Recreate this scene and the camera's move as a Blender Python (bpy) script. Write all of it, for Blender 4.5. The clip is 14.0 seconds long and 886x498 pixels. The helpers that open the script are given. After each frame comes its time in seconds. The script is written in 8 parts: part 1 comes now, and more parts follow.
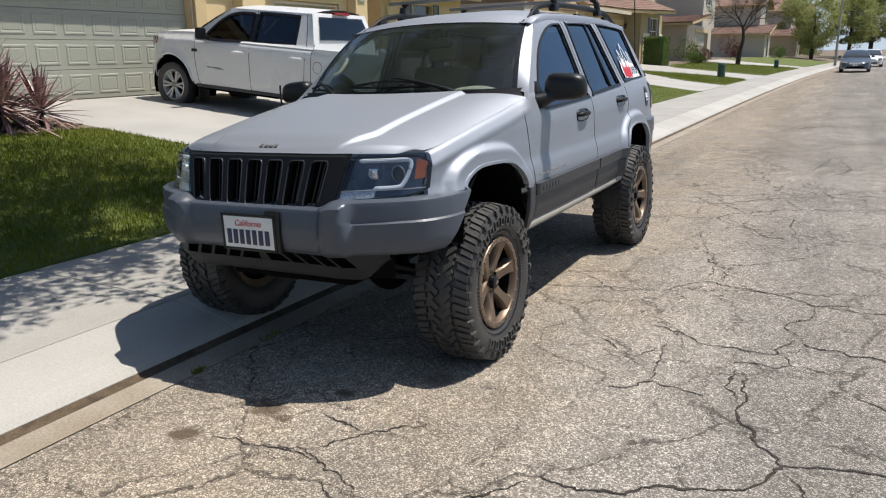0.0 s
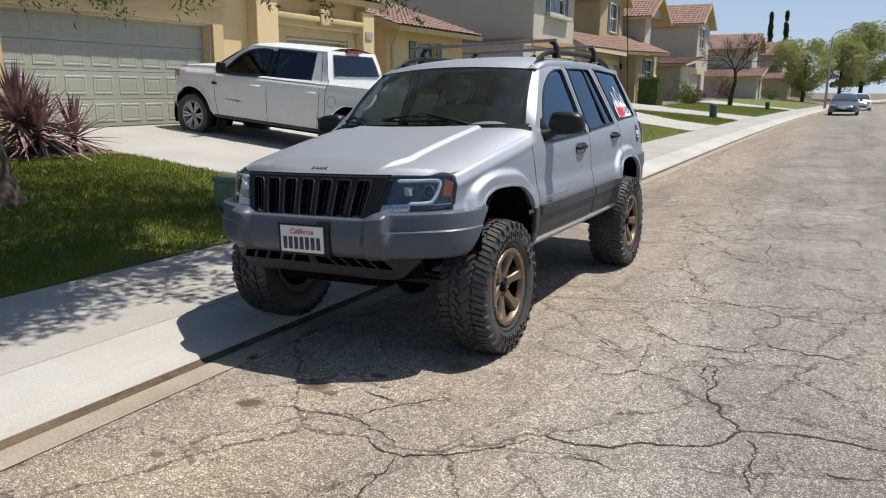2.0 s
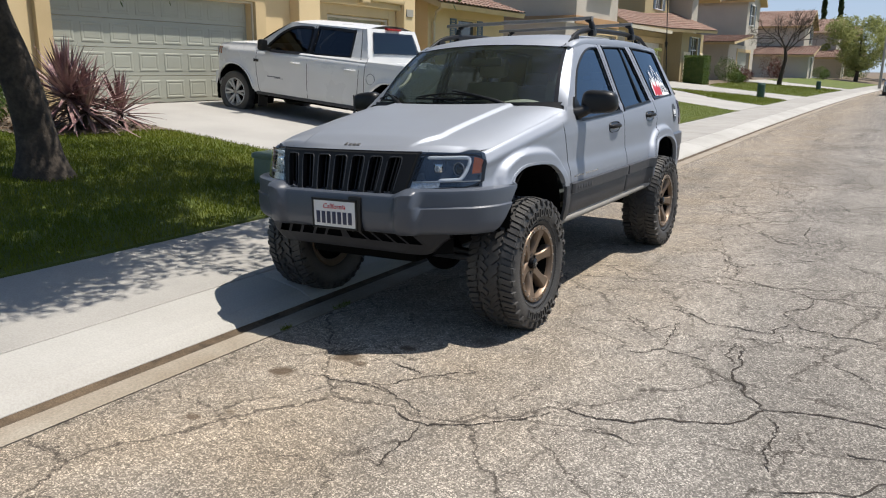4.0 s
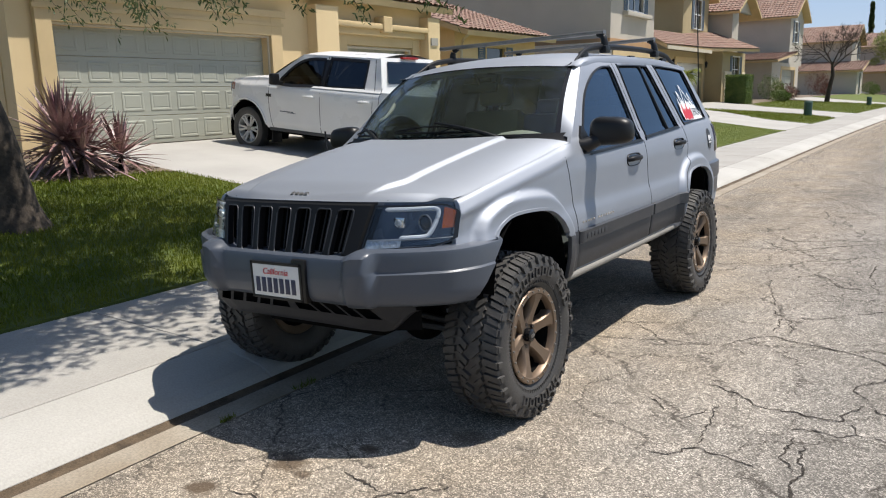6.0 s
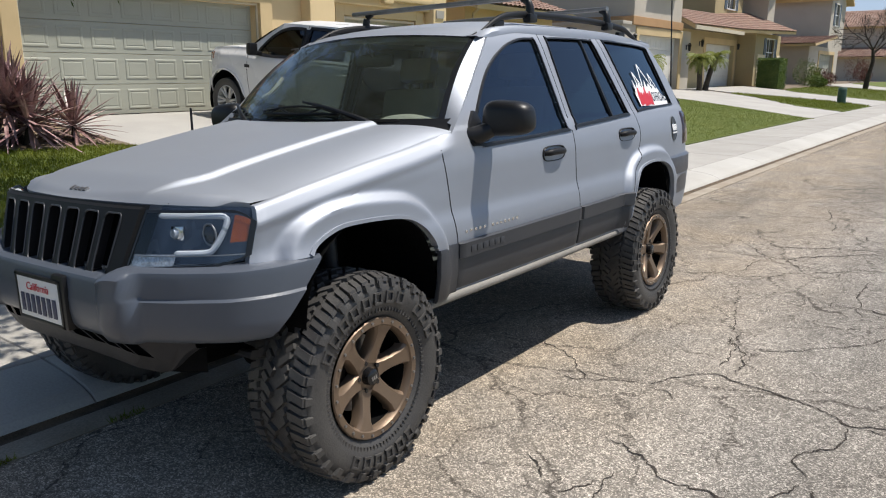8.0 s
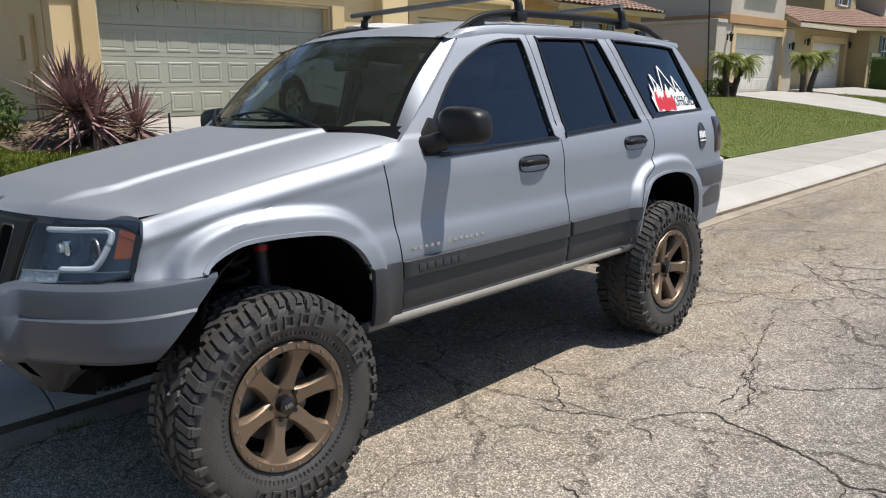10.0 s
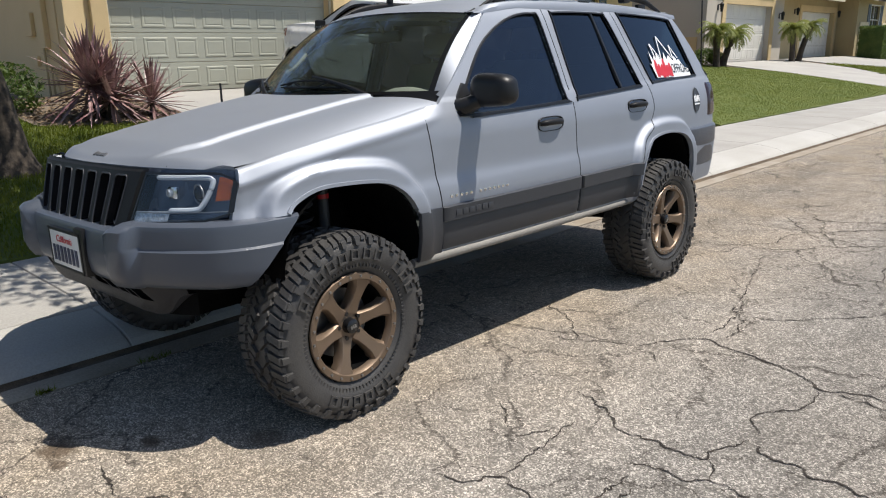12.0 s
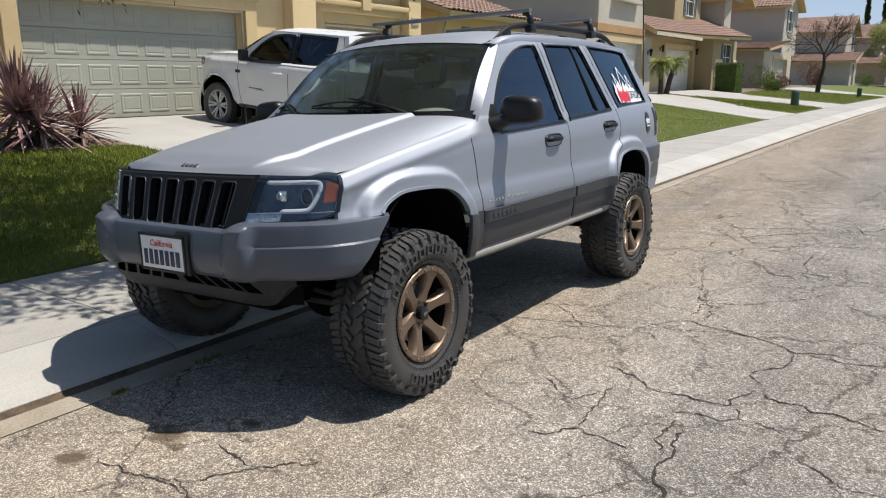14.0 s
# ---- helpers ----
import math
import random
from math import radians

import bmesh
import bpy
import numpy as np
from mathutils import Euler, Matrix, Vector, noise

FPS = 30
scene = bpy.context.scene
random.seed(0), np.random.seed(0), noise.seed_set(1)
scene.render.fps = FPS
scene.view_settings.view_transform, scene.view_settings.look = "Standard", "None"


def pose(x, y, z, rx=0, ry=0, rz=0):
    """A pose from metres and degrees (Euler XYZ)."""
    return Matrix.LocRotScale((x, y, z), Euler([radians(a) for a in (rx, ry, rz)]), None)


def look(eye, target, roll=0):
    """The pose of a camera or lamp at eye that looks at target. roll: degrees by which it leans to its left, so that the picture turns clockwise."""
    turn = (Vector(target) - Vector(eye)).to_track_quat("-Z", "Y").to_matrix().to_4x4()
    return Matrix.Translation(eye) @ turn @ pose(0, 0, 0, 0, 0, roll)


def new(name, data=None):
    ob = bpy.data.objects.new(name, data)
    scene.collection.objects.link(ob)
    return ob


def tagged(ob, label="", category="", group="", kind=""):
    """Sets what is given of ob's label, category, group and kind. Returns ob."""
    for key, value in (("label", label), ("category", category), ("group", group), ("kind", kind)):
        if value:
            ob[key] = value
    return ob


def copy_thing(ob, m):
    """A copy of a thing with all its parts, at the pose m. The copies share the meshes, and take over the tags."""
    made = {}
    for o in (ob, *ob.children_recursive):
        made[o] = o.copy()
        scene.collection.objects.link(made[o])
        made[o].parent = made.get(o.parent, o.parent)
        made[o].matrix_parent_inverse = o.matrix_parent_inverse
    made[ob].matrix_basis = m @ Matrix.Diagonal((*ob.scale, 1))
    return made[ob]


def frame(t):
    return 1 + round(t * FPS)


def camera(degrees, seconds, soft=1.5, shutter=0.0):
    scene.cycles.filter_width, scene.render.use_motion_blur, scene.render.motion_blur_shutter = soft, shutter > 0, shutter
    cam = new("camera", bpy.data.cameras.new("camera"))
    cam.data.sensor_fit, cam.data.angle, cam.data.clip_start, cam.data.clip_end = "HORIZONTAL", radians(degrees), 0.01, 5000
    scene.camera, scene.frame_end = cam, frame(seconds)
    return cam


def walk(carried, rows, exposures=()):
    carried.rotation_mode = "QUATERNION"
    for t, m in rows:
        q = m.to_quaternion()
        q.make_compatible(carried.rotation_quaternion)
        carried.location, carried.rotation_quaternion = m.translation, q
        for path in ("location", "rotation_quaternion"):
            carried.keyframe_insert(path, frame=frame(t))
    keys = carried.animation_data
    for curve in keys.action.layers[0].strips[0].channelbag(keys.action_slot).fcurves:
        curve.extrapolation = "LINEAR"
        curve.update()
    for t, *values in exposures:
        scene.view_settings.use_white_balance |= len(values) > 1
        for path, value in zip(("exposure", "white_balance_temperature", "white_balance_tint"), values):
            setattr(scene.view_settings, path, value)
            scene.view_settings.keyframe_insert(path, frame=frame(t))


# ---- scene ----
cam = camera(60.8, 14.0, soft=1.15)
PATH = [
    (0, (0.011, -0.037, 1.521), (-0.908, 1.666, 1.017), -0.6),
    (0.5, (0.134, -0.126, 1.539), (-0.776, 1.586, 1.049), -0.4),
    (1, (0.255, -0.291, 1.557), (-0.658, 1.428, 1.097), -0.0),
    (1.5, (0.246, -0.48, 1.542), (-0.666, 1.247, 1.111), 0.5),
    (2, (0.216, -0.732, 1.549), (-0.7, 0.996, 1.132), 0.5),
    (2.5, (0.256, -0.838, 1.558), (-0.667, 0.886, 1.139), 0.1),
    (3, (0.381, -0.847, 1.558), (-0.571, 0.859, 1.129), -0.3),
    (3.2, (0.403, -0.848, 1.567), (-0.555, 0.85, 1.125), 0.0),
    (5.3, (0.1, -0.202, 1.512), (-0.984, 1.413, 1.046), -0.4),
    (5.5, (0.113, -0.067, 1.537), (-0.982, 1.549, 1.1), -0.8),
    (6, (0.13, 0.197, 1.539), (-0.976, 1.815, 1.139), -1.3),
    (6.5, (0.075, 0.534, 1.535), (-1.036, 2.146, 1.127), -1.5),
    (7, (0.123, 0.812, 1.524), (-0.999, 2.414, 1.102), -1.3),
    (7.5, (0.287, 1.102, 1.545), (-0.846, 2.69, 1.104), -0.6),
    (8, (0.317, 1.326, 1.524), (-0.843, 2.89, 1.066), 0.2),
    (8.5, (0.316, 1.577, 1.541), (-0.898, 3.097, 1.078), 0.5),
    (8.6, (0.34, 1.631, 1.534), (-0.886, 3.141, 1.069), 0.6),
    (8.7, (0.374, 1.693, 1.525), (-0.866, 3.191, 1.059), 0.5),
    (10.8, (0.68, 1.944, 1.54), (-0.687, 3.333, 1.089), 0.1),
    (11, (0.696, 1.855, 1.532), (-0.648, 3.263, 1.07), 0.5),
    (11.5, (0.748, 1.641, 1.535), (-0.566, 3.064, 1.036), 0.8),
    (12, (0.835, 1.417, 1.527), (-0.49, 2.822, 1.007), -0.6),
    (12.5, (0.904, 1.216, 1.535), (-0.394, 2.653, 1.033), -1.8),
    (12.6, (0.91, 1.181, 1.527), (-0.376, 2.631, 1.033), -1.8),
    (13, (0.686, 1.019, 1.533), (-0.539, 2.528, 1.062), -1.2),
    (13.5, (0.551, 0.782, 1.546), (-0.609, 2.347, 1.092), -0.6),
    (14, (0.519, 0.486, 1.498), (-0.569, 2.105, 1.054), 0.0),
]
walk(cam, [(t, look(eye, target, roll)) for t, eye, target, roll in PATH], exposures=((0, 0.35), (3.2, 0.36), (5.5, 0.37), (6.1, 0.46), (6.6, 0.46), (7.5, 0.40), (8.7, 0.34), (14, 0.37)))

# ---- world, sun ----
SUN = Vector((0.33, 0.27, 1.0)).normalized()
world = bpy.data.worlds.new("world")
scene.world = world
world.use_nodes = True
wn = world.node_tree.nodes
sky = wn.new("ShaderNodeTexSky")
sky.sky_type = "NISHITA"
sky.sun_disc = False
sky.sun_elevation = math.asin(SUN.z)
sky.sun_rotation = math.atan2(SUN.x, SUN.y)
sky.air_density, sky.dust_density, sky.ozone_density = 1.0, 1.1, 3.0
wn["Background"].inputs["Strength"].default_value = 0.088
world.node_tree.links.new(sky.outputs["Color"], wn["Background"].inputs["Color"])
sun_data = bpy.data.lights.new("sun", "SUN")
sun_data.energy, sun_data.angle, sun_data.color = 4.6, radians(0.55), (1.0, 0.945, 0.868)
sun = new("sun", sun_data)
sun.matrix_world = look(SUN * 60, (0, 0, 0))


# ---- materials ----
def mat(name, col, rough=0.6, metal=0.0, var=0.12, scale=6.0, bump=0.08, bscale=70.0, coat=0.0, tint=None, spec=0.5, rnd=0.0, rvar=0.08, thin=0.0):
    """A surface with broad stains, fine grain and a fine relief; tint: a second colour that the broad stains lead to."""
    m = bpy.data.materials.new(name)
    m.use_nodes = True
    n, l = m.node_tree.nodes, m.node_tree.links
    p = n["Principled BSDF"]
    p.inputs["Roughness"].default_value, p.inputs["Metallic"].default_value = rough, metal
    p.inputs["Coat Weight"].default_value, p.inputs["Coat Roughness"].default_value = coat, 0.04
    p.inputs["Specular IOR Level"].default_value = spec
    co = n.new("ShaderNodeTexCoord").outputs["Object"]
    big, fine = n.new("ShaderNodeTexNoise"), n.new("ShaderNodeTexNoise")
    for node, s, d in ((big, scale, 5), (fine, bscale, 3)):
        node.inputs["Scale"].default_value, node.inputs["Detail"].default_value = s, d
        l.new(co, node.inputs["Vector"])
    other = tint or [c * (1 - 2 * var) for c in col]
    mix = n.new("ShaderNodeMix")
    mix.data_type = "RGBA"
    ramp = n.new("ShaderNodeMapRange")
    ramp.inputs["From Min"].default_value, ramp.inputs["From Max"].default_value = 0.35, 0.7
    l.new(big.outputs["Fac"], ramp.inputs["Value"])
    l.new(ramp.outputs["Result"], mix.inputs["Factor"])
    mix.inputs["A"].default_value, mix.inputs["B"].default_value = (*col, 1), (*other, 1)
    grain = n.new("ShaderNodeMix")
    grain.data_type, grain.blend_type = "RGBA", "MULTIPLY"
    g = n.new("ShaderNodeMapRange")
    g.inputs["From Min"].default_value, g.inputs["From Max"].default_value = 0.3, 0.7
    g.inputs["To Min"].default_value, g.inputs["To Max"].default_value = 1 - var, 1 + var * 0.6
    l.new(fine.outputs["Fac"], g.inputs["Value"])
    grain.inputs["Factor"].default_value = 1
    l.new(mix.outputs["Result"], grain.inputs["A"])
    l.new(g.outputs["Result"], grain.inputs["B"])
    out = grain.outputs["Result"]
    if rnd:
        oi, hsv = n.new("ShaderNodeObjectInfo"), n.new("ShaderNodeHueSaturation")
        r = n.new("ShaderNodeMapRange")
        r.inputs["To Min"].default_value, r.inputs["To Max"].default_value = 1 - rnd, 1 + rnd
        l.new(oi.outputs["Random"], r.inputs["Value"])
        l.new(r.outputs["Result"], hsv.inputs["Value"])
        l.new(out, hsv.inputs["Color"])
        out = hsv.outputs["Color"]
    l.new(out, p.inputs["Base Color"])
    rr = n.new("ShaderNodeMapRange")
    rr.inputs["To Min"].default_value, rr.inputs["To Max"].default_value = max(0.02, rough - rvar), min(1, rough + rvar)
    l.new(big.outputs["Fac"], rr.inputs["Value"])
    l.new(rr.outputs["Result"], p.inputs["Roughness"])
    if bump:
        b = n.new("ShaderNodeBump")
        b.inputs["Strength"].default_value, b.inputs["Distance"].default_value = bump, 0.01
        l.new(fine.outputs["Fac"], b.inputs["Height"])
        l.new(b.outputs["Normal"], p.inputs["Normal"])
    if thin:
        tl, mx = n.new("ShaderNodeBsdfTranslucent"), n.new("ShaderNodeMixShader")
        l.new(out, tl.inputs["Color"])
        mx.inputs["Fac"].default_value = thin
        l.new(p.outputs["BSDF"], mx.inputs[1])
        l.new(tl.outputs["BSDF"], mx.inputs[2])
        l.new(mx.outputs["Shader"], n["Material Output"].inputs["Surface"])
    return m


def glass(name, tint, ior=1.5, gloss=(1, 1, 1), dust=0.0):
    """A thin pane: clear or tinted, with the gloss of its surface."""
    m = bpy.data.materials.new(name)
    m.use_nodes = True
    n, l = m.node_tree.nodes, m.node_tree.links
    n.remove(n["Principled BSDF"])
    tr, gl, fr, mx = n.new("ShaderNodeBsdfTransparent"), n.new("ShaderNodeBsdfGlossy"), n.new("ShaderNodeLayerWeight"), n.new("ShaderNodeMixShader")
    po, ma = n.new("ShaderNodeMath"), n.new("ShaderNodeMath")
    po.operation, ma.operation = "POWER", "MULTIPLY_ADD"
    po.inputs[1].default_value, ma.inputs[1].default_value, ma.inputs[2].default_value = 4.0, 0.9, (ior - 1) ** 2 / (ior + 1) ** 2 * 1.6
    tr.inputs["Color"].default_value = (*tint, 1)
    gl.inputs["Roughness"].default_value = 0.015
    gl.inputs["Color"].default_value = (*gloss, 1)
    l.new(fr.outputs["Facing"], po.inputs[0])
    l.new(po.outputs["Value"], ma.inputs[0])
    l.new(ma.outputs["Value"], mx.inputs["Fac"])
    l.new(tr.outputs["BSDF"], mx.inputs[1])
    l.new(gl.outputs["BSDF"], mx.inputs[2])
    out = mx.outputs["Shader"]
    # thin dusty film; its paleness also stands in for sheen and lit cabin
    if dust:
        film, md, spots = n.new("ShaderNodeBsdfDiffuse"), n.new("ShaderNodeMixShader"), n.new("ShaderNodeTexNoise")
        film.inputs["Color"].default_value = (0.52, 0.58, 0.50, 1)
        spots.inputs["Scale"].default_value, spots.inputs["Detail"].default_value = 9.0, 6.0
        l.new(n.new("ShaderNodeTexCoord").outputs["Object"], spots.inputs["Vector"])
        amount = n.new("ShaderNodeMapRange")
        amount.inputs["From Min"].default_value, amount.inputs["From Max"].default_value = 0.3, 0.75
        amount.inputs["To Min"].default_value, amount.inputs["To Max"].default_value = dust * 0.8, dust * 1.4
        l.new(spots.outputs["Fac"], amount.inputs["Value"])
        l.new(amount.outputs["Result"], md.inputs["Fac"])
        l.new(out, md.inputs[1])
        l.new(film.outputs["BSDF"], md.inputs[2])
        out = md.outputs["Shader"]
    l.new(out, n["Material Output"].inputs["Surface"])
    return m


def asphalt_mat():
    """Old, bleached asphalt: stone chips, tar-dark blotches, a net of fine cracks and rusty drips."""
    m = bpy.data.materials.new("asphalt")
    m.use_nodes = True
    n, l = m.node_tree.nodes, m.node_tree.links
    p = n["Principled BSDF"]
    p.inputs["Roughness"].default_value, p.inputs["Specular IOR Level"].default_value = 0.92, 0.22
    co = n.new("ShaderNodeTexCoord").outputs["Object"]

    def noise_node(scale, detail=4, rough=0.55):
        t = n.new("ShaderNodeTexNoise")
        t.inputs["Scale"].default_value, t.inputs["Detail"].default_value, t.inputs["Roughness"].default_value = scale, detail, rough
        l.new(co, t.inputs["Vector"])
        return t

    def remap(sock, a, b, c, d):
        r = n.new("ShaderNodeMapRange")
        for key, v in zip(("From Min", "From Max", "To Min", "To Max"), (a, b, c, d)):
            r.inputs[key].default_value = v
        l.new(sock, r.inputs["Value"])
        return r.outputs["Result"]

    def blend(fac, a, b, kind="MIX"):
        x = n.new("ShaderNodeMix")
        x.data_type, x.blend_type = "RGBA", kind
        if isinstance(fac, float):
            x.inputs["Factor"].default_value = fac
        else:
            l.new(fac, x.inputs["Factor"])
        for key, v in (("A", a), ("B", b)):
            if isinstance(v, tuple):
                x.inputs[key].default_value = (*v, 1)
            else:
                l.new(v, x.inputs[key])
        return x.outputs["Result"]

    chips = n.new("ShaderNodeTexVoronoi")
    chips.inputs["Scale"].default_value = 185
    l.new(co, chips.inputs["Vector"])
    sep = n.new("ShaderNodeSeparateColor")
    l.new(chips.outputs["Color"], sep.inputs["Color"])
    curve_up = n.new("ShaderNodeMath")
    curve_up.operation = "POWER"
    l.new(sep.outputs["Red"], curve_up.inputs[0])
    curve_up.inputs[1].default_value = 3.2
    speck = remap(curve_up.outputs["Value"], 0.0, 1.0, 0.67, 2.65)
    broad = remap(noise_node(0.55, 6).outputs["Fac"], 0.35, 0.68, 0.0, 1.0)
    base = blend(broad, (0.240, 0.221, 0.196), (0.172, 0.158, 0.140))
    warm = remap(noise_node(0.35, 3).outputs["Fac"], 0.5, 0.72, 0.0, 0.3)
    base = blend(warm, base, (0.225, 0.190, 0.150))
    xyz = n.new("ShaderNodeSeparateXYZ")
    l.new(co, xyz.inputs["Vector"])
    dusty = n.new("ShaderNodeMath")
    dusty.operation = "MULTIPLY"
    l.new(remap(xyz.outputs["X"], -0.3, -1.7, 0.0, 1.0), dusty.inputs[0])
    l.new(remap(noise_node(1.3, 5).outputs["Fac"], 0.3, 0.62, 0.30, 1.0), dusty.inputs[1])
    base = blend(dusty.outputs["Value"], base, (0.250, 0.208, 0.158))
    tar = remap(noise_node(5.0, 5).outputs["Fac"], 0.3, 0.75, 1.12, 0.86)
    base = blend(1.0, base, tar, "MULTIPLY")
    lane = n.new("ShaderNodeMapping")
    lane.inputs["Scale"].default_value = (1.1, 0.10, 1.0)
    l.new(co, lane.inputs["Vector"])
    worn = noise_node(1.0, 5, 0.6)
    l.new(lane.outputs["Vector"], worn.inputs["Vector"])
    base = blend(1.0, base, remap(worn.outputs["Fac"], 0.32, 0.68, 0.78, 1.16), "MULTIPLY")
    base = blend(1.0, base, speck, "MULTIPLY")
    coarse = n.new("ShaderNodeTexVoronoi")
    coarse.inputs["Scale"].default_value = 46
    l.new(co, coarse.inputs["Vector"])
    sep2 = n.new("ShaderNodeSeparateColor")
    l.new(coarse.outputs["Color"], sep2.inputs["Color"])
    base = blend(1.0, base, remap(sep2.outputs["Green"], 0.0, 1.0, 0.84, 1.17), "MULTIPLY")
    grit = remap(noise_node(320, 2).outputs["Fac"], 0.3, 0.7, 0.74, 1.20)
    base = blend(1.0, base, grit, "MULTIPLY")
    # dried oil spots, soft at the rim
    ragged = noise_node(16.0, 4, 0.6)
    for sx, sy, sr, strength in ((-2.33, 1.99, 0.085, 0.85), (-2.17, 2.33, 0.095, 0.8), (-2.05, 2.29, 0.05, 0.7), (-2.31, 1.37, 0.045, 0.75), (-1.95, 2.62, 0.055, 0.8), (-2.20, 1.50, 0.03, 0.6), (-1.62, 2.95, 0.10, 0.5)):
        far = n.new("ShaderNodeVectorMath")
        far.operation = "DISTANCE"
        flat = n.new("ShaderNodeVectorMath")
        flat.operation = "MULTIPLY"
        flat.inputs[1].default_value = (1.0, 1.25, 0.0)
        l.new(co, flat.inputs[0])
        l.new(flat.outputs["Vector"], far.inputs[0])
        far.inputs[1].default_value = (sx, sy * 1.25, 0.0)
        rim = n.new("ShaderNodeMath")
        rim.operation = "MULTIPLY_ADD"
        l.new(ragged.outputs["Fac"], rim.inputs[0])
        rim.inputs[1].default_value = sr * 1.3
        l.new(far.outputs["Value"], rim.inputs[2])
        base = blend(remap(rim.outputs["Value"], sr * 1.15, sr * 1.75, strength, 0.0), base, (0.085, 0.058, 0.036))
    # hairline cracks
    bend = noise_node(3.2, 8, 0.7)
    off = n.new("ShaderNodeVectorMath")
    off.operation = "MULTIPLY_ADD"
    l.new(bend.outputs["Color"], off.inputs[0])
    off.inputs[1].default_value = (0.42, 0.42, 0.0)
    l.new(co, off.inputs[2])
    cracks = None
    for scale, width, thin in ((0.55, 0.0085, 0.38), (1.15, 0.012, 0.42), (2.3, 0.015, 0.47)):
        v = n.new("ShaderNodeTexVoronoi")
        v.feature = "DISTANCE_TO_EDGE"
        v.voronoi_dimensions = "2D"
        v.inputs["Scale"].default_value = scale
        l.new(off.outputs["Vector"], v.inputs["Vector"])
        line = remap(v.outputs["Distance"], 0.0, width, 1.0, 0.0)
        gate = remap(noise_node(0.8 + scale, 3).outputs["Fac"], thin, thin + 0.08, 0.0, 0.9)
        mul = n.new("ShaderNodeMath")
        mul.operation = "MULTIPLY"
        l.new(line, mul.inputs[0])
        l.new(gate, mul.inputs[1])
        if cracks is None:
            cracks = mul.outputs["Value"]
        else:
            mxm = n.new("ShaderNodeMath")
            mxm.operation = "MAXIMUM"
            l.new(cracks, mxm.inputs[0])
            l.new(mul.outputs["Value"], mxm.inputs[1])
            cracks = mxm.outputs["Value"]
    base = blend(cracks, base, (0.045, 0.037, 0.030))
    l.new(base, p.inputs["Base Color"])
    hgt = n.new("ShaderNodeMath")
    hgt.operation = "SUBTRACT"
    l.new(speck, hgt.inputs[0])
    l.new(cracks, hgt.inputs[1])
    b = n.new("ShaderNodeBump")
    b.inputs["Strength"].default_value, b.inputs["Distance"].default_value = 0.55, 0.006
    l.new(hgt.outputs["Value"], b.inputs["Height"])
    l.new(b.outputs["Normal"], p.inputs["Normal"])
    return m


def paint_mat(name, col, metal, rough):
    """Metallic car paint under clear lacquer, with a faint film of dust."""
    m = mat(name, col, rough, metal, var=0.03, scale=1.6, bump=0.0, bscale=900, coat=0.10, rvar=0.04)
    return m


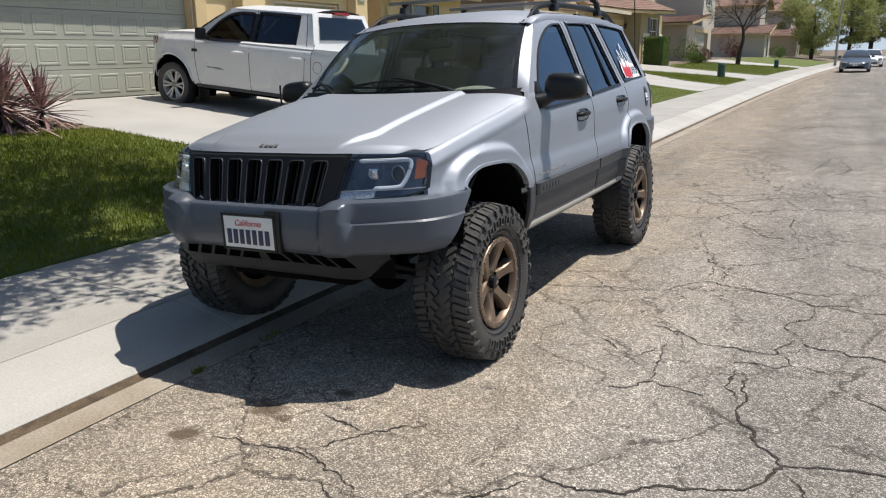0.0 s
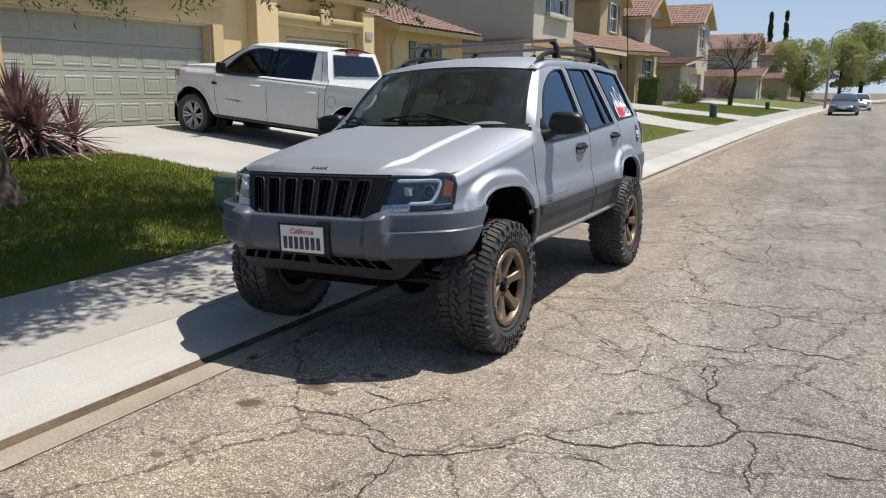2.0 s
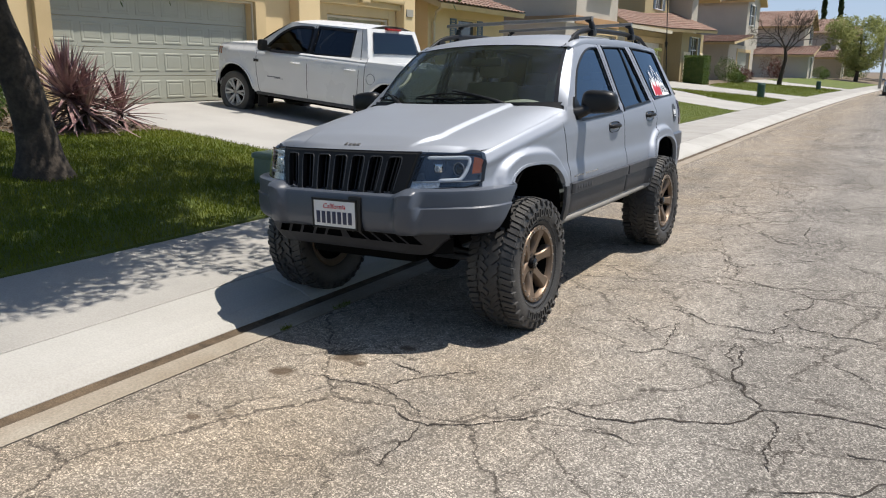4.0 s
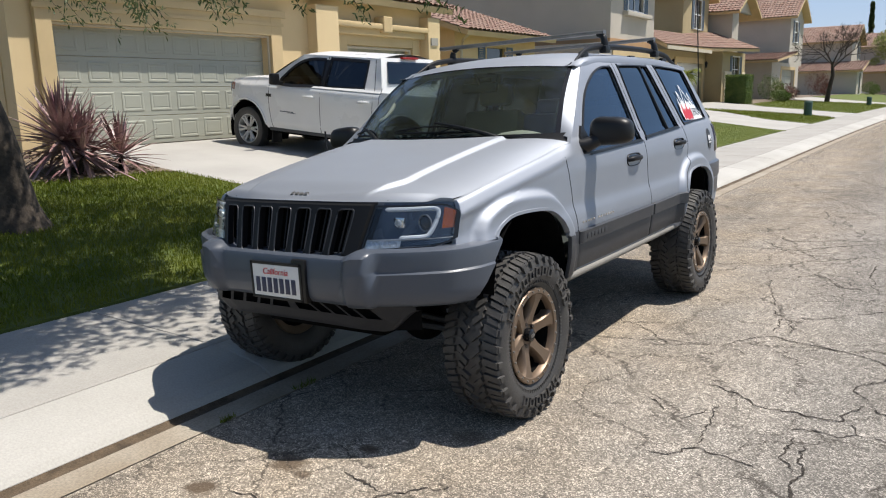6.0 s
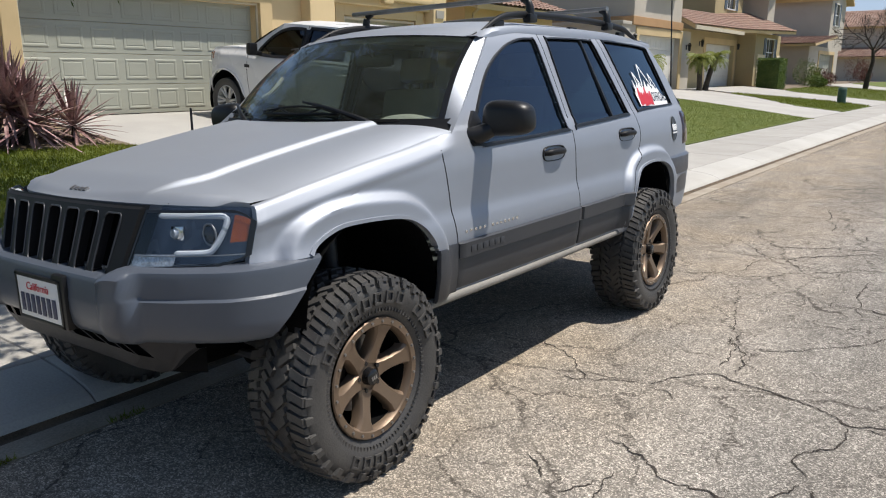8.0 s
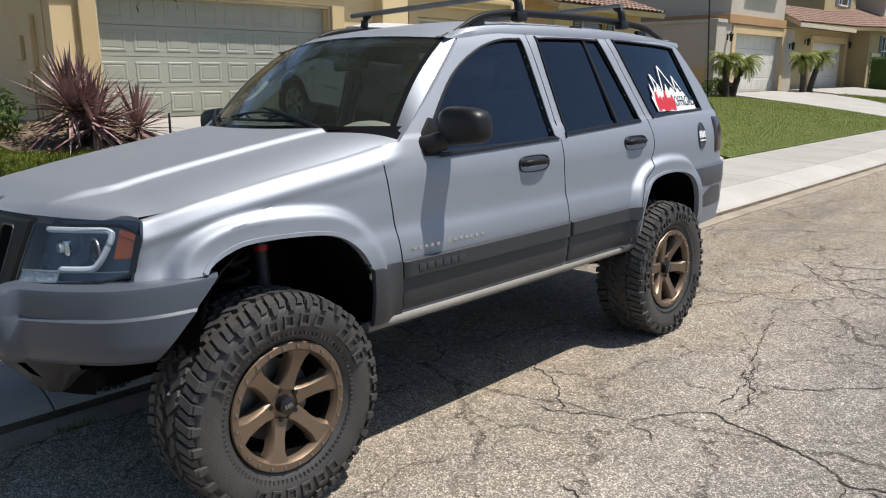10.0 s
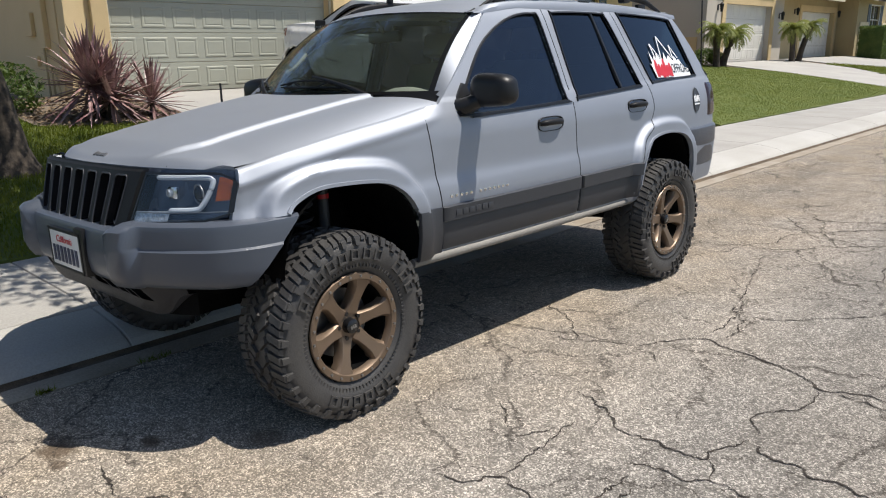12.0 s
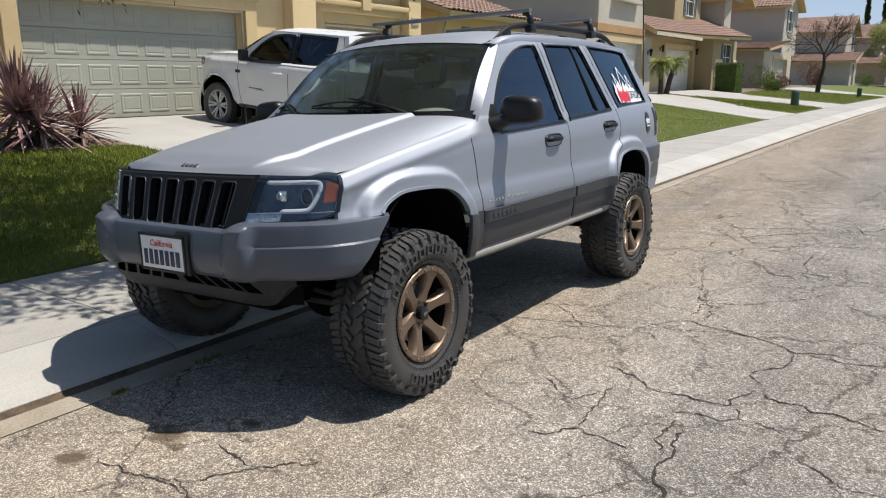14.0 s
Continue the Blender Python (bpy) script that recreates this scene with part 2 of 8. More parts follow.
M = dict(
    asphalt=asphalt_mat(),
    concrete=mat("concrete", (0.36, 0.343, 0.312), 0.85, var=0.12, scale=1.4, bump=0.12, bscale=90, tint=(0.31, 0.295, 0.268), rnd=0.05),
    kerb=mat("kerb_concrete", (0.43, 0.415, 0.382), 0.85, var=0.10, scale=1.1, bump=0.12, bscale=90, tint=(0.37, 0.352, 0.318), rnd=0.04),
    pan=mat("gutter_concrete", (0.36, 0.315, 0.25), 0.9, var=0.25, scale=2.4, bump=0.2, bscale=90, tint=(0.26, 0.21, 0.15)),
    drive=mat("driveway_concrete", (0.385, 0.37, 0.342), 0.85, var=0.08, scale=0.8, bump=0.1, bscale=90, tint=(0.325, 0.312, 0.288)),
    gutter=mat("gutter_dirt", (0.135, 0.095, 0.058), 0.95, var=0.3, scale=9, bump=0.5, bscale=120),
    earth=mat("earth", (0.20, 0.155, 0.11), 0.95, var=0.2, scale=3, bump=0.4, bscale=40),
    turf=mat("turf", (0.080, 0.112, 0.014), 0.9, var=0.3, scale=2.2, bump=0.6, bscale=90, tint=(0.125, 0.145, 0.026)),
    blade=mat("grass_blade", (0.130, 0.165, 0.020), 0.9, var=0.3, scale=1.3, bump=0, bscale=40, tint=(0.205, 0.22, 0.036), thin=0.35, spec=0.1),
    stucco=mat("stucco_cream", (0.70, 0.545, 0.315), 0.9, var=0.05, scale=0.7, bump=0.25, bscale=110, tint=(0.64, 0.49, 0.275)),
    stucco_pale=mat("stucco_pale", (0.50, 0.455, 0.385), 0.9, var=0.05, scale=0.7, bump=0.25, bscale=110),
    stucco_tan=mat("stucco_tan", (0.42, 0.34, 0.19), 0.9, var=0.05, scale=0.7, bump=0.25, bscale=110),
    jamb=mat("pale_trim", (0.56, 0.50, 0.38), 0.7, var=0.05, scale=2, bump=0.05, bscale=90),
    stucco_cream=mat("stucco_panel", (0.72, 0.62, 0.43), 0.9, var=0.05, scale=0.7, bump=0.2, bscale=110),
    trim=mat("trim_ochre", (0.58, 0.44, 0.24), 0.85, var=0.05, scale=1.5, bump=0.15, bscale=110),
    band=mat("band_orange", (0.42, 0.25, 0.12), 0.85, var=0.05, scale=1.5, bump=0.15, bscale=110),
    garage=mat("garage_door_paint", (0.365, 0.372, 0.31), 0.55, var=0.04, scale=1.0, bump=0.03, bscale=60),
    garage_white=mat("garage_door_white", (0.68, 0.66, 0.60), 0.55, var=0.04, scale=1.0, bump=0.03, bscale=60),
    tile=mat("roof_tile", (0.235, 0.135, 0.10), 0.9, var=0.2, scale=2.5, bump=0.2, bscale=40, tint=(0.30, 0.215, 0.17)),
    white=mat("white_paint", (0.78, 0.78, 0.76), 0.5, var=0.03, scale=2, bump=0.02),
    blue=mat("shutter_blue", (0.12, 0.17, 0.23), 0.6, var=0.08, scale=3, bump=0.05),
    silver=paint_mat("silver_paint", (0.345, 0.369, 0.414), 0.78, 0.615),
    truck_white=paint_mat("truck_paint", (0.72, 0.72, 0.71), 0.0, 0.28),
    car_blue=paint_mat("slate_paint", (0.10, 0.13, 0.17), 0.5, 0.3),
    clad=mat("grey_cladding", (0.070, 0.082, 0.105), 0.38, var=0.05, scale=2, bump=0.06, bscale=400),
    clad_dark=mat("dark_cladding", (0.036, 0.039, 0.046), 0.48, var=0.06, scale=2, bump=0.08, bscale=400),
    # the bumper's plastic again, with the shade beneath it put into the colour
    dam=mat("valance_plastic", (0.024, 0.026, 0.031), 0.5, var=0.1, scale=4, bump=0.1, bscale=300, spec=0.3),
    black=mat("black_plastic", (0.008, 0.008, 0.009), 0.42, var=0.08, scale=4, bump=0.05, bscale=300, spec=0.4),
    gloss=mat("gloss_black", (0.01, 0.01, 0.011), 0.22, var=0.05, scale=3, bump=0.0),
    satin=mat("satin_black", (0.012, 0.012, 0.013), 0.48, var=0.08, scale=3, bump=0.03, bscale=300, spec=0.22),
    under=mat("underbody", (0.005, 0.005, 0.005), 0.9, var=0.2, scale=6, bump=0.2, bscale=60, spec=0.08),
    rubber=mat("tyre_rubber", (0.042, 0.040, 0.039), 0.55, var=0.25, scale=7, bump=0.18, bscale=180, tint=(0.062, 0.059, 0.055), spec=0.5),
    bronze=mat("bronze_rim", (0.195, 0.140, 0.097), 0.44, metal=0.55, var=0.06, scale=9, bump=0.03, bscale=300),
    sill=mat("dusty_sill", (0.24, 0.225, 0.20), 0.7, var=0.12, scale=3, bump=0.1),
    steel=mat("dull_steel", (0.32, 0.31, 0.30), 0.45, metal=0.9, var=0.1, scale=9, bump=0.05),
    alloy=mat("bright_alloy", (0.58, 0.575, 0.56), 0.4, metal=0.35, var=0.05, scale=9, bump=0.0),
    chrome=mat("chrome", (0.75, 0.75, 0.76), 0.12, metal=1.0, var=0.02, bump=0.0),
    amber=mat("amber_lens", (0.28, 0.065, 0.012), 0.2, var=0.1, scale=30, bump=0.2, bscale=200),
    red=mat("red_lens", (0.35, 0.012, 0.012), 0.2, var=0.1, scale=30, bump=0.1),
    tail=mat("smoked_lens", (0.03, 0.014, 0.016), 0.15, var=0.1, scale=9, bump=0.0),
    tube=mat("light_tube", (0.50, 0.53, 0.57), 0.25, var=0.02, bump=0.0),
    lens=mat("lens_clear", (0.66, 0.68, 0.70), 0.2, metal=0.4, var=0.25, scale=70, bump=0.3, bscale=160),
    lampback=mat("lamp_housing", (0.035, 0.050, 0.080), 0.25, var=0.2, scale=8, bump=0.0),
    plate=mat("plate_white", (0.74, 0.74, 0.72), 0.4, var=0.03, bump=0.0),
    navy=mat("navy_paint", (0.035, 0.04, 0.085), 0.5, bump=0.0),
    redpaint=mat("red_vinyl", (0.55, 0.02, 0.03), 0.45, var=0.05, bump=0.0),
    vinyl=mat("white_vinyl", (0.80, 0.80, 0.80), 0.45, var=0.02, bump=0.0),
    seat=mat("seat_cloth", (0.30, 0.275, 0.235), 0.9, var=0.1, scale=8, bump=0.2, bscale=220),
    dash=mat("dash_grey", (0.26, 0.26, 0.24), 0.7, var=0.06, scale=6, bump=0.1, bscale=220),
    liner=mat("headliner", (0.55, 0.53, 0.49), 0.95, var=0.05, bump=0.1),
    bark=mat("bark", (0.040, 0.031, 0.024), 0.95, var=0.35, scale=7, bump=1.0, bscale=26, tint=(0.085, 0.066, 0.049)),
    leaf=mat("leaf", (0.055, 0.095, 0.022), 0.6, var=0.3, scale=2.0, bump=0.0, tint=(0.10, 0.13, 0.04), thin=0.4),
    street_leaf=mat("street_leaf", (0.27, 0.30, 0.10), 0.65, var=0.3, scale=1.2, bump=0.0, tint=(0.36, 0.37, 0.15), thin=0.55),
    hedge=mat("hedge_leaf", (0.07, 0.12, 0.018), 0.6, var=0.3, scale=3.0, bump=0.0, tint=(0.12, 0.16, 0.03), thin=0.4),
    palm=mat("palm_leaf", (0.18, 0.22, 0.04), 0.6, var=0.25, scale=3.0, bump=0.0, tint=(0.27, 0.28, 0.07), thin=0.4),
    # maroon leaves; the pale pink tint paints in the highlights on them
    cordyline=mat("maroon_leaf", (0.135, 0.050, 0.058), 0.38, var=0.3, scale=2.6, bump=0.0, tint=(0.50, 0.34, 0.31), spec=0.8),
    redleaf=mat("red_leaf", (0.14, 0.025, 0.02), 0.6, var=0.3, scale=3, bump=0.0, tint=(0.09, 0.06, 0.02)),
    pole=mat("pole_concrete", (0.36, 0.34, 0.30), 0.8, var=0.05),
    bin=mat("green_steel", (0.035, 0.09, 0.07), 0.5, var=0.08),
    pedestal=mat("pale_green_plastic", (0.20, 0.25, 0.17), 0.6, var=0.08, scale=4, bump=0.05),
    wood=mat("old_wood", (0.25, 0.17, 0.10), 0.8, var=0.2, scale=5),
    screen=glass("side_glass", (0.05, 0.055, 0.062), 1.52, (0.70, 0.79, 0.90)),
    screen_light=glass("side_glass_light", (0.22, 0.25, 0.26), 1.55, (0.72, 0.84, 1.0)),
    shield=glass("windscreen_glass", (0.68, 0.78, 0.70), 1.5, dust=0.022),
    clear=glass("clear_cover", (0.82, 0.86, 0.90), 1.45),
    house_glass=mat("window_glass", (0.05, 0.06, 0.07), 0.06, var=0.1, scale=0.7, bump=0.0, spec=0.9),
)


# ---- building tools ----
def curve(xs, ys):
    """A smooth curve through a few values, as a function."""
    p = smooth_line(list(zip(xs, ys)), 400)
    return lambda x: np.interp(x, p[:, 0], p[:, 1])


def outward(me, centre):
    """Turns a sheet of glass so that its faces look away from a centre."""
    s = sum((f.normal.dot(f.center - Vector(centre)) * f.area for f in me.polygons), 0.0)
    if s < 0:
        me.flip_normals()


def each(*items):
    return items


def blocks(name, items, material, parent=None, label="", smooth=False, bevel=0.0):
    """Each block as a part of its own."""
    for lo, hi in items:
        part(name, boxes((lo, hi), bevel=bevel), material, parent, label, smooth)


def link_mesh(name, verts, faces, material, parent=None, label="", smooth=True):
    me = bpy.data.meshes.new(name)
    me.from_pydata([tuple(float(c) for c in v) for v in verts], [], [tuple(f) for f in faces])
    me.materials.append(material)
    if material.name in ("side_glass", "side_glass_light", "windscreen_glass", "clear_cover"):
        outward(me, (2.9, 1.0, 1.0) if parent and parent.name.startswith("pickup") else (0.0, 2.4, 1.0))
    if smooth:
        me.shade_smooth()
        me.set_sharp_from_angle(angle=radians(38))
    ob = new(name, me)
    ob.parent = parent
    return tagged(ob, label)


def part(name, bm, material, parent=None, label="", smooth=True):
    """Links a bmesh as one mesh object under a thing or a part."""
    me = bpy.data.meshes.new(name)
    bmesh.ops.recalc_face_normals(bm, faces=bm.faces)
    bm.to_mesh(me)
    bm.free()
    me.materials.append(material)
    if smooth:
        me.shade_smooth()
        me.set_sharp_from_angle(angle=radians(38))
    ob = new(name, me)
    ob.parent = parent
    return tagged(ob, label)


def thing(name, m, label, category, group="", kind=""):
    ob = new(name)
    ob.empty_display_size = 0.1
    ob.matrix_world = m
    return tagged(ob, label, category, group, kind)


def box(bm, lo, hi, bevel=0.0, m=None):
    c = [(a + b) / 2 for a, b in zip(lo, hi)]
    s = [abs(b - a) for a, b in zip(lo, hi)]
    vs = bmesh.ops.create_cube(bm, size=1, matrix=(m or Matrix()) @ Matrix.Translation(c) @ Matrix.Diagonal((*s, 1)))["verts"]
    if bevel:
        es = {e for v in vs for e in v.link_edges}
        bmesh.ops.bevel(bm, geom=list(es), offset=bevel, segments=2, affect="EDGES", profile=0.6)
    return bm


def boxes(*items, bevel=0.0):
    bm = bmesh.new()
    for lo, hi in items:
        box(bm, lo, hi, bevel)
    return bm


def rod(bm, a, b, r, r2=None, seg=10, caps=True):
    a, b = Vector(a), Vector(b)
    d = b - a
    m = Matrix.Translation((a + b) / 2) @ d.to_track_quat("Z", "Y").to_matrix().to_4x4()
    bmesh.ops.create_cone(bm, cap_ends=caps, segments=seg, radius1=r, radius2=r if r2 is None else r2, depth=d.length, matrix=m)
    return bm


def tube(bm, pts, radii, seg=10):
    """A tube along a line of points."""
    pts = [Vector(p) for p in pts]
    if isinstance(radii, (int, float)):
        radii = [radii] * len(pts)
    rings = []
    for i, p in enumerate(pts):
        d = (pts[min(i + 1, len(pts) - 1)] - pts[max(i - 1, 0)]).normalized()
        a = d.cross(Vector((0, 0, 1)) if abs(d.z) < 0.9 else Vector((1, 0, 0))).normalized()
        b = d.cross(a)
        rings.append([bm.verts.new(p + (a * math.cos(t) + b * math.sin(t)) * radii[i]) for t in [2 * math.pi * k / seg for k in range(seg)]])
    for r, q in zip(rings, rings[1:]):
        for k in range(seg):
            bm.faces.new((r[k], r[(k + 1) % seg], q[(k + 1) % seg], q[k]))
    bm.faces.new(rings[0])
    bm.faces.new(rings[-1])
    return bm


def lathe(profile, seg=64, closed=False):
    """A profile of (x, r) turned about the x axis."""
    vs, fs, n = [], [], len(profile)
    for k in range(seg):
        c, s = math.cos(2 * math.pi * k / seg), math.sin(2 * math.pi * k / seg)
        vs += [(x, r * c, r * s) for x, r in profile]
    for k in range(seg):
        for i in range(n if closed else n - 1):
            a, b = k * n + i, k * n + (i + 1) % n
            c, d = (k + 1) % seg * n + (i + 1) % n, (k + 1) % seg * n + i
            fs.append((a, b, c, d))
    return vs, fs


def smooth_line(pts, n, loop=False):
    """n points, evenly spaced, along a smooth curve through pts."""
    p = np.array(pts, float)
    out = []
    m = len(p)
    idx = range(m if loop else m - 1)
    for i in idx:
        a, b, c, d = (p[(i - 1) % m], p[i], p[(i + 1) % m], p[(i + 2) % m]) if loop else (p[max(i - 1, 0)], p[i], p[i + 1], p[min(i + 2, m - 1)])
        for t in np.linspace(0, 1, 12, endpoint=False):
            out.append(0.5 * (2 * b + (c - a) * t + (2 * a - 5 * b + 4 * c - d) * t ** 2 + (3 * b - a - 3 * c + d) * t ** 3))
    out.append(p[0] if loop else p[-1])
    out = np.array(out)
    s = np.concatenate(([0], np.cumsum(np.linalg.norm(np.diff(out, axis=0), axis=1))))
    t = np.linspace(0, s[-1], n + 1 if loop else n)
    res = np.stack([np.interp(t, s, out[:, k]) for k in range(out.shape[1])], 1)
    return res[:-1] if loop else res


def inside(poly, x, y):
    hit = False
    j = len(poly) - 1
    for i in range(len(poly)):
        (xi, yi), (xj, yj) = poly[i], poly[j]
        if (yi > y) != (yj > y) and x < (xj - xi) * (y - yi) / (yj - yi) + xi:
            hit = not hit
        j = i
    return hit


def sstep(a, b, x):
    t = np.clip((x - a) / (b - a), 0, 1)
    return t * t * (3 - 2 * t)


def snap(uw, lines, reach):
    """Moves the points that lie near one of the lines onto it."""
    for line in lines:
        a, b = line, np.roll(line, -1, axis=0)
        d = b - a
        L = (d * d).sum(1) + 1e-12
        near = np.where((uw[:, 0] > line[:, 0].min() - reach) & (uw[:, 0] < line[:, 0].max() + reach) & (uw[:, 1] > line[:, 1].min() - reach) & (uw[:, 1] < line[:, 1].max() + reach))[0]
        for lot_i in np.array_split(near, max(1, len(near) // 1500)):
            if len(lot_i):
                p = uw[lot_i][:, None, :]
                t = np.clip(((p - a) * d).sum(2) / L, 0, 1)
                q = a + t[..., None] * d
                e = ((q - p) ** 2).sum(2)
                k = e.argmin(1)
                r = np.arange(len(lot_i))
                ok = e[r, k] < reach * reach
                uw[lot_i[ok]] = q[r, k][ok]
    return uw


def mirrored(ob):
    """The same part on the other side of its thing."""
    me = ob.data.copy()
    me.transform(Matrix.Diagonal((-1, 1, 1, 1)))
    me.flip_normals()
    o = new(ob.name.split(".")[0], me)
    o.parent = ob.parent
    o.matrix_basis = ob.matrix_basis
    if "label" in ob:
        o["label"] = ob["label"]
    return o


# ---- ground, road, pavements ----
def bend(y):
    """How far the street has swung aside at y."""
    return 0.00045 * max(0.0, y - 18.0) ** 2 if y < 140 else 0.00045 * 122 ** 2 + 0.11 * (y - 140)


def lot(x):
    """The height of the front yards, which rise from the pavement to the houses."""
    return 0.085 + 0.66 * min(1.0, max(0.0, (-4.9 - x) / 7.0))


def strip(xs, zs, ys, shift=bend):
    """A sheet over the lines xs with heights zs, along ys."""
    vs = [(x + shift(y), y, z) for y in ys for x, z in zip(xs, zs)]
    n = len(xs)
    fs = [(j * n + i, j * n + i + 1, (j + 1) * n + i + 1, (j + 1) * n + i) for j in range(len(ys) - 1) for i in range(n - 1)]
    return vs, fs


YS = [-40, -20, -10, -5] + [i * 1.0 for i in range(-4, 20)] + list(range(20, 60, 4)) + list(range(60, 240, 12))
tagged(link_mesh("ground", *strip([-900, -60, -12.6, 12, 60, 900], [-0.35, -0.3, -0.2, -0.2, -0.3, -0.35], [-900, -60, 0, 60, 240, 1500], lambda y: 0), M["earth"]),
       "bare earth under and beyond the street", "ground", kind="structure")
road_x = [-2.76, -2.4, -1.5, -0.4, 1.2, 2.8, 4.4, 5.5, 6.6, 6.96]
road_z = [-0.035, -0.030, -0.022, 0.0, 0.015, 0.02, 0.0, -0.015, -0.03, -0.035]
road = tagged(link_mesh("road", *strip(road_x, road_z, YS), M["asphalt"]), "sun-bleached cracked grey asphalt street", "road", kind="structure")
lots = tagged(link_mesh("ground_yards", *strip([-60, -30, -12.4, -11.9, -8, -4.88], [0.72, 0.72, 0.72, 0.72, lot(-8) - 0.02, 0.04], YS), M["earth"]),
              "brown soil of the front yards", "ground", kind="structure")
link = tagged(link_mesh("ground_yards_opposite", *strip([8.9, 12, 16, 60], [0.07, 0.2, 0.35, 0.4], YS), M["turf"]),
              "lawns on the other side of the street", "ground", kind="structure")

# pale sky low over the end of the street
haze = bpy.data.materials.new("pale_sky")
haze.use_nodes = True
hn = haze.node_tree.nodes
hn.remove(hn["Principled BSDF"])
glow, fade, low = hn.new("ShaderNodeEmission"), hn.new("ShaderNodeMix"), hn.new("ShaderNodeMapRange")
hz = hn.new("ShaderNodeSeparateXYZ")
haze.node_tree.links.new(hn.new("ShaderNodeTexCoord").outputs["Object"], hz.inputs["Vector"])
haze.node_tree.links.new(hz.outputs["Z"], low.inputs["Value"])
low.inputs["From Max"].default_value = 160.0
fade.data_type = "RGBA"
fade.inputs["A"].default_value, fade.inputs["B"].default_value = (0.55, 0.645, 0.75, 1), (0.29, 0.45, 0.70, 1)
haze.node_tree.links.new(low.outputs["Result"], fade.inputs["Factor"])
haze.node_tree.links.new(fade.outputs["Result"], glow.inputs["Color"])
haze.node_tree.links.new(glow.outputs["Emission"], hn["Material Output"].inputs["Surface"])
glow.inputs["Strength"].default_value = 0.82
tagged(link_mesh("backdrop", [(-420 + 60 * i, 900 - abs(i - 9) ** 2, z) for i in range(19) for z in (-3, 320)], [(2 * i, 2 * i + 2, 2 * i + 3, 2 * i + 1) for i in range(18)], haze),
       "pale blue sky low over the street's end", "sky", kind="structure")

# gutter pan, its dirty flow line, the rolled kerb and the walk: cast slab by slab
pave = thing("pavement", Matrix(), "pale concrete pavement with rolled kerb and gutter, jointed slab by slab", "pavement", kind="structure")
link_mesh("gutter_pan", *strip([-2.78, -2.765, -2.965], [-0.08, -0.032, -0.046], YS), M["pan"], pave, "narrow concrete gutter pan along the asphalt")
link_mesh("flow_line", *strip([-2.965, -2.985, -3.03, -3.05], [-0.0465, -0.056, -0.056, -0.043], YS), M["gutter"], pave, "brown dirt in the gutter")
KERB = [(-3.05, -0.040), (-3.085, -0.012), (-3.16, 0.018), (-3.27, 0.04), (-3.40, 0.056), (-3.545, 0.066)]


def slab(x_z, y0, y1, gap=0.0035):
    """One cast slab with rounded joints, between two lines across the street."""
    top = x_z
    vs, fs = [], []
    rows = [(y0 + gap, -0.05), (y0 + gap, -0.008), (y0 + gap + 0.005, 0.0), (y1 - gap - 0.005, 0.0), (y1 - gap, -0.008), (y1 - gap, -0.05)]
    n = len(top) + 2
    for y, d in rows:
        line = [(top[0][0], top[0][1] - 0.05)] + list(top) + [(top[-1][0], top[-1][1] - 0.05)]
        vs += [(x + bend(y), y, z + (d if 0 < i < n - 1 else min(d, -0.0))) for i, (x, z) in enumerate(line)]
    for j in range(len(rows) - 1):
        for i in range(n - 1):
            fs.append((j * n + i, j * n + i + 1, (j + 1) * n + i + 1, (j + 1) * n + i))
    return vs, fs


WALK = [(-3.553, 0.066), (-3.56, 0.070), (-4.0, 0.077), (-4.5, 0.083), (-4.88, 0.088)]
y = -7.07
while y < 70:
    step = 2.44
    link_mesh("kerb_slab", *slab(KERB, y + 0.36, y + 0.36 + step), M["kerb"], pave, smooth=False)
    link_mesh("slab", *slab(WALK, y + 0.36, y + 0.36 + step), M["concrete"], pave, smooth=False)
    y += step
link_mesh("far_walk", *strip([-3.05, -3.27, -3.545, -4.88], [-0.036, 0.04, 0.066, 0.088], [y + 0.36] + list(range(80, 240, 8))), M["concrete"], pave)
pave2 = thing("pavement_opposite", Matrix(), "pale concrete pavement on the other side of the street", "pavement", kind="structure")
link_mesh("kerb_strip", *strip([6.96, 7.1, 7.3, 7.6, 8.95], [-0.04, -0.05, 0.04, 0.066, 0.09], YS), M["concrete"], pave2)


def patch(outline, lift, step=0.35, shift=True):
    """A sheet over an outline in the yards, lying on their slope, with its edge turned down."""
    bm = bmesh.new()
    xs = [p[0] for p in outline]
    ys = [p[1] for p in outline]
    gx = np.arange(min(xs), max(xs) + step, step)
    gy = np.arange(min(ys), max(ys) + step, step)
    uw = snap(np.array([(x, y) for y in gy for x in gx]), [np.array(outline, float)], step * 0.62)
    n = len(gx)
    vs = [(x + bend(y), y, lot(x) + lift) for x, y in uw]
    fs = []
    for j in range(len(gy) - 1):
        for i in range(n - 1):
            f = (j * n + i, j * n + i + 1, (j + 1) * n + i + 1, (j + 1) * n + i)
            c = uw[list(f)].mean(0)
            if inside(outline, c[0], c[1]):
                fs.append(f)
    used = sorted({k for f in fs for k in f})
    new_i = {k: i for i, k in enumerate(used)}
    verts = [vs[k] for k in used]
    faces = [tuple(new_i[k] for k in f) for f in fs]
    edges = {}
    for f in faces:
        for a, b in zip(f, f[1:] + f[:1]):
            edges.setdefault((min(a, b), max(a, b)), []).append((a, b))
    low = {}
    for e, us in edges.items():
        if len(us) == 1:
            a, b = us[0]
            for k in (a, b):
                if k not in low:
                    low[k] = len(verts)
                    verts.append((verts[k][0], verts[k][1], verts[k][2] - 0.12))
            faces.append((b, a, low[a], low[b]))
    return verts, faces


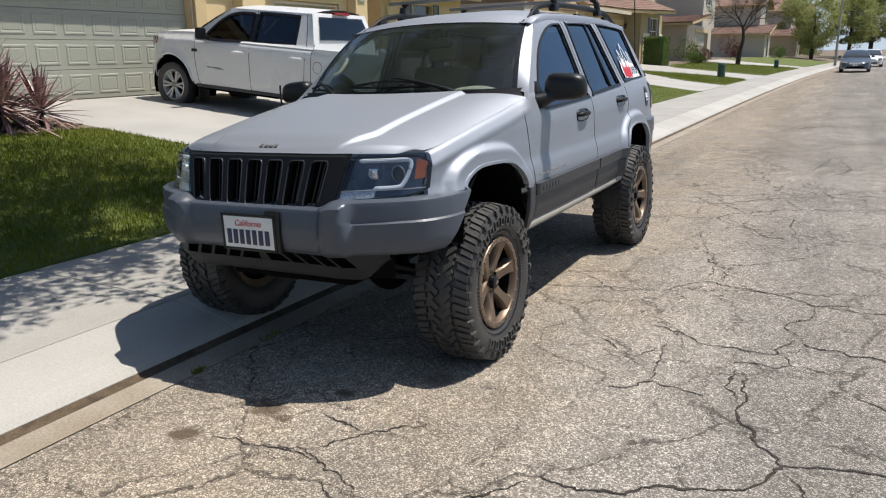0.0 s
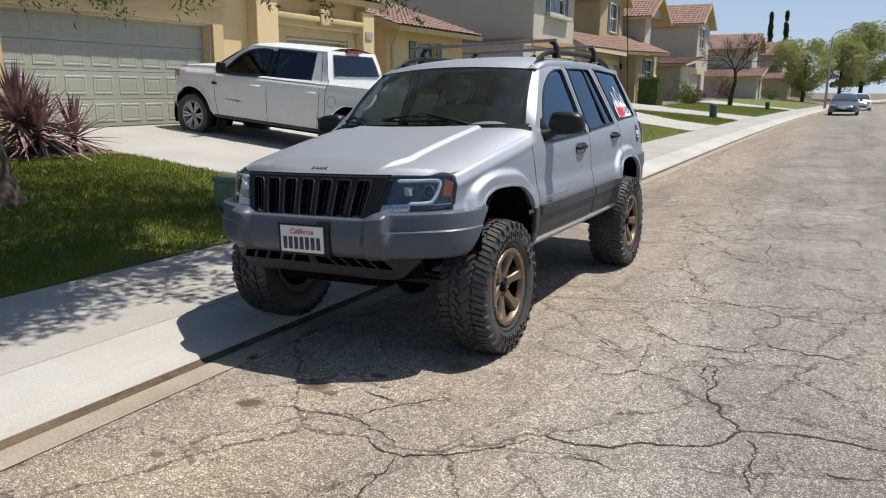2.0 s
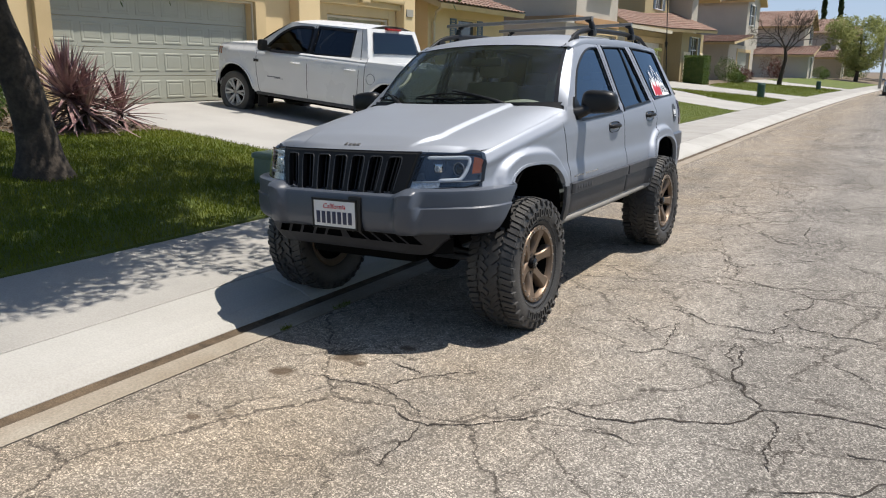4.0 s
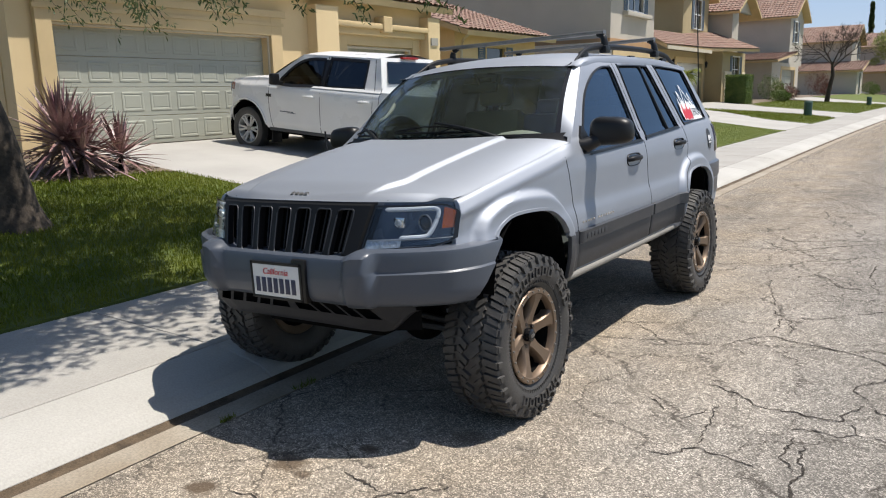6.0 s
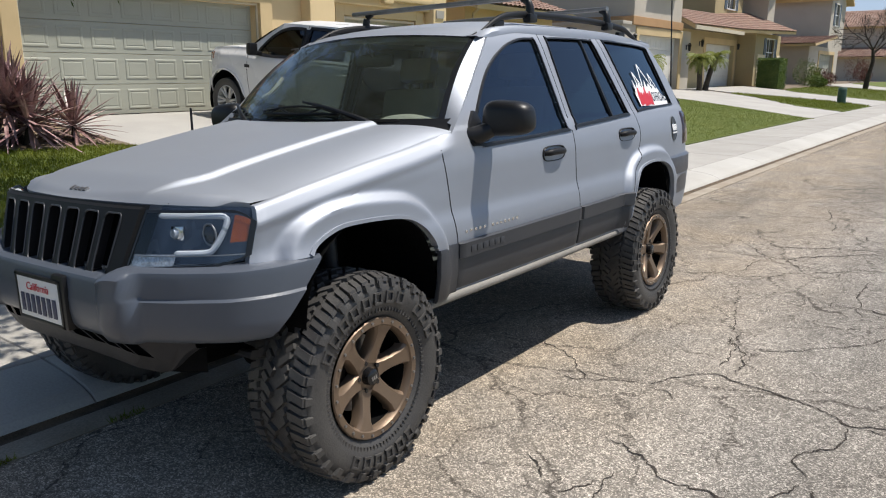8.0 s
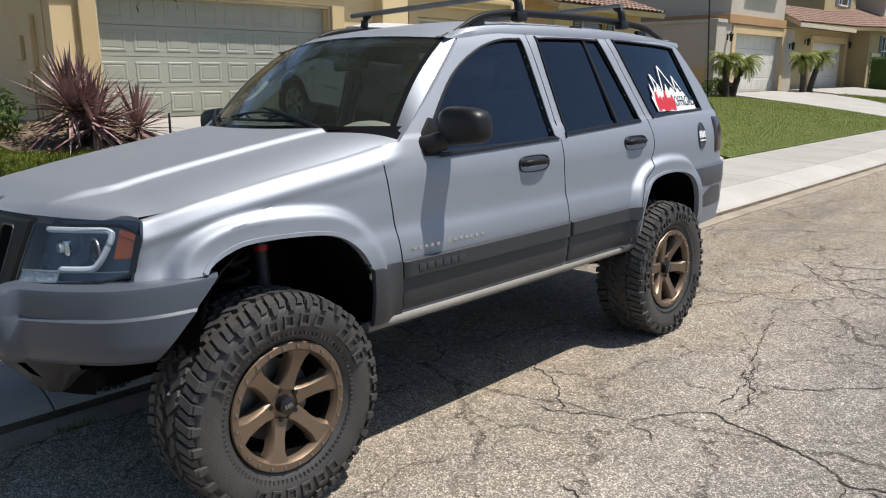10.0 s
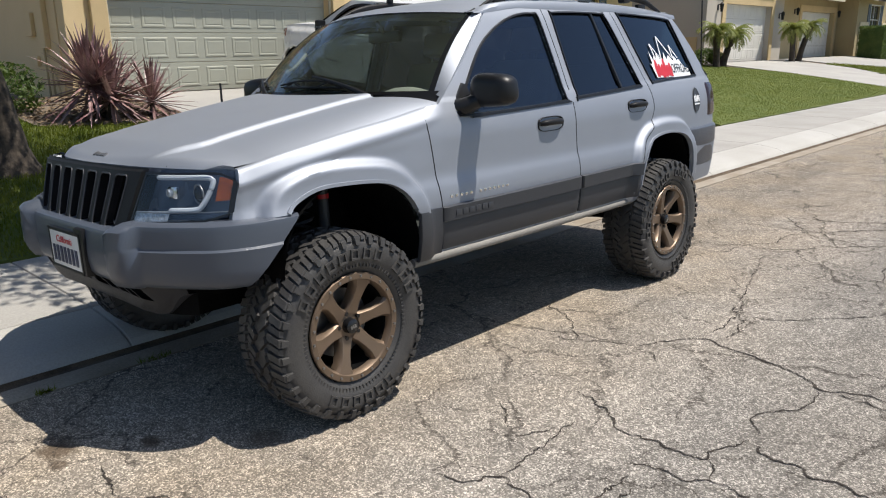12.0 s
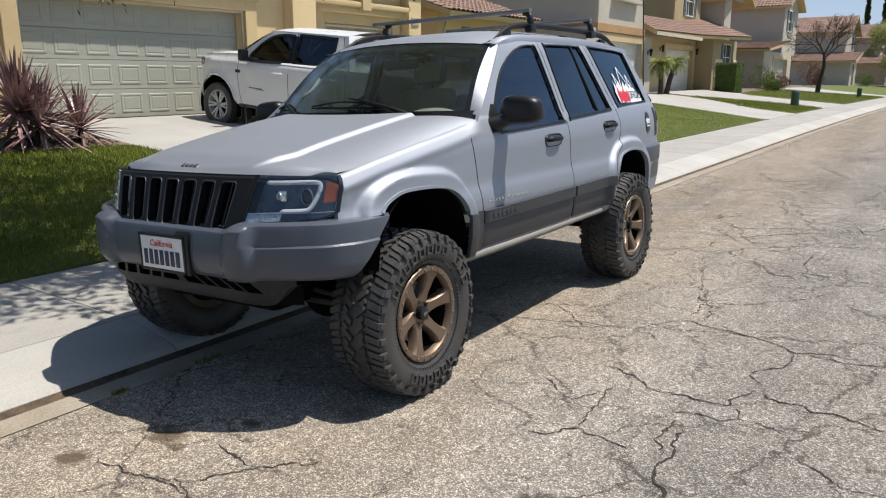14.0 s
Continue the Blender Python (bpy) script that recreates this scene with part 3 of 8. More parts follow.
def driveway(pts):
    return tagged(link_mesh("driveway", *patch(pts, 0.012), M["drive"]), "broad pale concrete driveway up to a garage", "driveway", kind="structure")


driveway([(-4.885, 7.26), (-12.38, 7.2), (-12.38, 17.6), (-4.885, 14.75)])
driveway([(-4.885, 28.0), (-7.1, 29.0), (-9.2, 29.7), (-12.38, 30.1), (-12.38, 37.6), (-10.3, 36.9), (-9.0, 36.4), (-6.55, 33.6), (-4.885, 33.3)])
driveway([(-4.885, 39.6), (-6.2, 40.3), (-7.9, 39.5), (-10.3, 38.0), (-12.9, 38.2), (-12.9, 47.6), (-10.3, 46.2), (-9.4, 45.2), (-6.2, 45.6), (-4.885, 46.0)])
driveway([(-4.885, 64.5), (-9.0, 60.2), (-11.4, 61.0), (-11.4, 69.5), (-9.0, 68.0), (-4.885, 68.0)])

LAWNS = [
    [(-4.9, -7), (-12.3, -7), (-12.3, 4.9), (-9.75, 5.0), (-9.45, 6.0), (-9.5, 6.9), (-9.2, 7.19), (-4.9, 7.25)],
    [(-4.9, 14.8), (-11.8, 17.4), (-11.8, 28.4), (-10.5, 29.3), (-9.2, 29.6), (-7.1, 28.9), (-4.9, 27.9)],
    [(-4.9, 33.4), (-6.6, 33.7), (-9.0, 36.5), (-10.2, 37.0), (-10.2, 37.9), (-7.9, 39.4), (-6.2, 40.2), (-4.9, 39.5)],
    [(-4.9, 46.1), (-6.2, 45.7), (-9.4, 45.3), (-10.2, 46.3), (-10.6, 50.0), (-10.6, 57.5), (-8.9, 60.1), (-6.0, 63.3), (-4.9, 63.5)],
    [(-4.9, 68.1), (-9.0, 68.1), (-11.5, 70.0), (-11.5, 92.0), (-4.9, 92.0)],
]
for i, pts in enumerate(LAWNS):
    tagged(link_mesh("lawn", *patch(pts, 0.02, 0.35 if i < 2 else 0.7), M["turf"]), "green mown front lawn beside the pavement", "lawn", kind="structure")


def grass(pts, count, height, seed, name="grass"):
    """Blades strewn over an outline."""
    rng = np.random.default_rng(seed)
    p = np.array(pts)
    lo, hi = p.min(0), p.max(0)
    vs, fs = [], []
    while len(fs) < count * 2:
        x, y = rng.uniform(lo, hi)
        if not inside(pts, x, y):
            continue
        z = lot(x) + 0.018
        x += bend(y)
        a, h = rng.uniform(0, 6.28), height * rng.uniform(0.5, 1.3)
        dx, dy = math.cos(a), math.sin(a)
        w = 0.0040 * (height / 0.05)
        lx, ly = rng.normal(0, 0.4 * h, 2)
        k = len(vs)
        vs += [(x - dy * w, y + dx * w, z), (x + dy * w, y - dx * w, z), (x + dy * w * 0.7 + lx * 0.4, y - dx * w * 0.7 + ly * 0.4, z + h * 0.6),
               (x - dy * w * 0.7 + lx * 0.4, y + dx * w * 0.7 + ly * 0.4, z + h * 0.6), (x + lx, y + ly, z + h)]
        fs += [(k, k + 1, k + 2, k + 3), (k + 3, k + 2, k + 4)]
    return tagged(link_mesh(name, vs, fs, M["blade"], smooth=False), "short green lawn grass", "grass", kind="stuff")


grass([(-4.9, -1.5), (-12.2, 1.0), (-12.2, 4.9), (-9.75, 5.0), (-9.45, 6.0), (-9.5, 6.9), (-9.2, 7.17), (-4.9, 7.23)], 95000, 0.05, 3)
grass(LAWNS[1], 110000, 0.028, 4)
grass(LAWNS[2], 8000, 0.07, 5)
grass(LAWNS[3], 16000, 0.07, 6)


# ---- the parked off-road wagon ----
# Built in its own frame: x to its left side, y from nose to tail, z up.
WAGON = pose(-2.40, 2.525, 0.0, 0, -2.0, 0)
wagon = thing("off_road_wagon", WAGON, "silver lifted off-road station wagon with grey cladding, parked at the kerb", "car")


half_width = curve([0, 0.2, 0.38, 0.45, 0.6, 0.9, 1.4, 2.2, 3.4, 4.0, 4.35, 4.5, 4.58], [0.45, 0.66, 0.792, 0.812, 0.840, 0.862, 0.880, 0.893, 0.893, 0.878, 0.845, 0.80, 0.70])
fender_top = curve([0.36, 0.45, 0.6, 0.9, 1.2, 1.5], [1.045, 1.065, 1.10, 1.152, 1.195, 1.245])
belt = curve([1.45, 2.0, 3.0, 4.0, 4.5], [1.235, 1.195, 1.225, 1.265, 1.28])
side_prof = curve([0.45, 0.62, 0.74, 0.80, 0.86, 0.92, 1.02, 1.10, 1.18, 1.26], [-0.035, 0.002, 0.014, 0.018, 0.012, -0.002, -0.006, -0.010, -0.028, -0.060])


ARCH_F = smooth_line([(0.60, 0.44), (0.565, 0.62), (0.545, 0.80), (0.56, 0.885), (0.64, 0.935), (0.75, 0.957), (0.98, 0.948), (1.10, 0.918), (1.18, 0.845), (1.225, 0.74), (1.24, 0.60), (1.24, 0.44)], 60)
ARCH_R = smooth_line([(3.20, 0.44), (3.185, 0.62), (3.225, 0.80), (3.31, 0.895), (3.44, 0.928), (3.60, 0.932), (3.76, 0.912), (3.85, 0.86), (3.91, 0.74), (3.935, 0.60), (3.93, 0.44)], 60)


def arch_gap(line, u, w):
    """How far a place lies from the edge of a wheel arch."""
    p = np.array((u, w))
    d = line[1:] - line[:-1]
    t = np.clip(((p - line[:-1]) * d).sum(1) / ((d * d).sum(1) + 1e-12), 0, 1)
    return float(np.sqrt((((line[:-1] + t[:, None] * d) - p) ** 2).sum(1).min()))


# the fender from its seam with the hood: roll, upper band, crease, hollow below
shoulder = lambda d: float(np.interp(d, [0, 0.006, 0.016, 0.046, 0.056, 0.066, 0.085, 0.14, 0.25], [-0.036, -0.026, -0.020, -0.005, -0.001, -0.002, -0.006, -0.006, 0.0]))


def side(u, w):
    """The half width of the body at a station u and a height w."""
    v = half_width(u) + side_prof(w)
    for line, lo, hi, amp in ((ARCH_F, 0.2, 1.6, 0.044), (ARCH_R, 2.9, 4.3, 0.040)):
        if lo < u < hi and w < 1.2:
            top_fade = 1 - sstep(fender_top(u) - 0.105, fender_top(u) - 0.050, w) if u < 1.5 else 1.0
            v += amp * (1 - sstep(0.058, 0.102, arch_gap(line, u, w))) * sstep(0.40, 0.60, w) * top_fade
    if w > 1.25:
        v -= 0.41 * (w - 1.25) + 1.3 * max(0.0, w - 1.62) ** 2
    if u < 1.5 and w <= 1.26:
        v += shoulder(max(0.0, fender_top(u) - w)) * (1 - sstep(1.34, 1.5, u))
    return float(v)


def lay(uw, off=0.0):
    return [(side(u, w) + off, u, w) for u, w in uw]


WIN_F = smooth_line([(1.64, 1.175), (2.44, 1.197), (2.468, 1.225), (2.462, 1.640), (2.43, 1.672), (2.28, 1.663), (2.10, 1.612), (1.90, 1.505), (1.72, 1.34), (1.615, 1.215)], 90, True)
WIN_R = smooth_line([(2.60, 1.212), (3.06, 1.232), (3.30, 1.245), (3.318, 1.262), (3.17, 1.665), (3.145, 1.687), (2.90, 1.690), (2.62, 1.682), (2.592, 1.657), (2.585, 1.23)], 90, True)
WIN_Q = smooth_line([(3.50, 1.258), (3.82, 1.270), (4.15, 1.280), (4.168, 1.305), (4.045, 1.63), (4.0, 1.668), (3.60, 1.688), (3.355, 1.692), (3.335, 1.668), (3.475, 1.275)], 90, True)
GAP_F = smooth_line([(1.345, 1.27), (1.365, 1.10), (1.385, 0.90), (1.405, 0.72), (1.42, 0.50)], 40)
GAP_M = smooth_line([(2.52, 1.72), (2.53, 1.45), (2.525, 1.22), (2.525, 1.0), (2.535, 0.75), (2.545, 0.50)], 40)
GAP_Q = smooth_line([(3.25, 1.72), (3.33, 1.48), (3.41, 1.25), (3.43, 1.10), (3.36, 0.985), (3.24, 0.90), (3.19, 0.80), (3.17, 0.66), (3.17, 0.50)], 60)


def at_w(line, w):
    o = np.argsort(line[:, 1])
    return np.interp(w, line[o, 1], line[o, 0])


def panel_of(u, w):
    """Which panel of the side a place belongs to."""
    if inside(ARCH_F, u, w) or inside(ARCH_R, u, w) or (u < 0.60 and w < 0.872):
        return None
    if 1.0 < u < 1.40 and w < 0.762:
        return None
    for name, poly in (("front_window", WIN_F), ("rear_window", WIN_R), ("quarter_window", WIN_Q)):
        if inside(poly, u, w):
            return name
    if w > 1.27 and u < 1.60:
        return "front_pillar"
    if u < at_w(GAP_F, w) and w < 1.27:
        return "front_fender"
    if u < at_w(GAP_M, w):
        return "front_door"
    if u < at_w(GAP_Q, w):
        return "rear_door"
    return "quarter_panel"


def open_line(a):
    return np.vstack([a, a[::-1]])


# one net over the whole side, cut along the gaps and openings
us = np.concatenate([np.arange(0.42, 4.50, 0.0135), np.linspace(4.50, 4.575, 7)])
low_w = lambda u: np.linspace(0.53, fender_top(u) if u < 1.47 else belt(u), 64)
grids = []


def nose(u, w):
    """The fender's front edge leans back along the head lamp."""
    f = 0.368 + (max(0.80, w) - 0.88) * 0.30
    return u if u > 0.62 else f + (u - 0.42) / 0.20 * (0.62 - f)


uw = np.array([(nose(u, w), w) for u in us for w in low_w(u)])
grids.append((uw, len(us), 64))
top_w = np.linspace(0, 1, 44)
uw2 = []
for s in np.linspace(0, 1, 230):
    for f in top_w:
        w0 = 1.245 + (1.718 - 1.245) * f
        ua, ub = 1.475 + (w0 - 1.255) * 1.20, 4.42 - 0.35 * f ** 1.3
        u = ua + (ub - ua) * s
        w = (1 - f) * belt(max(1.46, min(4.5, u))) + f * (1.718 - 0.035 * (1 - sstep(1.95, 2.35, u)))
        uw2.append((u, w))
grids.append((np.array(uw2), 230, 44))
CUTS = [open_line(a) for a in (ARCH_F, ARCH_R, GAP_F, GAP_M, GAP_Q, np.array([(0.36, 0.872), (0.60, 0.872)]))] + [WIN_F, WIN_R, WIN_Q]
panels = {}
for uw, nu, nw in grids:
    snap(uw, CUTS, 0.0072)
    for i in range(nu - 1):
        for j in range(nw - 1):
            f = [i * nw + j, (i + 1) * nw + j, (i + 1) * nw + j + 1, i * nw + j + 1]
            c = uw[f].mean(0)
            name = panel_of(*c)
            if name:
                panels.setdefault(name, []).append([tuple(np.round(uw[k], 5)) for k in f])


def net(quads, off=0.0, shrink=0.0, outer=True):
    """Vertices and faces of one panel; its free edges are turned inwards as a rim."""
    index, uwl, faces = {}, [], []
    for q in quads:
        f = []
        for p in q:
            if p not in index:
                index[p] = len(uwl)
                uwl.append(p)
            f.append(index[p])
        g = [k for i, k in enumerate(f) if k != f[i - 1]]
        if len(set(g)) >= 3:
            faces.append(tuple(g))
    vs = lay(uwl, off)
    edges = {}
    for f in faces:
        for a, b in zip(f, f[1:] + f[:1]):
            edges.setdefault((min(a, b), max(a, b)), []).append((a, b))
    rim = {}
    for e, use in edges.items():
        if len(use) == 1:
            a, b = use[0]
            for k in (a, b):
                if k not in rim:
                    rim[k] = len(vs)
                    vs.append((vs[k][0] - 0.022, vs[k][1], vs[k][2]))
            if outer:
                faces.append((b, a, rim[a], rim[b]))
    return vs, faces


GLASSES = ("front_window", "rear_window", "quarter_window")
for name, quads in panels.items():
    is_glass = name in GLASSES
    ob = link_mesh(name, *net(quads, -0.008 if is_glass else 0.0, outer=not is_glass), (M["screen_light"] if name == "front_window" else M["screen"]) if is_glass else M["silver"], wagon,
                   "dark tinted glass" if is_glass else "silver metallic panel")
    mirrored(ob)


def ribbon(name, line, half, off, material, closed, label="", lipped=0.012, both=True):
    """A raised strip along a line on the body's side."""
    p = np.array(line)
    if closed:
        t = np.roll(p, -1, 0) - np.roll(p, 1, 0)
    else:
        t = np.gradient(p, axis=0)
    t /= np.linalg.norm(t, axis=1)[:, None] + 1e-9
    nrm = np.stack([-t[:, 1], t[:, 0]], 1)
    vs, fs, m = [], [], len(p)
    for (u, w), (a, b) in zip(p, nrm):
        vs += lay([(u + a * half, w + b * half)], off - lipped) + lay([(u + a * half * 0.7, w + b * half * 0.7)], off) + lay([(u - a * half * 0.7, w - b * half * 0.7)], off) + lay([(u - a * half, w - b * half)], off - lipped)
    for i in range(m if closed else m - 1):
        for k in range(3):
            a, b = i * 4 + k, (i + 1) % m * 4 + k
            fs.append((a, a + 1, b + 1, b))
    ob = link_mesh(name, vs, fs, material, wagon, label)
    if both:
        mirrored(ob)
    return ob


for line in (WIN_F, WIN_R, WIN_Q):
    ribbon("window_seal", line, 0.0058, 0.0090, M["black"], True, "black rubber seal")
ribbon("belt_strip", [(1.66, 1.168), (2.0, 1.178), (2.48, 1.192)], 0.009, 0.008, M["black"], False, "black strip under the glass")
ribbon("belt_strip", [(2.57, 1.205), (2.9, 1.220), (3.33, 1.24)], 0.009, 0.008, M["black"], False, "black strip under the glass")
ribbon("window_divider", [(3.085, 1.24), (3.06, 1.42), (3.025, 1.686)], 0.013, 0.004, M["black"], False, "black divider bar")
for line in (ARCH_F, ARCH_R):
    keep = [p for p in line if p[1] > (0.60 if line is ARCH_R else 0.875 if p[0] < 0.9 else 0.80)]
    ribbon("arch_lip", keep, 0.010, 0.006, M["silver"], False, "rolled lip of the wheel arch", lipped=0.03)


for line in (GAP_F[GAP_F[:, 1] < 1.185], GAP_M[GAP_M[:, 1] < 1.21], GAP_M[GAP_M[:, 1] > 1.235], GAP_Q):
    ribbon("shut_line", line[line[:, 1] > 0.56], 0.0032, 0.0012, M["under"], False, "dark gap between the panels", lipped=0.004)


def slab_patch(name, poly, off, material, label, step=0.03):
    """A moulding on the body's side: a raised plate with rounded edges."""
    p = np.array(poly, float)
    cu = p[:, 0].mean()
    vs, fs = [], []
    (u0, w0), (u1, w1), (u2, w2), (u3, w3) = poly
    nu, rows = max(4, int(abs(u1 - u0) / step)), [0, 0.0, 0.06, 0.5, 0.94, 1.0, 1.0]
    offs = [-0.02, off * 0.6, off, off, off, off * 0.6, -0.02]
    cols = [0, 0] + list(np.linspace(0.012, 0.988, nu)) + [1, 1]
    coff = [-0.02, -off * 0.4] + [0] * nu + [-off * 0.4, -0.02]
    for s, c in zip(cols, coff):
        for f, o in zip(rows, offs):
            a = (u0 + (u1 - u0) * s, w0 + (w1 - w0) * s)
            b = (u3 + (u2 - u3) * s, w3 + (w2 - w3) * s)
            u, w = a[0] + (b[0] - a[0]) * f, a[1] + (b[1] - a[1]) * f
            vs.append((side(u, w) + min(o, o + c), u, w))
    n = len(rows)
    for i in range(len(cols) - 1):
        for j in range(n - 1):
            fs.append((i * n + j, (i + 1) * n + j, (i + 1) * n + j + 1, i * n + j + 1))
    ob = link_mesh(name, vs, fs, material, wagon, label)
    mirrored(ob)
    return ob


# grey lower cladding with its proud moulding
slab_patch("cladding", [(1.228, 0.54), (1.408, 0.54), (1.398, 0.770), (1.214, 0.774)], 0.010, M["clad_dark"], "dark grey lower cladding")
slab_patch("cladding", [(1.415, 0.56), (2.53, 0.56), (2.53, 0.700), (1.40, 0.700)], 0.008, M["clad_dark"], "dark grey lower cladding")
slab_patch("cladding", [(2.548, 0.56), (3.175, 0.56), (3.165, 0.700), (2.542, 0.700)], 0.008, M["clad_dark"], "dark grey lower cladding")
slab_patch("side_moulding", [(1.40, 0.698), (2.53, 0.698), (2.527, 0.775), (1.397, 0.772)], 0.024, M["clad_dark"], "dark grey side moulding")
slab_patch("side_moulding", [(2.542, 0.698), (3.165, 0.698), (3.168, 0.778), (2.539, 0.775)], 0.024, M["clad_dark"], "dark grey side moulding")
bm = bmesh.new()
tube(bm, [(0.865, 1.22, 0.530), (0.877, 2.2, 0.530), (0.873, 3.2, 0.530)], 0.021, 10)
mirrored(part("rocker_sill", bm, M["sill"], wagon, "dusty silver sill under the doors"))


# hood, cowl
def hood_half(u):
    return side(max(u, 0.42), fender_top(max(u, 0.42)) - 0.0005) - 0.007


hood_edge = curve([0.15, 0.45, 0.6, 0.9, 1.2, 1.5], [1.045, 1.066, 1.10, 1.152, 1.195, 1.245])
hood_mid = curve([0.15, 0.19, 0.22, 0.30, 0.5, 0.8, 1.25, 1.5], [1.045, 1.072, 1.087, 1.106, 1.142, 1.192, 1.262, 1.286])


def hood_z(u, v):
    e, c = hood_edge(u), hood_mid(u)
    hv = hood_half(u)
    z = e + (c - e) * (1 - min(1, abs(v) / hv) ** float(np.interp(u, [0.5, 1.3], [3.8, 9.0])))
    vb = np.interp(u, [0.26, 0.46, 1.25], [0.38, 0.455, 0.475])
    z += 0.019 * (1 - sstep(vb - 0.006, vb + 0.024, abs(v))) * sstep(0.22, 0.40, u)
    return z


vs, fs = [], []
SV = np.linspace(-1, 1, 181)
US = np.linspace(0, 1, 50) ** 1.5
for a in US:
    for b in SV:
        uf, ur = 0.185 + 0.235 * abs(b) ** 2.4, 1.300 + 0.180 * abs(b) ** 2.2
        u = uf + (ur - uf) * a
        v = b * hood_half(u) * (1 if a > 0.15 else 0.985 + 0.015 * a / 0.15)
        lip = 1.071 - 0.020 * (v / 0.78) ** 2
        z = hood_z(u, v)
        k = (1 - min(1, a / 0.045)) ** 2 * (1 - sstep(0.86, 0.97, abs(b)))
        vs.append((v, u, z + (min(z, lip) - z) * k))
n = len(SV)
for i in range(len(US) - 1):
    for j in range(n - 1):
        fs.append((i * n + j, i * n + j + 1, (i + 1) * n + j + 1, (i + 1) * n + j))
k0 = len(vs)
for b in range(n):
    x, yy, z = vs[b]
    vs.append((x, yy + 0.004, z - 0.03))
fs += [(b, k0 + b, k0 + b + 1, b + 1) for b in range(n - 1)]
link_mesh("hood", vs, fs, M["silver"], wagon, "silver hood with two raised creases")
# maker's badge as plain bars
bm = bmesh.new()
for i, (w, h) in enumerate(((0.018, 0.024), (0.022, 0.018), (0.022, 0.018), (0.022, 0.021))):
    x = -0.055 + i * 0.029
    box(bm, (x, 0.228, hood_z(0.232, 0) - 0.002), (x + w, 0.228 + h, hood_z(0.232, 0) + 0.006), 0.002, Matrix.Translation((0, 0.232, 1.09)) @ Matrix.Rotation(0.45, 4, "X") @ Matrix.Translation((0, -0.232, -1.09)))
part("badge", bm, M["steel"], wagon, "small bright badge on the hood's lip")
# cowl under the windscreen
vs, fs = [], []
for a in np.linspace(0, 1, 8):
    for b in SV[::2]:
        u0, u1 = 1.28 + 0.185 * abs(b) ** 2.2, 1.372 + 0.180 * abs(b) ** 2
        vs.append((b * 0.80, u0 + (u1 - u0) * a, 1.222 + 0.012 * abs(b) + 0.062 * a ** 1.5 - 0.012 * math.sin(a * 3.14)))
n = len(SV[::2])
fs = [(i * n + j, i * n + j + 1, (i + 1) * n + j + 1, (i + 1) * n + j) for i in range(7) for j in range(n - 1)]
link_mesh("cowl", vs, fs, M["black"], wagon, "black plastic cowl")


# windscreen, roof
def screen(a, b, off=0.0):
    """A place on the windscreen: a from base to top, b from side to side."""
    base = (b * 0.742, 1.355 + 0.175 * b * b, 1.280)
    top = (b * 0.632, 1.835 + 0.115 * b * b, 1.697 - 0.032 * b * b)
    bulge = 0.035 * math.sin(math.pi * a)
    p = [base[k] + (top[k] - base[k]) * a for k in range(3)]
    return (p[0], p[1] - bulge * 0.6 - off * 0.65, p[2] + bulge * 0.6 + off * 0.75)


def sheet(fn, na, nb, a0=0.0, a1=1.0, b0=-1.0, b1=1.0):
    vs = [fn(a, b) for a in np.linspace(a0, a1, na) for b in np.linspace(b0, b1, nb)]
    fs = [(i * nb + j, i * nb + j + 1, (i + 1) * nb + j + 1, (i + 1) * nb + j) for i in range(na - 1) for j in range(nb - 1)]
    return vs, fs


link_mesh("windscreen", *sheet(screen, 14, 24), M["shield"], wagon, "curved windscreen, faintly green").visible_shadow = False
for rng4 in ((0.985, 1.0, -1, 1), (0.0, 0.03, -1, 1), (0, 1, -1, -0.972), (0, 1, 0.965, 1)):
    link_mesh("screen_border", *sheet(lambda a, b: screen(a, b, 0.003), 14, 24, *rng4), M["gloss"], wagon, "black border of the windscreen")


roof_mid = curve([1.75, 1.82, 2.0, 2.4, 3.0, 3.6, 4.2], [1.675, 1.695, 1.740, 1.790, 1.803, 1.788, 1.715])
roof_side = curve([1.75, 1.82, 2.0, 2.4, 3.4, 4.2], [1.645, 1.657, 1.695, 1.735, 1.740, 1.700])


def roof(a, b):
    u0 = 1.835 + 0.115 * b * b
    u = u0 + (4.16 - u0) * a
    z = roof_mid(u)
    edge = roof_side(u)
    s = abs(b) ** 3.0
    hw = np.interp(u, [1.8, 2.0, 2.4, 3.4, 4.2], [0.630, 0.632, 0.632, 0.632, 0.625])
    k = 1 - sstep(0.0, 0.13, u - u0)
    return (b * hw, u, (z + (edge - z) * s) * (1 - k) + (1.699 - 0.032 * b * b) * k)


link_mesh("roof", *sheet(roof, 40, 41), M["silver"], wagon, "silver roof panel")
# pillar skins between windscreen and doors, roof drip edge
vs, fs = [], []
for a in np.linspace(0, 1, 16):
    p = Vector(screen(a, 1.0, 0.002))
    w = 1.262 + (1.665 - 1.262) * a
    u = 1.475 + (w - 1.255) * 1.20 + 0.012
    q = Vector((side(u, w) + 0.0015, u + 0.012, w))
    m = (p + q) / 2 + Vector((0.002, -0.001, 0.001))
    vs += [p, m, q, q + Vector((-0.02, 0.05, 0))]
fs = [(i * 4 + k, i * 4 + k + 1, i * 4 + k + 5, i * 4 + k + 4) for i in range(15) for k in range(3)]
mirrored(link_mesh("pillar_skin", vs, fs, M["silver"], wagon, "silver windscreen pillar"))
vs, fs = [], []
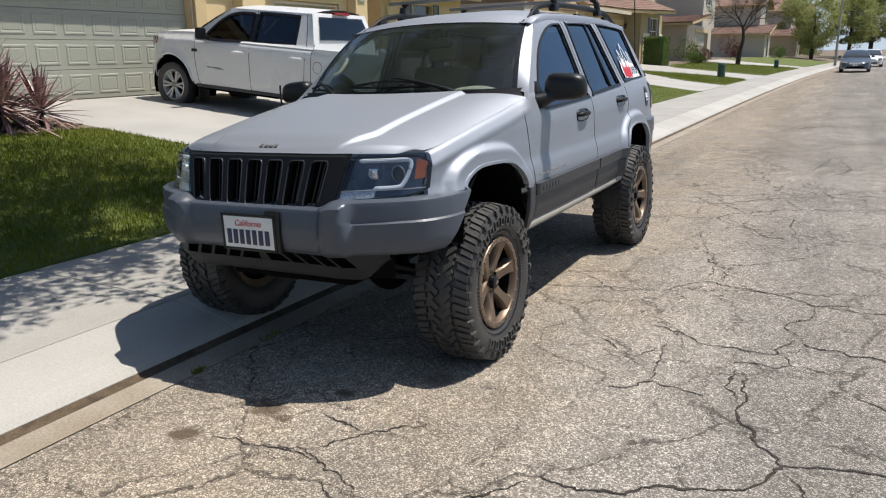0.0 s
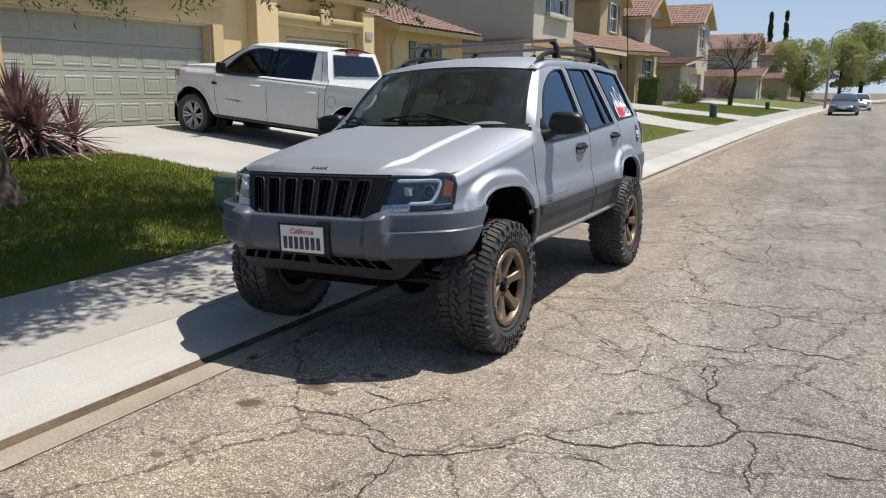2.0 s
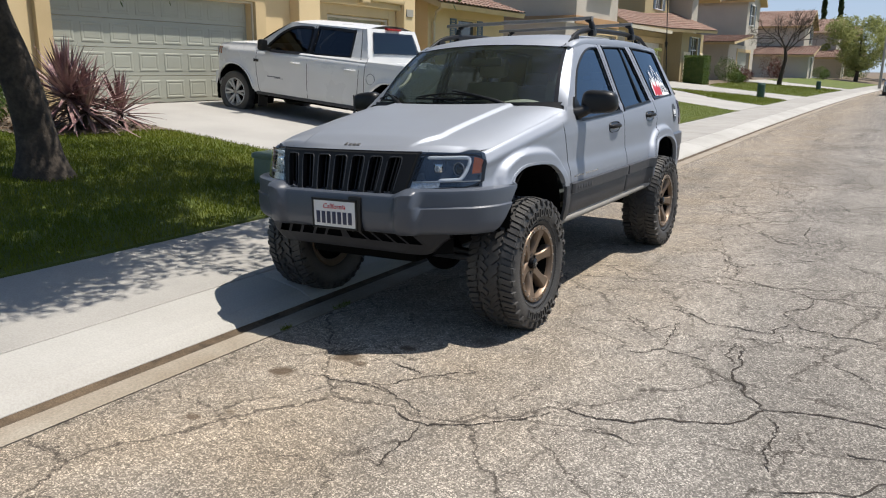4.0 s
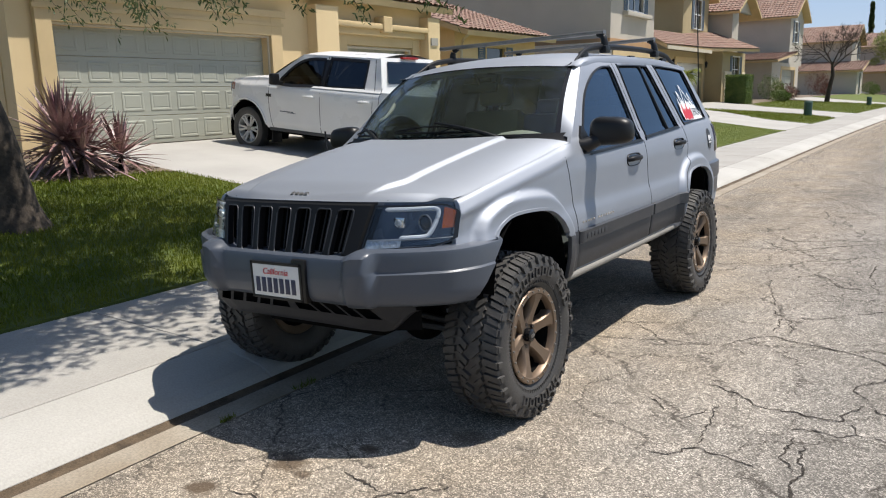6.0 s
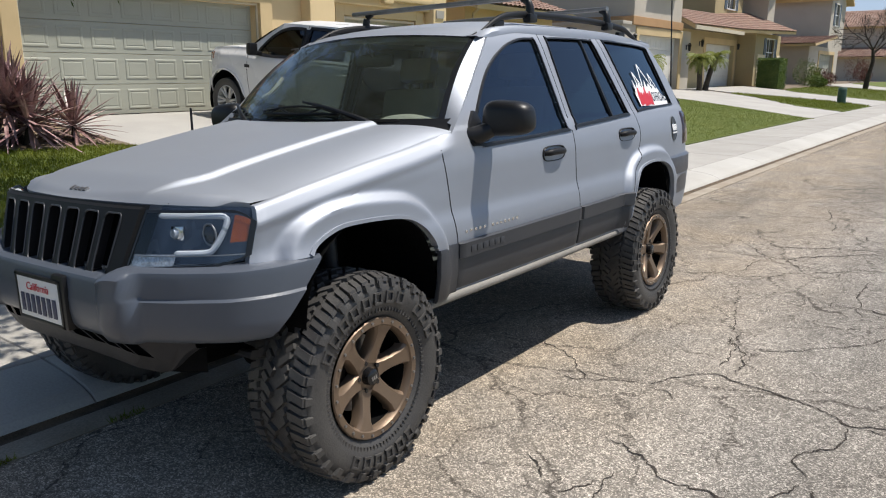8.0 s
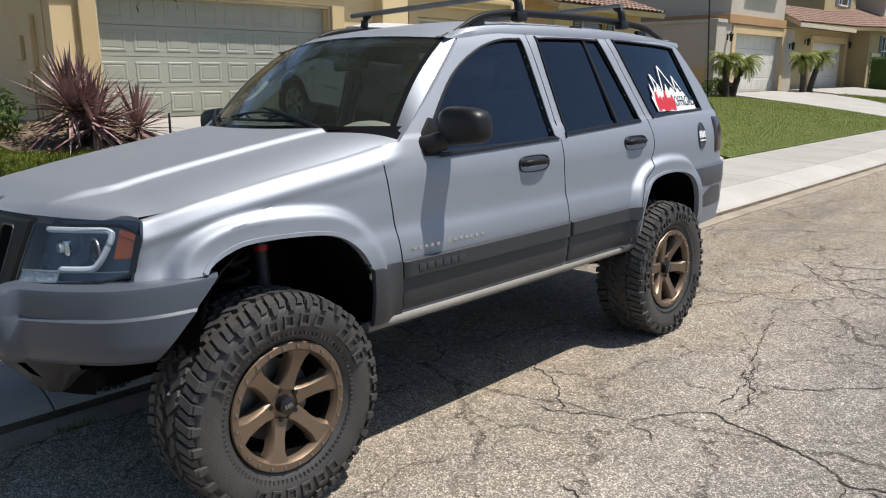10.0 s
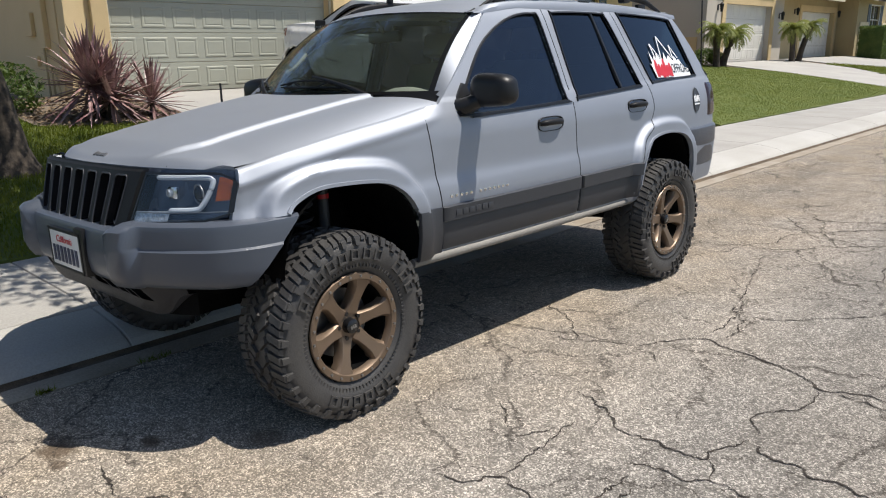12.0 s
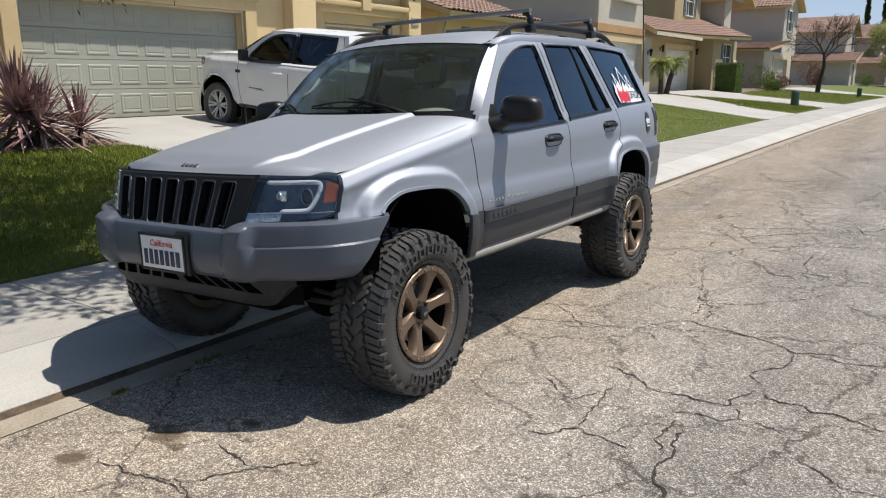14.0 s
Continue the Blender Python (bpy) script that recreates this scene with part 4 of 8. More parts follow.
for i, u in enumerate(np.linspace(1.93, 4.16, 50)):
    r = roof((u - 1.94) / (4.16 - 1.94), 0.95)
    w = 1.712 - 0.035 * (1 - sstep(1.95, 2.35, u)) - 0.03 * sstep(3.9, 4.16, u)
    p, q = Vector((side(u, w - 0.012) + 0.001, u, w - 0.012)), Vector((r[0], u, r[2] + 0.001))
    m = Vector((max(p.x - 0.004, (p.x + q.x) / 2), u, max(q.z - 0.004, w - 0.004)))
    vs += [p, p.lerp(m, 0.6), m.lerp(q, 0.3), q]
fs = [(i * 4 + k, i * 4 + k + 1, i * 4 + k + 5, i * 4 + k + 4) for i in range(49) for k in range(3)]
mirrored(link_mesh("roof_edge", vs, fs, M["silver"], wagon, "silver roof edge above the doors"))


# tail
def tail(a, b):
    z = 0.60 + 1.09 * a
    hv = (half_width(4.57) - 0.0) if z < 1.27 else side(4.3, z) - 0.01
    u = 4.585 - 0.03 * b * b if z < 1.27 else 4.56 - (z - 1.27) * 0.98 - 0.12 * b * b
    return (b * hv, u, z)


link_mesh("tailgate", *sheet(tail, 30, 17), M["silver"], wagon, "silver tailgate")
vs, fs = [], []
for w in np.linspace(1.24, 1.69, 12):
    f = (w - 1.245) / 0.455
    ub = 4.42 - 0.35 * max(0, f) ** 1.3
    t = tail((w - 0.60) / 1.09, 1.0)
    vs += [(side(ub, w) + 0.001, ub - 0.01, w), (side(ub, w) - 0.02, ub + 0.05, w), t]
fs = [(i * 3 + k, i * 3 + k + 1, i * 3 + k + 4, i * 3 + k + 3) for i in range(11) for k in range(2)]
mirrored(link_mesh("rear_pillar", vs, fs, M["silver"], wagon, "silver rear pillar"))
# tail lamp wrapping the corner
vs, fs = [], []
for w in np.linspace(0.975, 1.235, 10):
    for u in np.linspace(4.285 + 0.03 * (1.235 - w), 4.56, 10):
        s = min(1, (u - 4.28) / 0.03, (w - 0.97) / 0.03, (1.24 - w) / 0.03)
        vs.append((side(u, min(w, 1.245)) - 0.012 + 0.022 * max(0, s), u, w))
fs = [(i * 10 + j, i * 10 + j + 1, (i + 1) * 10 + j + 1, (i + 1) * 10 + j) for i in range(9) for j in range(9)]
mirrored(link_mesh("tail_lamp", vs, fs, M["tail"], wagon, "smoked dark red tail lamp"))


# bumpers
def plan_bumper(v):
    return np.interp(abs(v), [0, 0.25, 0.40, 0.50, 0.62, 0.72, 0.80, 0.85, 0.872], [0.035, 0.035, 0.03, 0.045, 0.10, 0.175, 0.275, 0.39, 0.50])


# its section, top to bottom: (setback at the corners, setback amidships, height)
BUMP = [(0.12, 0.12, 0.868), (0.035, 0.035, 0.868), (0.016, 0.012, 0.858), (0.012, 0.004, 0.842), (0.012, 0.002, 0.782), (0.011, 0.0, 0.772), (0.0, 0.0, 0.764), (0.0, 0.0, 0.69),
        (0.006, 0.006, 0.645), (0.022, 0.022, 0.622), (0.05, 0.05, 0.612), (0.14, 0.14, 0.608)]
half_plan = smooth_line([(0, 0.050), (0.2, 0.052), (0.40, 0.057), (0.50, 0.077), (0.62, 0.132), (0.73, 0.197), (0.825, 0.275), (0.885, 0.39), (0.905, 0.51), (0.908, 0.62)], 200)
arc = np.concatenate(([0], np.cumsum(np.linalg.norm(np.diff(half_plan, axis=0), axis=1))))


def bumper_point(t, row):
    """A place on the bumper; its lower rows end sooner, so that the rear edge slants along the wheel arch."""
    dc, dm, w = row
    end = np.interp(0.605 - (0.868 - w) * 0.95, half_plan[40:, 1], arc[40:])
    s = abs(t) ** 0.9 * end
    v, u = np.interp(s, arc, half_plan[:, 0]), np.interp(s, arc, half_plan[:, 1])
    e = 0.004
    tv, tu = np.interp(s + e, arc, half_plan[:, 0]) - np.interp(s - e, arc, half_plan[:, 0]), np.interp(s + e, arc, half_plan[:, 1]) - np.interp(s - e, arc, half_plan[:, 1])
    k = math.hypot(tv, tu) + 1e-9
    mid = 1 - sstep(0.33, 0.36, v)
    horn = sstep(0.385, 0.425, v) * (1 - sstep(0.505, 0.55, v))
    d = dc + (dm - dc) * (1 - sstep(0.50, 0.56, v))
    d -= 0.040 * horn * (0.59 < w < 0.866) * (0.75 if w > 0.85 or w < 0.66 else 1.0)
    drop = 0.032 * (1 - sstep(0.37, 0.47, v)) * (w > 0.75)
    return (math.copysign(v - tu / k * d, t), u + tv / k * d, w - drop + 0.006)


cols = np.linspace(-1, 1, 241)
vs = [bumper_point(t, row) for t in cols for row in BUMP]
n = len(BUMP)
fs = [(i * n + j, i * n + j + 1, (i + 1) * n + j + 1, (i + 1) * n + j) for i in range(len(cols) - 1) for j in range(n - 1)]
link_mesh("front_bumper", vs, fs, M["clad"], wagon, "grey plastic front bumper with two upright ridges")

# lower valance: a row of slanted slots over a plain lip, its ends curling back under the bumper
vs, fs = [], []
cols = np.linspace(-0.66, 0.66, 133)
rows = [(-0.012, 0.650), (0.002, 0.618), (0.010, 0.604), (0.044, 0.548), (0.050, 0.536), (0.056, 0.500), (0.068, 0.484), (0.16, 0.476)]
for v in cols:
    curl = sstep(0.50, 0.66, abs(v))
    for k, (d, w) in enumerate(rows):
        lean = 0.050 * math.copysign(min(1, abs(v) / 0.10), v) if k == 3 or k == 4 else 0.0
        vs.append((v + lean * (1 - curl), plan_bumper(v) + 0.060 + d * (1 - 0.5 * curl), w + 0.012 + (0.10 * curl ** 1.6) * (k > 2)))
n = len(rows)
for i in range(len(cols) - 1):
    for j in range(n - 1):
        c = abs((cols[i] + cols[i + 1]) / 2)
        if j == 2 and 0.02 < c < 0.48 and (c - 0.02) % 0.096 < 0.076:
            continue
        fs.append((i * n + j, i * n + j + 1, (i + 1) * n + j + 1, (i + 1) * n + j))
# darker than the bumper to stand in for the shade under it
link_mesh("valance", vs, fs, M["dam"], wagon, "dark plastic lower valance with air slots")
link_mesh("valance_back", [(v, plan_bumper(v) + 0.13, w) for v in cols[::6] for w in (0.50, 0.66)], [(2 * i, 2 * i + 1, 2 * i + 3, 2 * i + 2) for i in range(len(cols[::6]) - 1)], M["under"], wagon)
# number plate with bars for its writing
bm = bmesh.new()
box(bm, (-0.155, 0.002, 0.615), (0.155, 0.008, 0.768), 0.004)
plate = part("number_plate", bm, M["plate"], wagon, "white number plate with a red script and dark bars")
plate.matrix_basis = Matrix.Translation((0.0, 0.034, 0.022))
for i in range(7):
    x = -0.131 + i * 0.0385
    part("plate_bar", boxes(((x, -0.001, 0.635), (x + 0.026, 0.0015, 0.705)), bevel=0.002), M["navy"], plate)
txt = bpy.data.curves.new("plate_script", "FONT")
txt.body, txt.size, txt.shear, txt.extrude, txt.align_x = "California", 0.042, 0.25, 0.0006, "CENTER"
txt.materials.append(M["redpaint"])
ob = new("plate_script", txt)
ob.parent = plate
ob.matrix_basis = pose(0, -0.0005, 0.722, 90, 0, 0)
tagged(ob, "red script")
bm = bmesh.new()
for lo, hi in (((-0.165, 0.0, 0.603), (-0.150, 0.014, 0.780)), ((0.150, 0.0, 0.603), (0.165, 0.014, 0.780)), ((-0.165, 0.0, 0.603), (0.165, 0.014, 0.617)), ((-0.165, 0.0, 0.766), (0.165, 0.014, 0.780))):
    box(bm, lo, hi, 0.003)
box(bm, (-0.158, 0.008, 0.61), (0.158, 0.05, 0.775))
box(bm, (0.10, 0.004, 0.60), (0.185, 0.05, 0.80), 0.01)
part("plate_frame", bm, M["black"], plate, "black plate frame and bracket")

# rear bumper
vs, fs = [], []
plan2 = smooth_line([(0.882, 3.93), (0.885, 4.05), (0.872, 4.25), (0.835, 4.44), (0.74, 4.58), (0.5, 4.635), (0, 4.65)], 60)
for i, (v, u) in enumerate(plan2):
    cut = 0.14 * sstep(4.35, 3.93, u)
    for d, w in ((0.06, 0.925), (0.0, 0.92), (-0.014, 0.91), (-0.014, 0.80), (-0.004, 0.785), (0.0, 0.66), (0.03, 0.60), (0.10, 0.585)):
        f = (w - 0.585) / 0.34
        uu = u + (0.0 if u > 4.2 else 0.05 * (1 - f) * (4.2 - u) / 0.27)
        vs.append((v - d * (0.95 if v > 0.4 else 0), uu - d * (1 if v <= 0.7 else 0.2), w))
fs = [(i * 8 + j, (i + 1) * 8 + j, (i + 1) * 8 + j + 1, i * 8 + j + 1) for i in range(59) for j in range(7)]
mirrored(link_mesh("rear_bumper", vs, fs, M["clad"], wagon, "grey plastic rear bumper"))


# face: grille and head lamps
face_plan = curve([-0.05, 0, 0.3, 0.46, 0.55, 0.63, 0.71, 0.77, 0.81, 0.84], [0.115, 0.115, 0.12, 0.14, 0.172, 0.215, 0.275, 0.335, 0.39, 0.45])


def face(v, w, off=0.0):
    v = v + math.copysign(1, v) * (w - 0.945) * 0.24 * min(1, abs(v) / 0.46) * (1 - sstep(0.50, 0.79, abs(v)))
    u = face_plan(abs(v)) + (w - 0.88) * 0.30
    return (v, u - off, w)


# grille frame: net with seven openings
vw, fs = [], []
gx, gz = np.linspace(-0.47, 0.47, 142), np.linspace(0.795, 1.072, 42)
slot = lambda i: (-0.4185 + i * 0.1195, -0.4185 + i * 0.1195 + 0.082)


def in_slot(v, w):
    for i in range(7):
        a, b = slot(i)
        if a < v < b and 0.838 < w < 1.040:
            dx, dz = max(a + 0.018 - v, v - b + 0.018, 0), max(0.838 + 0.018 - w, w - 1.040 + 0.018, 0)
            return math.hypot(dx, dz) < 0.018
    return False


vs = [face(v, w, 0.012 if 0.81 < w < 1.06 and abs(v) < 0.455 else 0.0) for v in gx for w in gz]
nz = len(gz)
depth = 0.035
keep = {}
for i in range(len(gx) - 1):
    for j in range(nz - 1):
        keep[i, j] = not in_slot((gx[i] + gx[i + 1]) / 2, (gz[j] + gz[j + 1]) / 2)
        if keep[i, j]:
            fs.append((i * nz + j, (i + 1) * nz + j, (i + 1) * nz + j + 1, i * nz + j + 1))
back = {}


def deep(k):
    if k not in back:
        back[k] = len(vs)
        vs.append((vs[k][0], vs[k][1] + depth, vs[k][2]))
    return back[k]


for (i, j), k in keep.items():
    if k:
        for di, dj, a, b in ((1, 0, (i + 1) * nz + j, (i + 1) * nz + j + 1), (-1, 0, i * nz + j + 1, i * nz + j), (0, 1, (i + 1) * nz + j + 1, i * nz + j + 1), (0, -1, i * nz + j, (i + 1) * nz + j)):
            if keep.get((i + di, j + dj)) is False:
                fs.append((a, b, deep(b), deep(a)))
grille = link_mesh("grille", vs, fs, M["satin"], wagon, "black grille with seven upright slots")
for i in range(7):
    a, b = slot(i)
    bm = bmesh.new()
    for f in (0.22, 0.5, 0.78):
        x = a + (b - a) * f
        p, q = face(x, 0.835), face(x, 1.045)
        tube(bm, [(p[0], p[1] + 0.035, p[2]), (q[0], q[1] + 0.035, q[2])], 0.004, 6)
    part("grille_bar", bm, M["black"], grille)
    # thin lip round the slot, dark grey against the blacker frame
    bm = bmesh.new()
    pts = []
    for t in range(40):
        ang = 2 * math.pi * t / 40
        cx, cz, hx, hz = (a + b) / 2, 0.939, (b - a) / 2 + 0.002, 0.103
        c, s = math.cos(ang), math.sin(ang)
        k = 1 / (abs(c) ** 8 + abs(s) ** 8) ** 0.125
        pts.append(face(cx + hx * c * k, cz + hz * s * k, 0.012))
    tube(bm, pts + pts[:1], 0.0035, 6)
    part("slot_lip", bm, M["clad_dark"], grille)
link_mesh("grille_back", [face(v, w, -0.07) for v in (-0.47, 0.47) for w in (0.79, 1.07)], [(0, 2, 3, 1)], M["under"], grille)


def lamp_patch(name, v0, v1, z0, z1, off, material, parent, label="", nv=16, nw=8, taper=True):
    def fn(a, b):
        v = v0 + (v1 - v0) * (b + 1) / 2
        f = (v - 0.465) / 0.33
        lo = 0.862 + 0.012 * f + 0.03 * (max(0, f - 0.75) / 0.25) ** 2
        hi = 1.058 - 0.004 * f - 0.040 * (max(0, f - 0.80) / 0.20) ** 2.2
        return face(v, lo + (hi - lo) * (z0 + (z1 - z0) * a), off)
    return link_mesh(name, *sheet(fn, nw, nv), material, parent, label)


for sgn in (1, -1):
    e = new("head_lamp")
    e.parent = wagon
    e.matrix_basis = Matrix.Diagonal((sgn, 1, 1, 1))
    tagged(e, "clear after-market head lamp with dark housing")
    lamp_patch("housing", 0.466, 0.797, 0, 1, -0.055, M["lampback"], e, "blue-black housing")
    lamp_patch("lens_cover", 0.466, 0.797, 0.0, 1, 0.004, M["clear"], e, "clear cover").visible_shadow = False
    for rng4 in ((0.466, 0.797, 0.95, 1.0), (0.466, 0.797, 0.0, 0.05), (0.466, 0.474, 0, 1), (0.785, 0.797, 0, 1)):
        lamp_patch("bezel", *rng4, 0.006, M["gloss"], e, "black rim")
    lamp_patch("reflector", 0.474, 0.615, 0.05, 0.25, -0.003, M["lens"], e, "faceted clear turn lamp", 10, 4)
    lamp_patch("lower_cell", 0.605, 0.775, 0.06, 0.20, -0.02, M["lampback"], e, "dark lower cell", 10, 4)
    bm = bmesh.new()
    path = smooth_line([(0.505, 1.036), (0.60, 1.036), (0.685, 1.034), (0.712, 1.030), (0.722, 1.015), (0.715, 0.965), (0.704, 0.930), (0.690, 0.917), (0.64, 0.915), (0.60, 0.915)], 44)
    tube(bm, [Vector(face(v, w, -0.012)) for v, w in path], [0.004] + [0.0105] * 42 + [0.003], 8)
    part("light_tube", bm, M["tube"], e, "white light tube bent round the projectors")
    bm = bmesh.new()
    tube(bm, [Vector(face(v, 0.908, -0.002)) for v in np.linspace(0.475, 0.785, 12)], 0.0022, 6)
    part("seam", bm, M["steel"], e, "thin bright seam")
    lamp_patch("marker", 0.742, 0.780, 0.40, 0.90, -0.006, M["amber"], e, "amber side marker", 6, 6)
    c = Vector(face(0.572, 0.978, -0.030))
    bm = bmesh.new()
    box(bm, (-0.027, -0.006, -0.026), (0.027, 0.02, 0.026), 0.012, Matrix.Translation(c))
    part("projector", bm, M["chrome"], e, "square bright projector")
    bm = bmesh.new()
    rod(bm, c + Vector((0, -0.016, 0)), c + Vector((0, 0.0, 0)), 0.015, 0.019, 16)
    part("projector_lens", bm, M["lens"], e, "small round lens")
    c = Vector(face(0.672, 0.972, -0.034))
    bm = bmesh.new()
    bmesh.ops.create_uvsphere(bm, u_segments=20, v_segments=10, radius=0.030, matrix=Matrix.Translation(c) @ Matrix.Diagonal((1, 0.6, 1.1, 1)))
    part("projector", bm, M["gloss"], e, "dark round projector")
    bm = bmesh.new()
    tube(bm, [c + Vector((0.033 * math.cos(k * math.pi / 12), -0.004, 0.036 * math.sin(k * math.pi / 12))) for k in range(25)], 0.004, 6)
    part("projector_ring", bm, M["steel"], e)
# panel behind the face
link_mesh("face_back", *sheet(lambda a, b: face(b * 0.80, 0.80 + 0.26 * a, -0.10), 6, 30), M["under"], wagon)

# door handles, fuel door, mirrors
for u, w in ((2.28, 1.086), (3.215, 1.123)):
    h = new("door_handle")
    h.parent = wagon
    h.matrix_basis = Matrix.Translation((side(u, w), u, w))
    tagged(h, "dark grey pull handle")
    oval = lambda k, ru, rw: (math.copysign(abs(math.cos(k)) ** 0.55, math.cos(k)) * ru, math.copysign(abs(math.sin(k)) ** 0.75, math.sin(k)) * rw)
    vs, fs = [], []
    for x, f in ((-0.02, 1.0), (0.004, 1.0), (0.007, 0.96), (0.006, 0.90), (-0.012, 0.80), (-0.018, 0.55)):
        for k in range(40):
            a, b = oval(k * math.pi / 20, 0.116 * (0.5 + 0.5 * f), 0.040 * f)
            vs.append((x, a, b))
    fs = [(i * 40 + k, i * 40 + (k + 1) % 40, (i + 1) * 40 + (k + 1) % 40, (i + 1) * 40 + k) for i in range(5) for k in range(40)] + [tuple(range(200, 240))]
    link_mesh("handle_base", vs, fs, M["black"], h, "black oval recess")
    bm = bmesh.new()
    tube(bm, smooth_line([(0.000, -0.094, 0.004), (0.018, -0.078, 0.007), (0.026, -0.04, 0.010), (0.027, 0.03, 0.010), (0.018, 0.075, 0.007), (0.000, 0.094, 0.004)], 16), [0.012, 0.014] + [0.0165] * 12 + [0.014, 0.012], 10)
    part("handle_grip", bm, M["satin"], h)
    hm = copy_thing(h, Matrix.Translation((-side(u, w), u, w)) @ Matrix.Rotation(math.pi, 4, "Z"))

mir = new("door_mirror")
mir.parent = wagon
mir.matrix_basis = Matrix.Translation((side(1.63, 1.21) - 0.01, 1.63, 1.205))
tagged(mir, "black plastic door mirror")
bm = bmesh.new()
bmesh.ops.create_uvsphere(bm, u_segments=28, v_segments=16, radius=1)
for v in bm.verts:
    c = v.co
    for k, p in ((0, 0.55), (2, 0.55), (1, 0.8)):
        c[k] = math.copysign(abs(c[k]) ** p, c[k])
    c.x, c.y, c.z = c.x * 0.124 * (1 - 0.05 * c.z), c.y * 0.070, c.z * 0.078 * (1 - 0.10 * c.x)
    if c.y > 0.045:
        c.y = 0.045
    c += Vector((0.138, 0.070, 0.085))
part("mirror_shell", bm, M["black"], mir)
bm = bmesh.new()
tube(bm, [(-0.03, -0.03, 0.005), (0.02, -0.01, 0.012), (0.06, 0.03, 0.035), (0.10, 0.06, 0.075)], [0.046, 0.042, 0.038, 0.035], 12)
sail = [(1.580, 1.185), (1.575, 1.222), (1.605, 1.270), (1.662, 1.325), (1.680, 1.320), (1.700, 1.24), (1.705, 1.188)]
inner, outer = ([bm.verts.new(Vector((side(u, w) + off, u, w)) - mir.matrix_basis.translation) for u, w in sail] for off in (-0.01, 0.014))
bm.faces.new(outer)
for i in range(len(sail)):
    bm.faces.new((inner[i], inner[i - 1], outer[i - 1], outer[i]))
part("mirror_foot", bm, M["black"], mir)
part("mirror_glass", boxes(((0.055, 0.112, 0.030), (0.220, 0.1165, 0.138))), M["chrome"], mir)
mir2 = new("door_mirror")
mir2.parent = wagon
mir2.matrix_basis = Matrix.Diagonal((-1, 1, 1, 1)) @ mir.matrix_basis
tagged(mir2, "black plastic door mirror")
for o in list(mir.children):
    c = o.copy()
    scene.collection.objects.link(c)
    c.parent = mir2

# roof rack
for s in (1, -1):
    bm = bmesh.new()
    line = smooth_line([(0.600, 2.05, 1.700), (0.596, 2.12, 1.730), (0.590, 2.22, 1.770), (0.585, 2.36, 1.795), (0.583, 2.6, 1.810), (0.583, 3.3, 1.812), (0.585, 3.75, 1.790), (0.588, 3.92, 1.748), (0.596, 4.06, 1.700)], 44)
    tube(bm, [(s * a, b, c) for a, b, c in line], [0.008 + 0.011 * min(1, i / 6, (43 - i) / 6) for i in range(44)], 10)
    for u in (2.22, 3.05, 3.75):
        box(bm, (s * 0.585 - 0.015, u - 0.05, 1.71), (s * 0.585 + 0.015, u + 0.05, 1.765), 0.010)
    part("roof_rail", bm, M["satin"], wagon, "black roof rail")
    bm = bmesh.new()
    tube(bm, [Vector(roof(a, s * 0.94)) for a in np.linspace(0.0, 0.035, 6)], 0.005, 6)
    part("roof_moulding", bm, M["black"], wagon)
for u, v0, v1 in ((2.52, -0.70, 0.60), (3.50, -0.70, 0.60)):
    bm = bmesh.new()
    for k in range(2):
        tube(bm, [(v0, u + 0.02 * k, 1.900), (v1, u + 0.02 * k, 1.900)], 0.014, 10)
    bar = part("cross_bar", bm, M["steel"], wagon, "dull aluminium roof bar")
    for s in (1, -1):
        bm = bmesh.new()
        tube(bm, smooth_line([(s * 0.60, u + 0.01, 1.800), (s * 0.598, u + 0.01, 1.84), (s * 0.585, u + 0.01, 1.875), (s * 0.55, u + 0.01, 1.893)], 10), [0.027, 0.025, 0.024, 0.023, 0.022, 0.021, 0.020, 0.020, 0.019, 0.018], 10)
        box(bm, (s * 0.60 - 0.026, u - 0.03, 1.765), (s * 0.60 + 0.026, u + 0.05, 1.812), 0.012)
        part("bar_foot", bm, M["black"], bar, "black clamp foot")

# aerials
bm = bmesh.new()
rod(bm, (-0.825, 1.33, 1.17), (-0.825, 1.33, 1.235), 0.014, 0.011)
rod(bm, (-0.825, 1.33, 1.23), (-0.83, 1.335, 1.355), 0.007, 0.006)
part("stub_aerial", bm, M["black"], wagon, "short black stub aerial")
bm = bmesh.new()
rod(bm, (0.62, 4.66, 0.98), (0.62, 4.66, 1.10), 0.018)
rod(bm, (0.62, 4.66, 1.10), (0.575, 4.66, 3.0), 0.006, 0.004, 6)
part("whip_aerial", bm, M["black"], wagon, "tall black whip aerial")

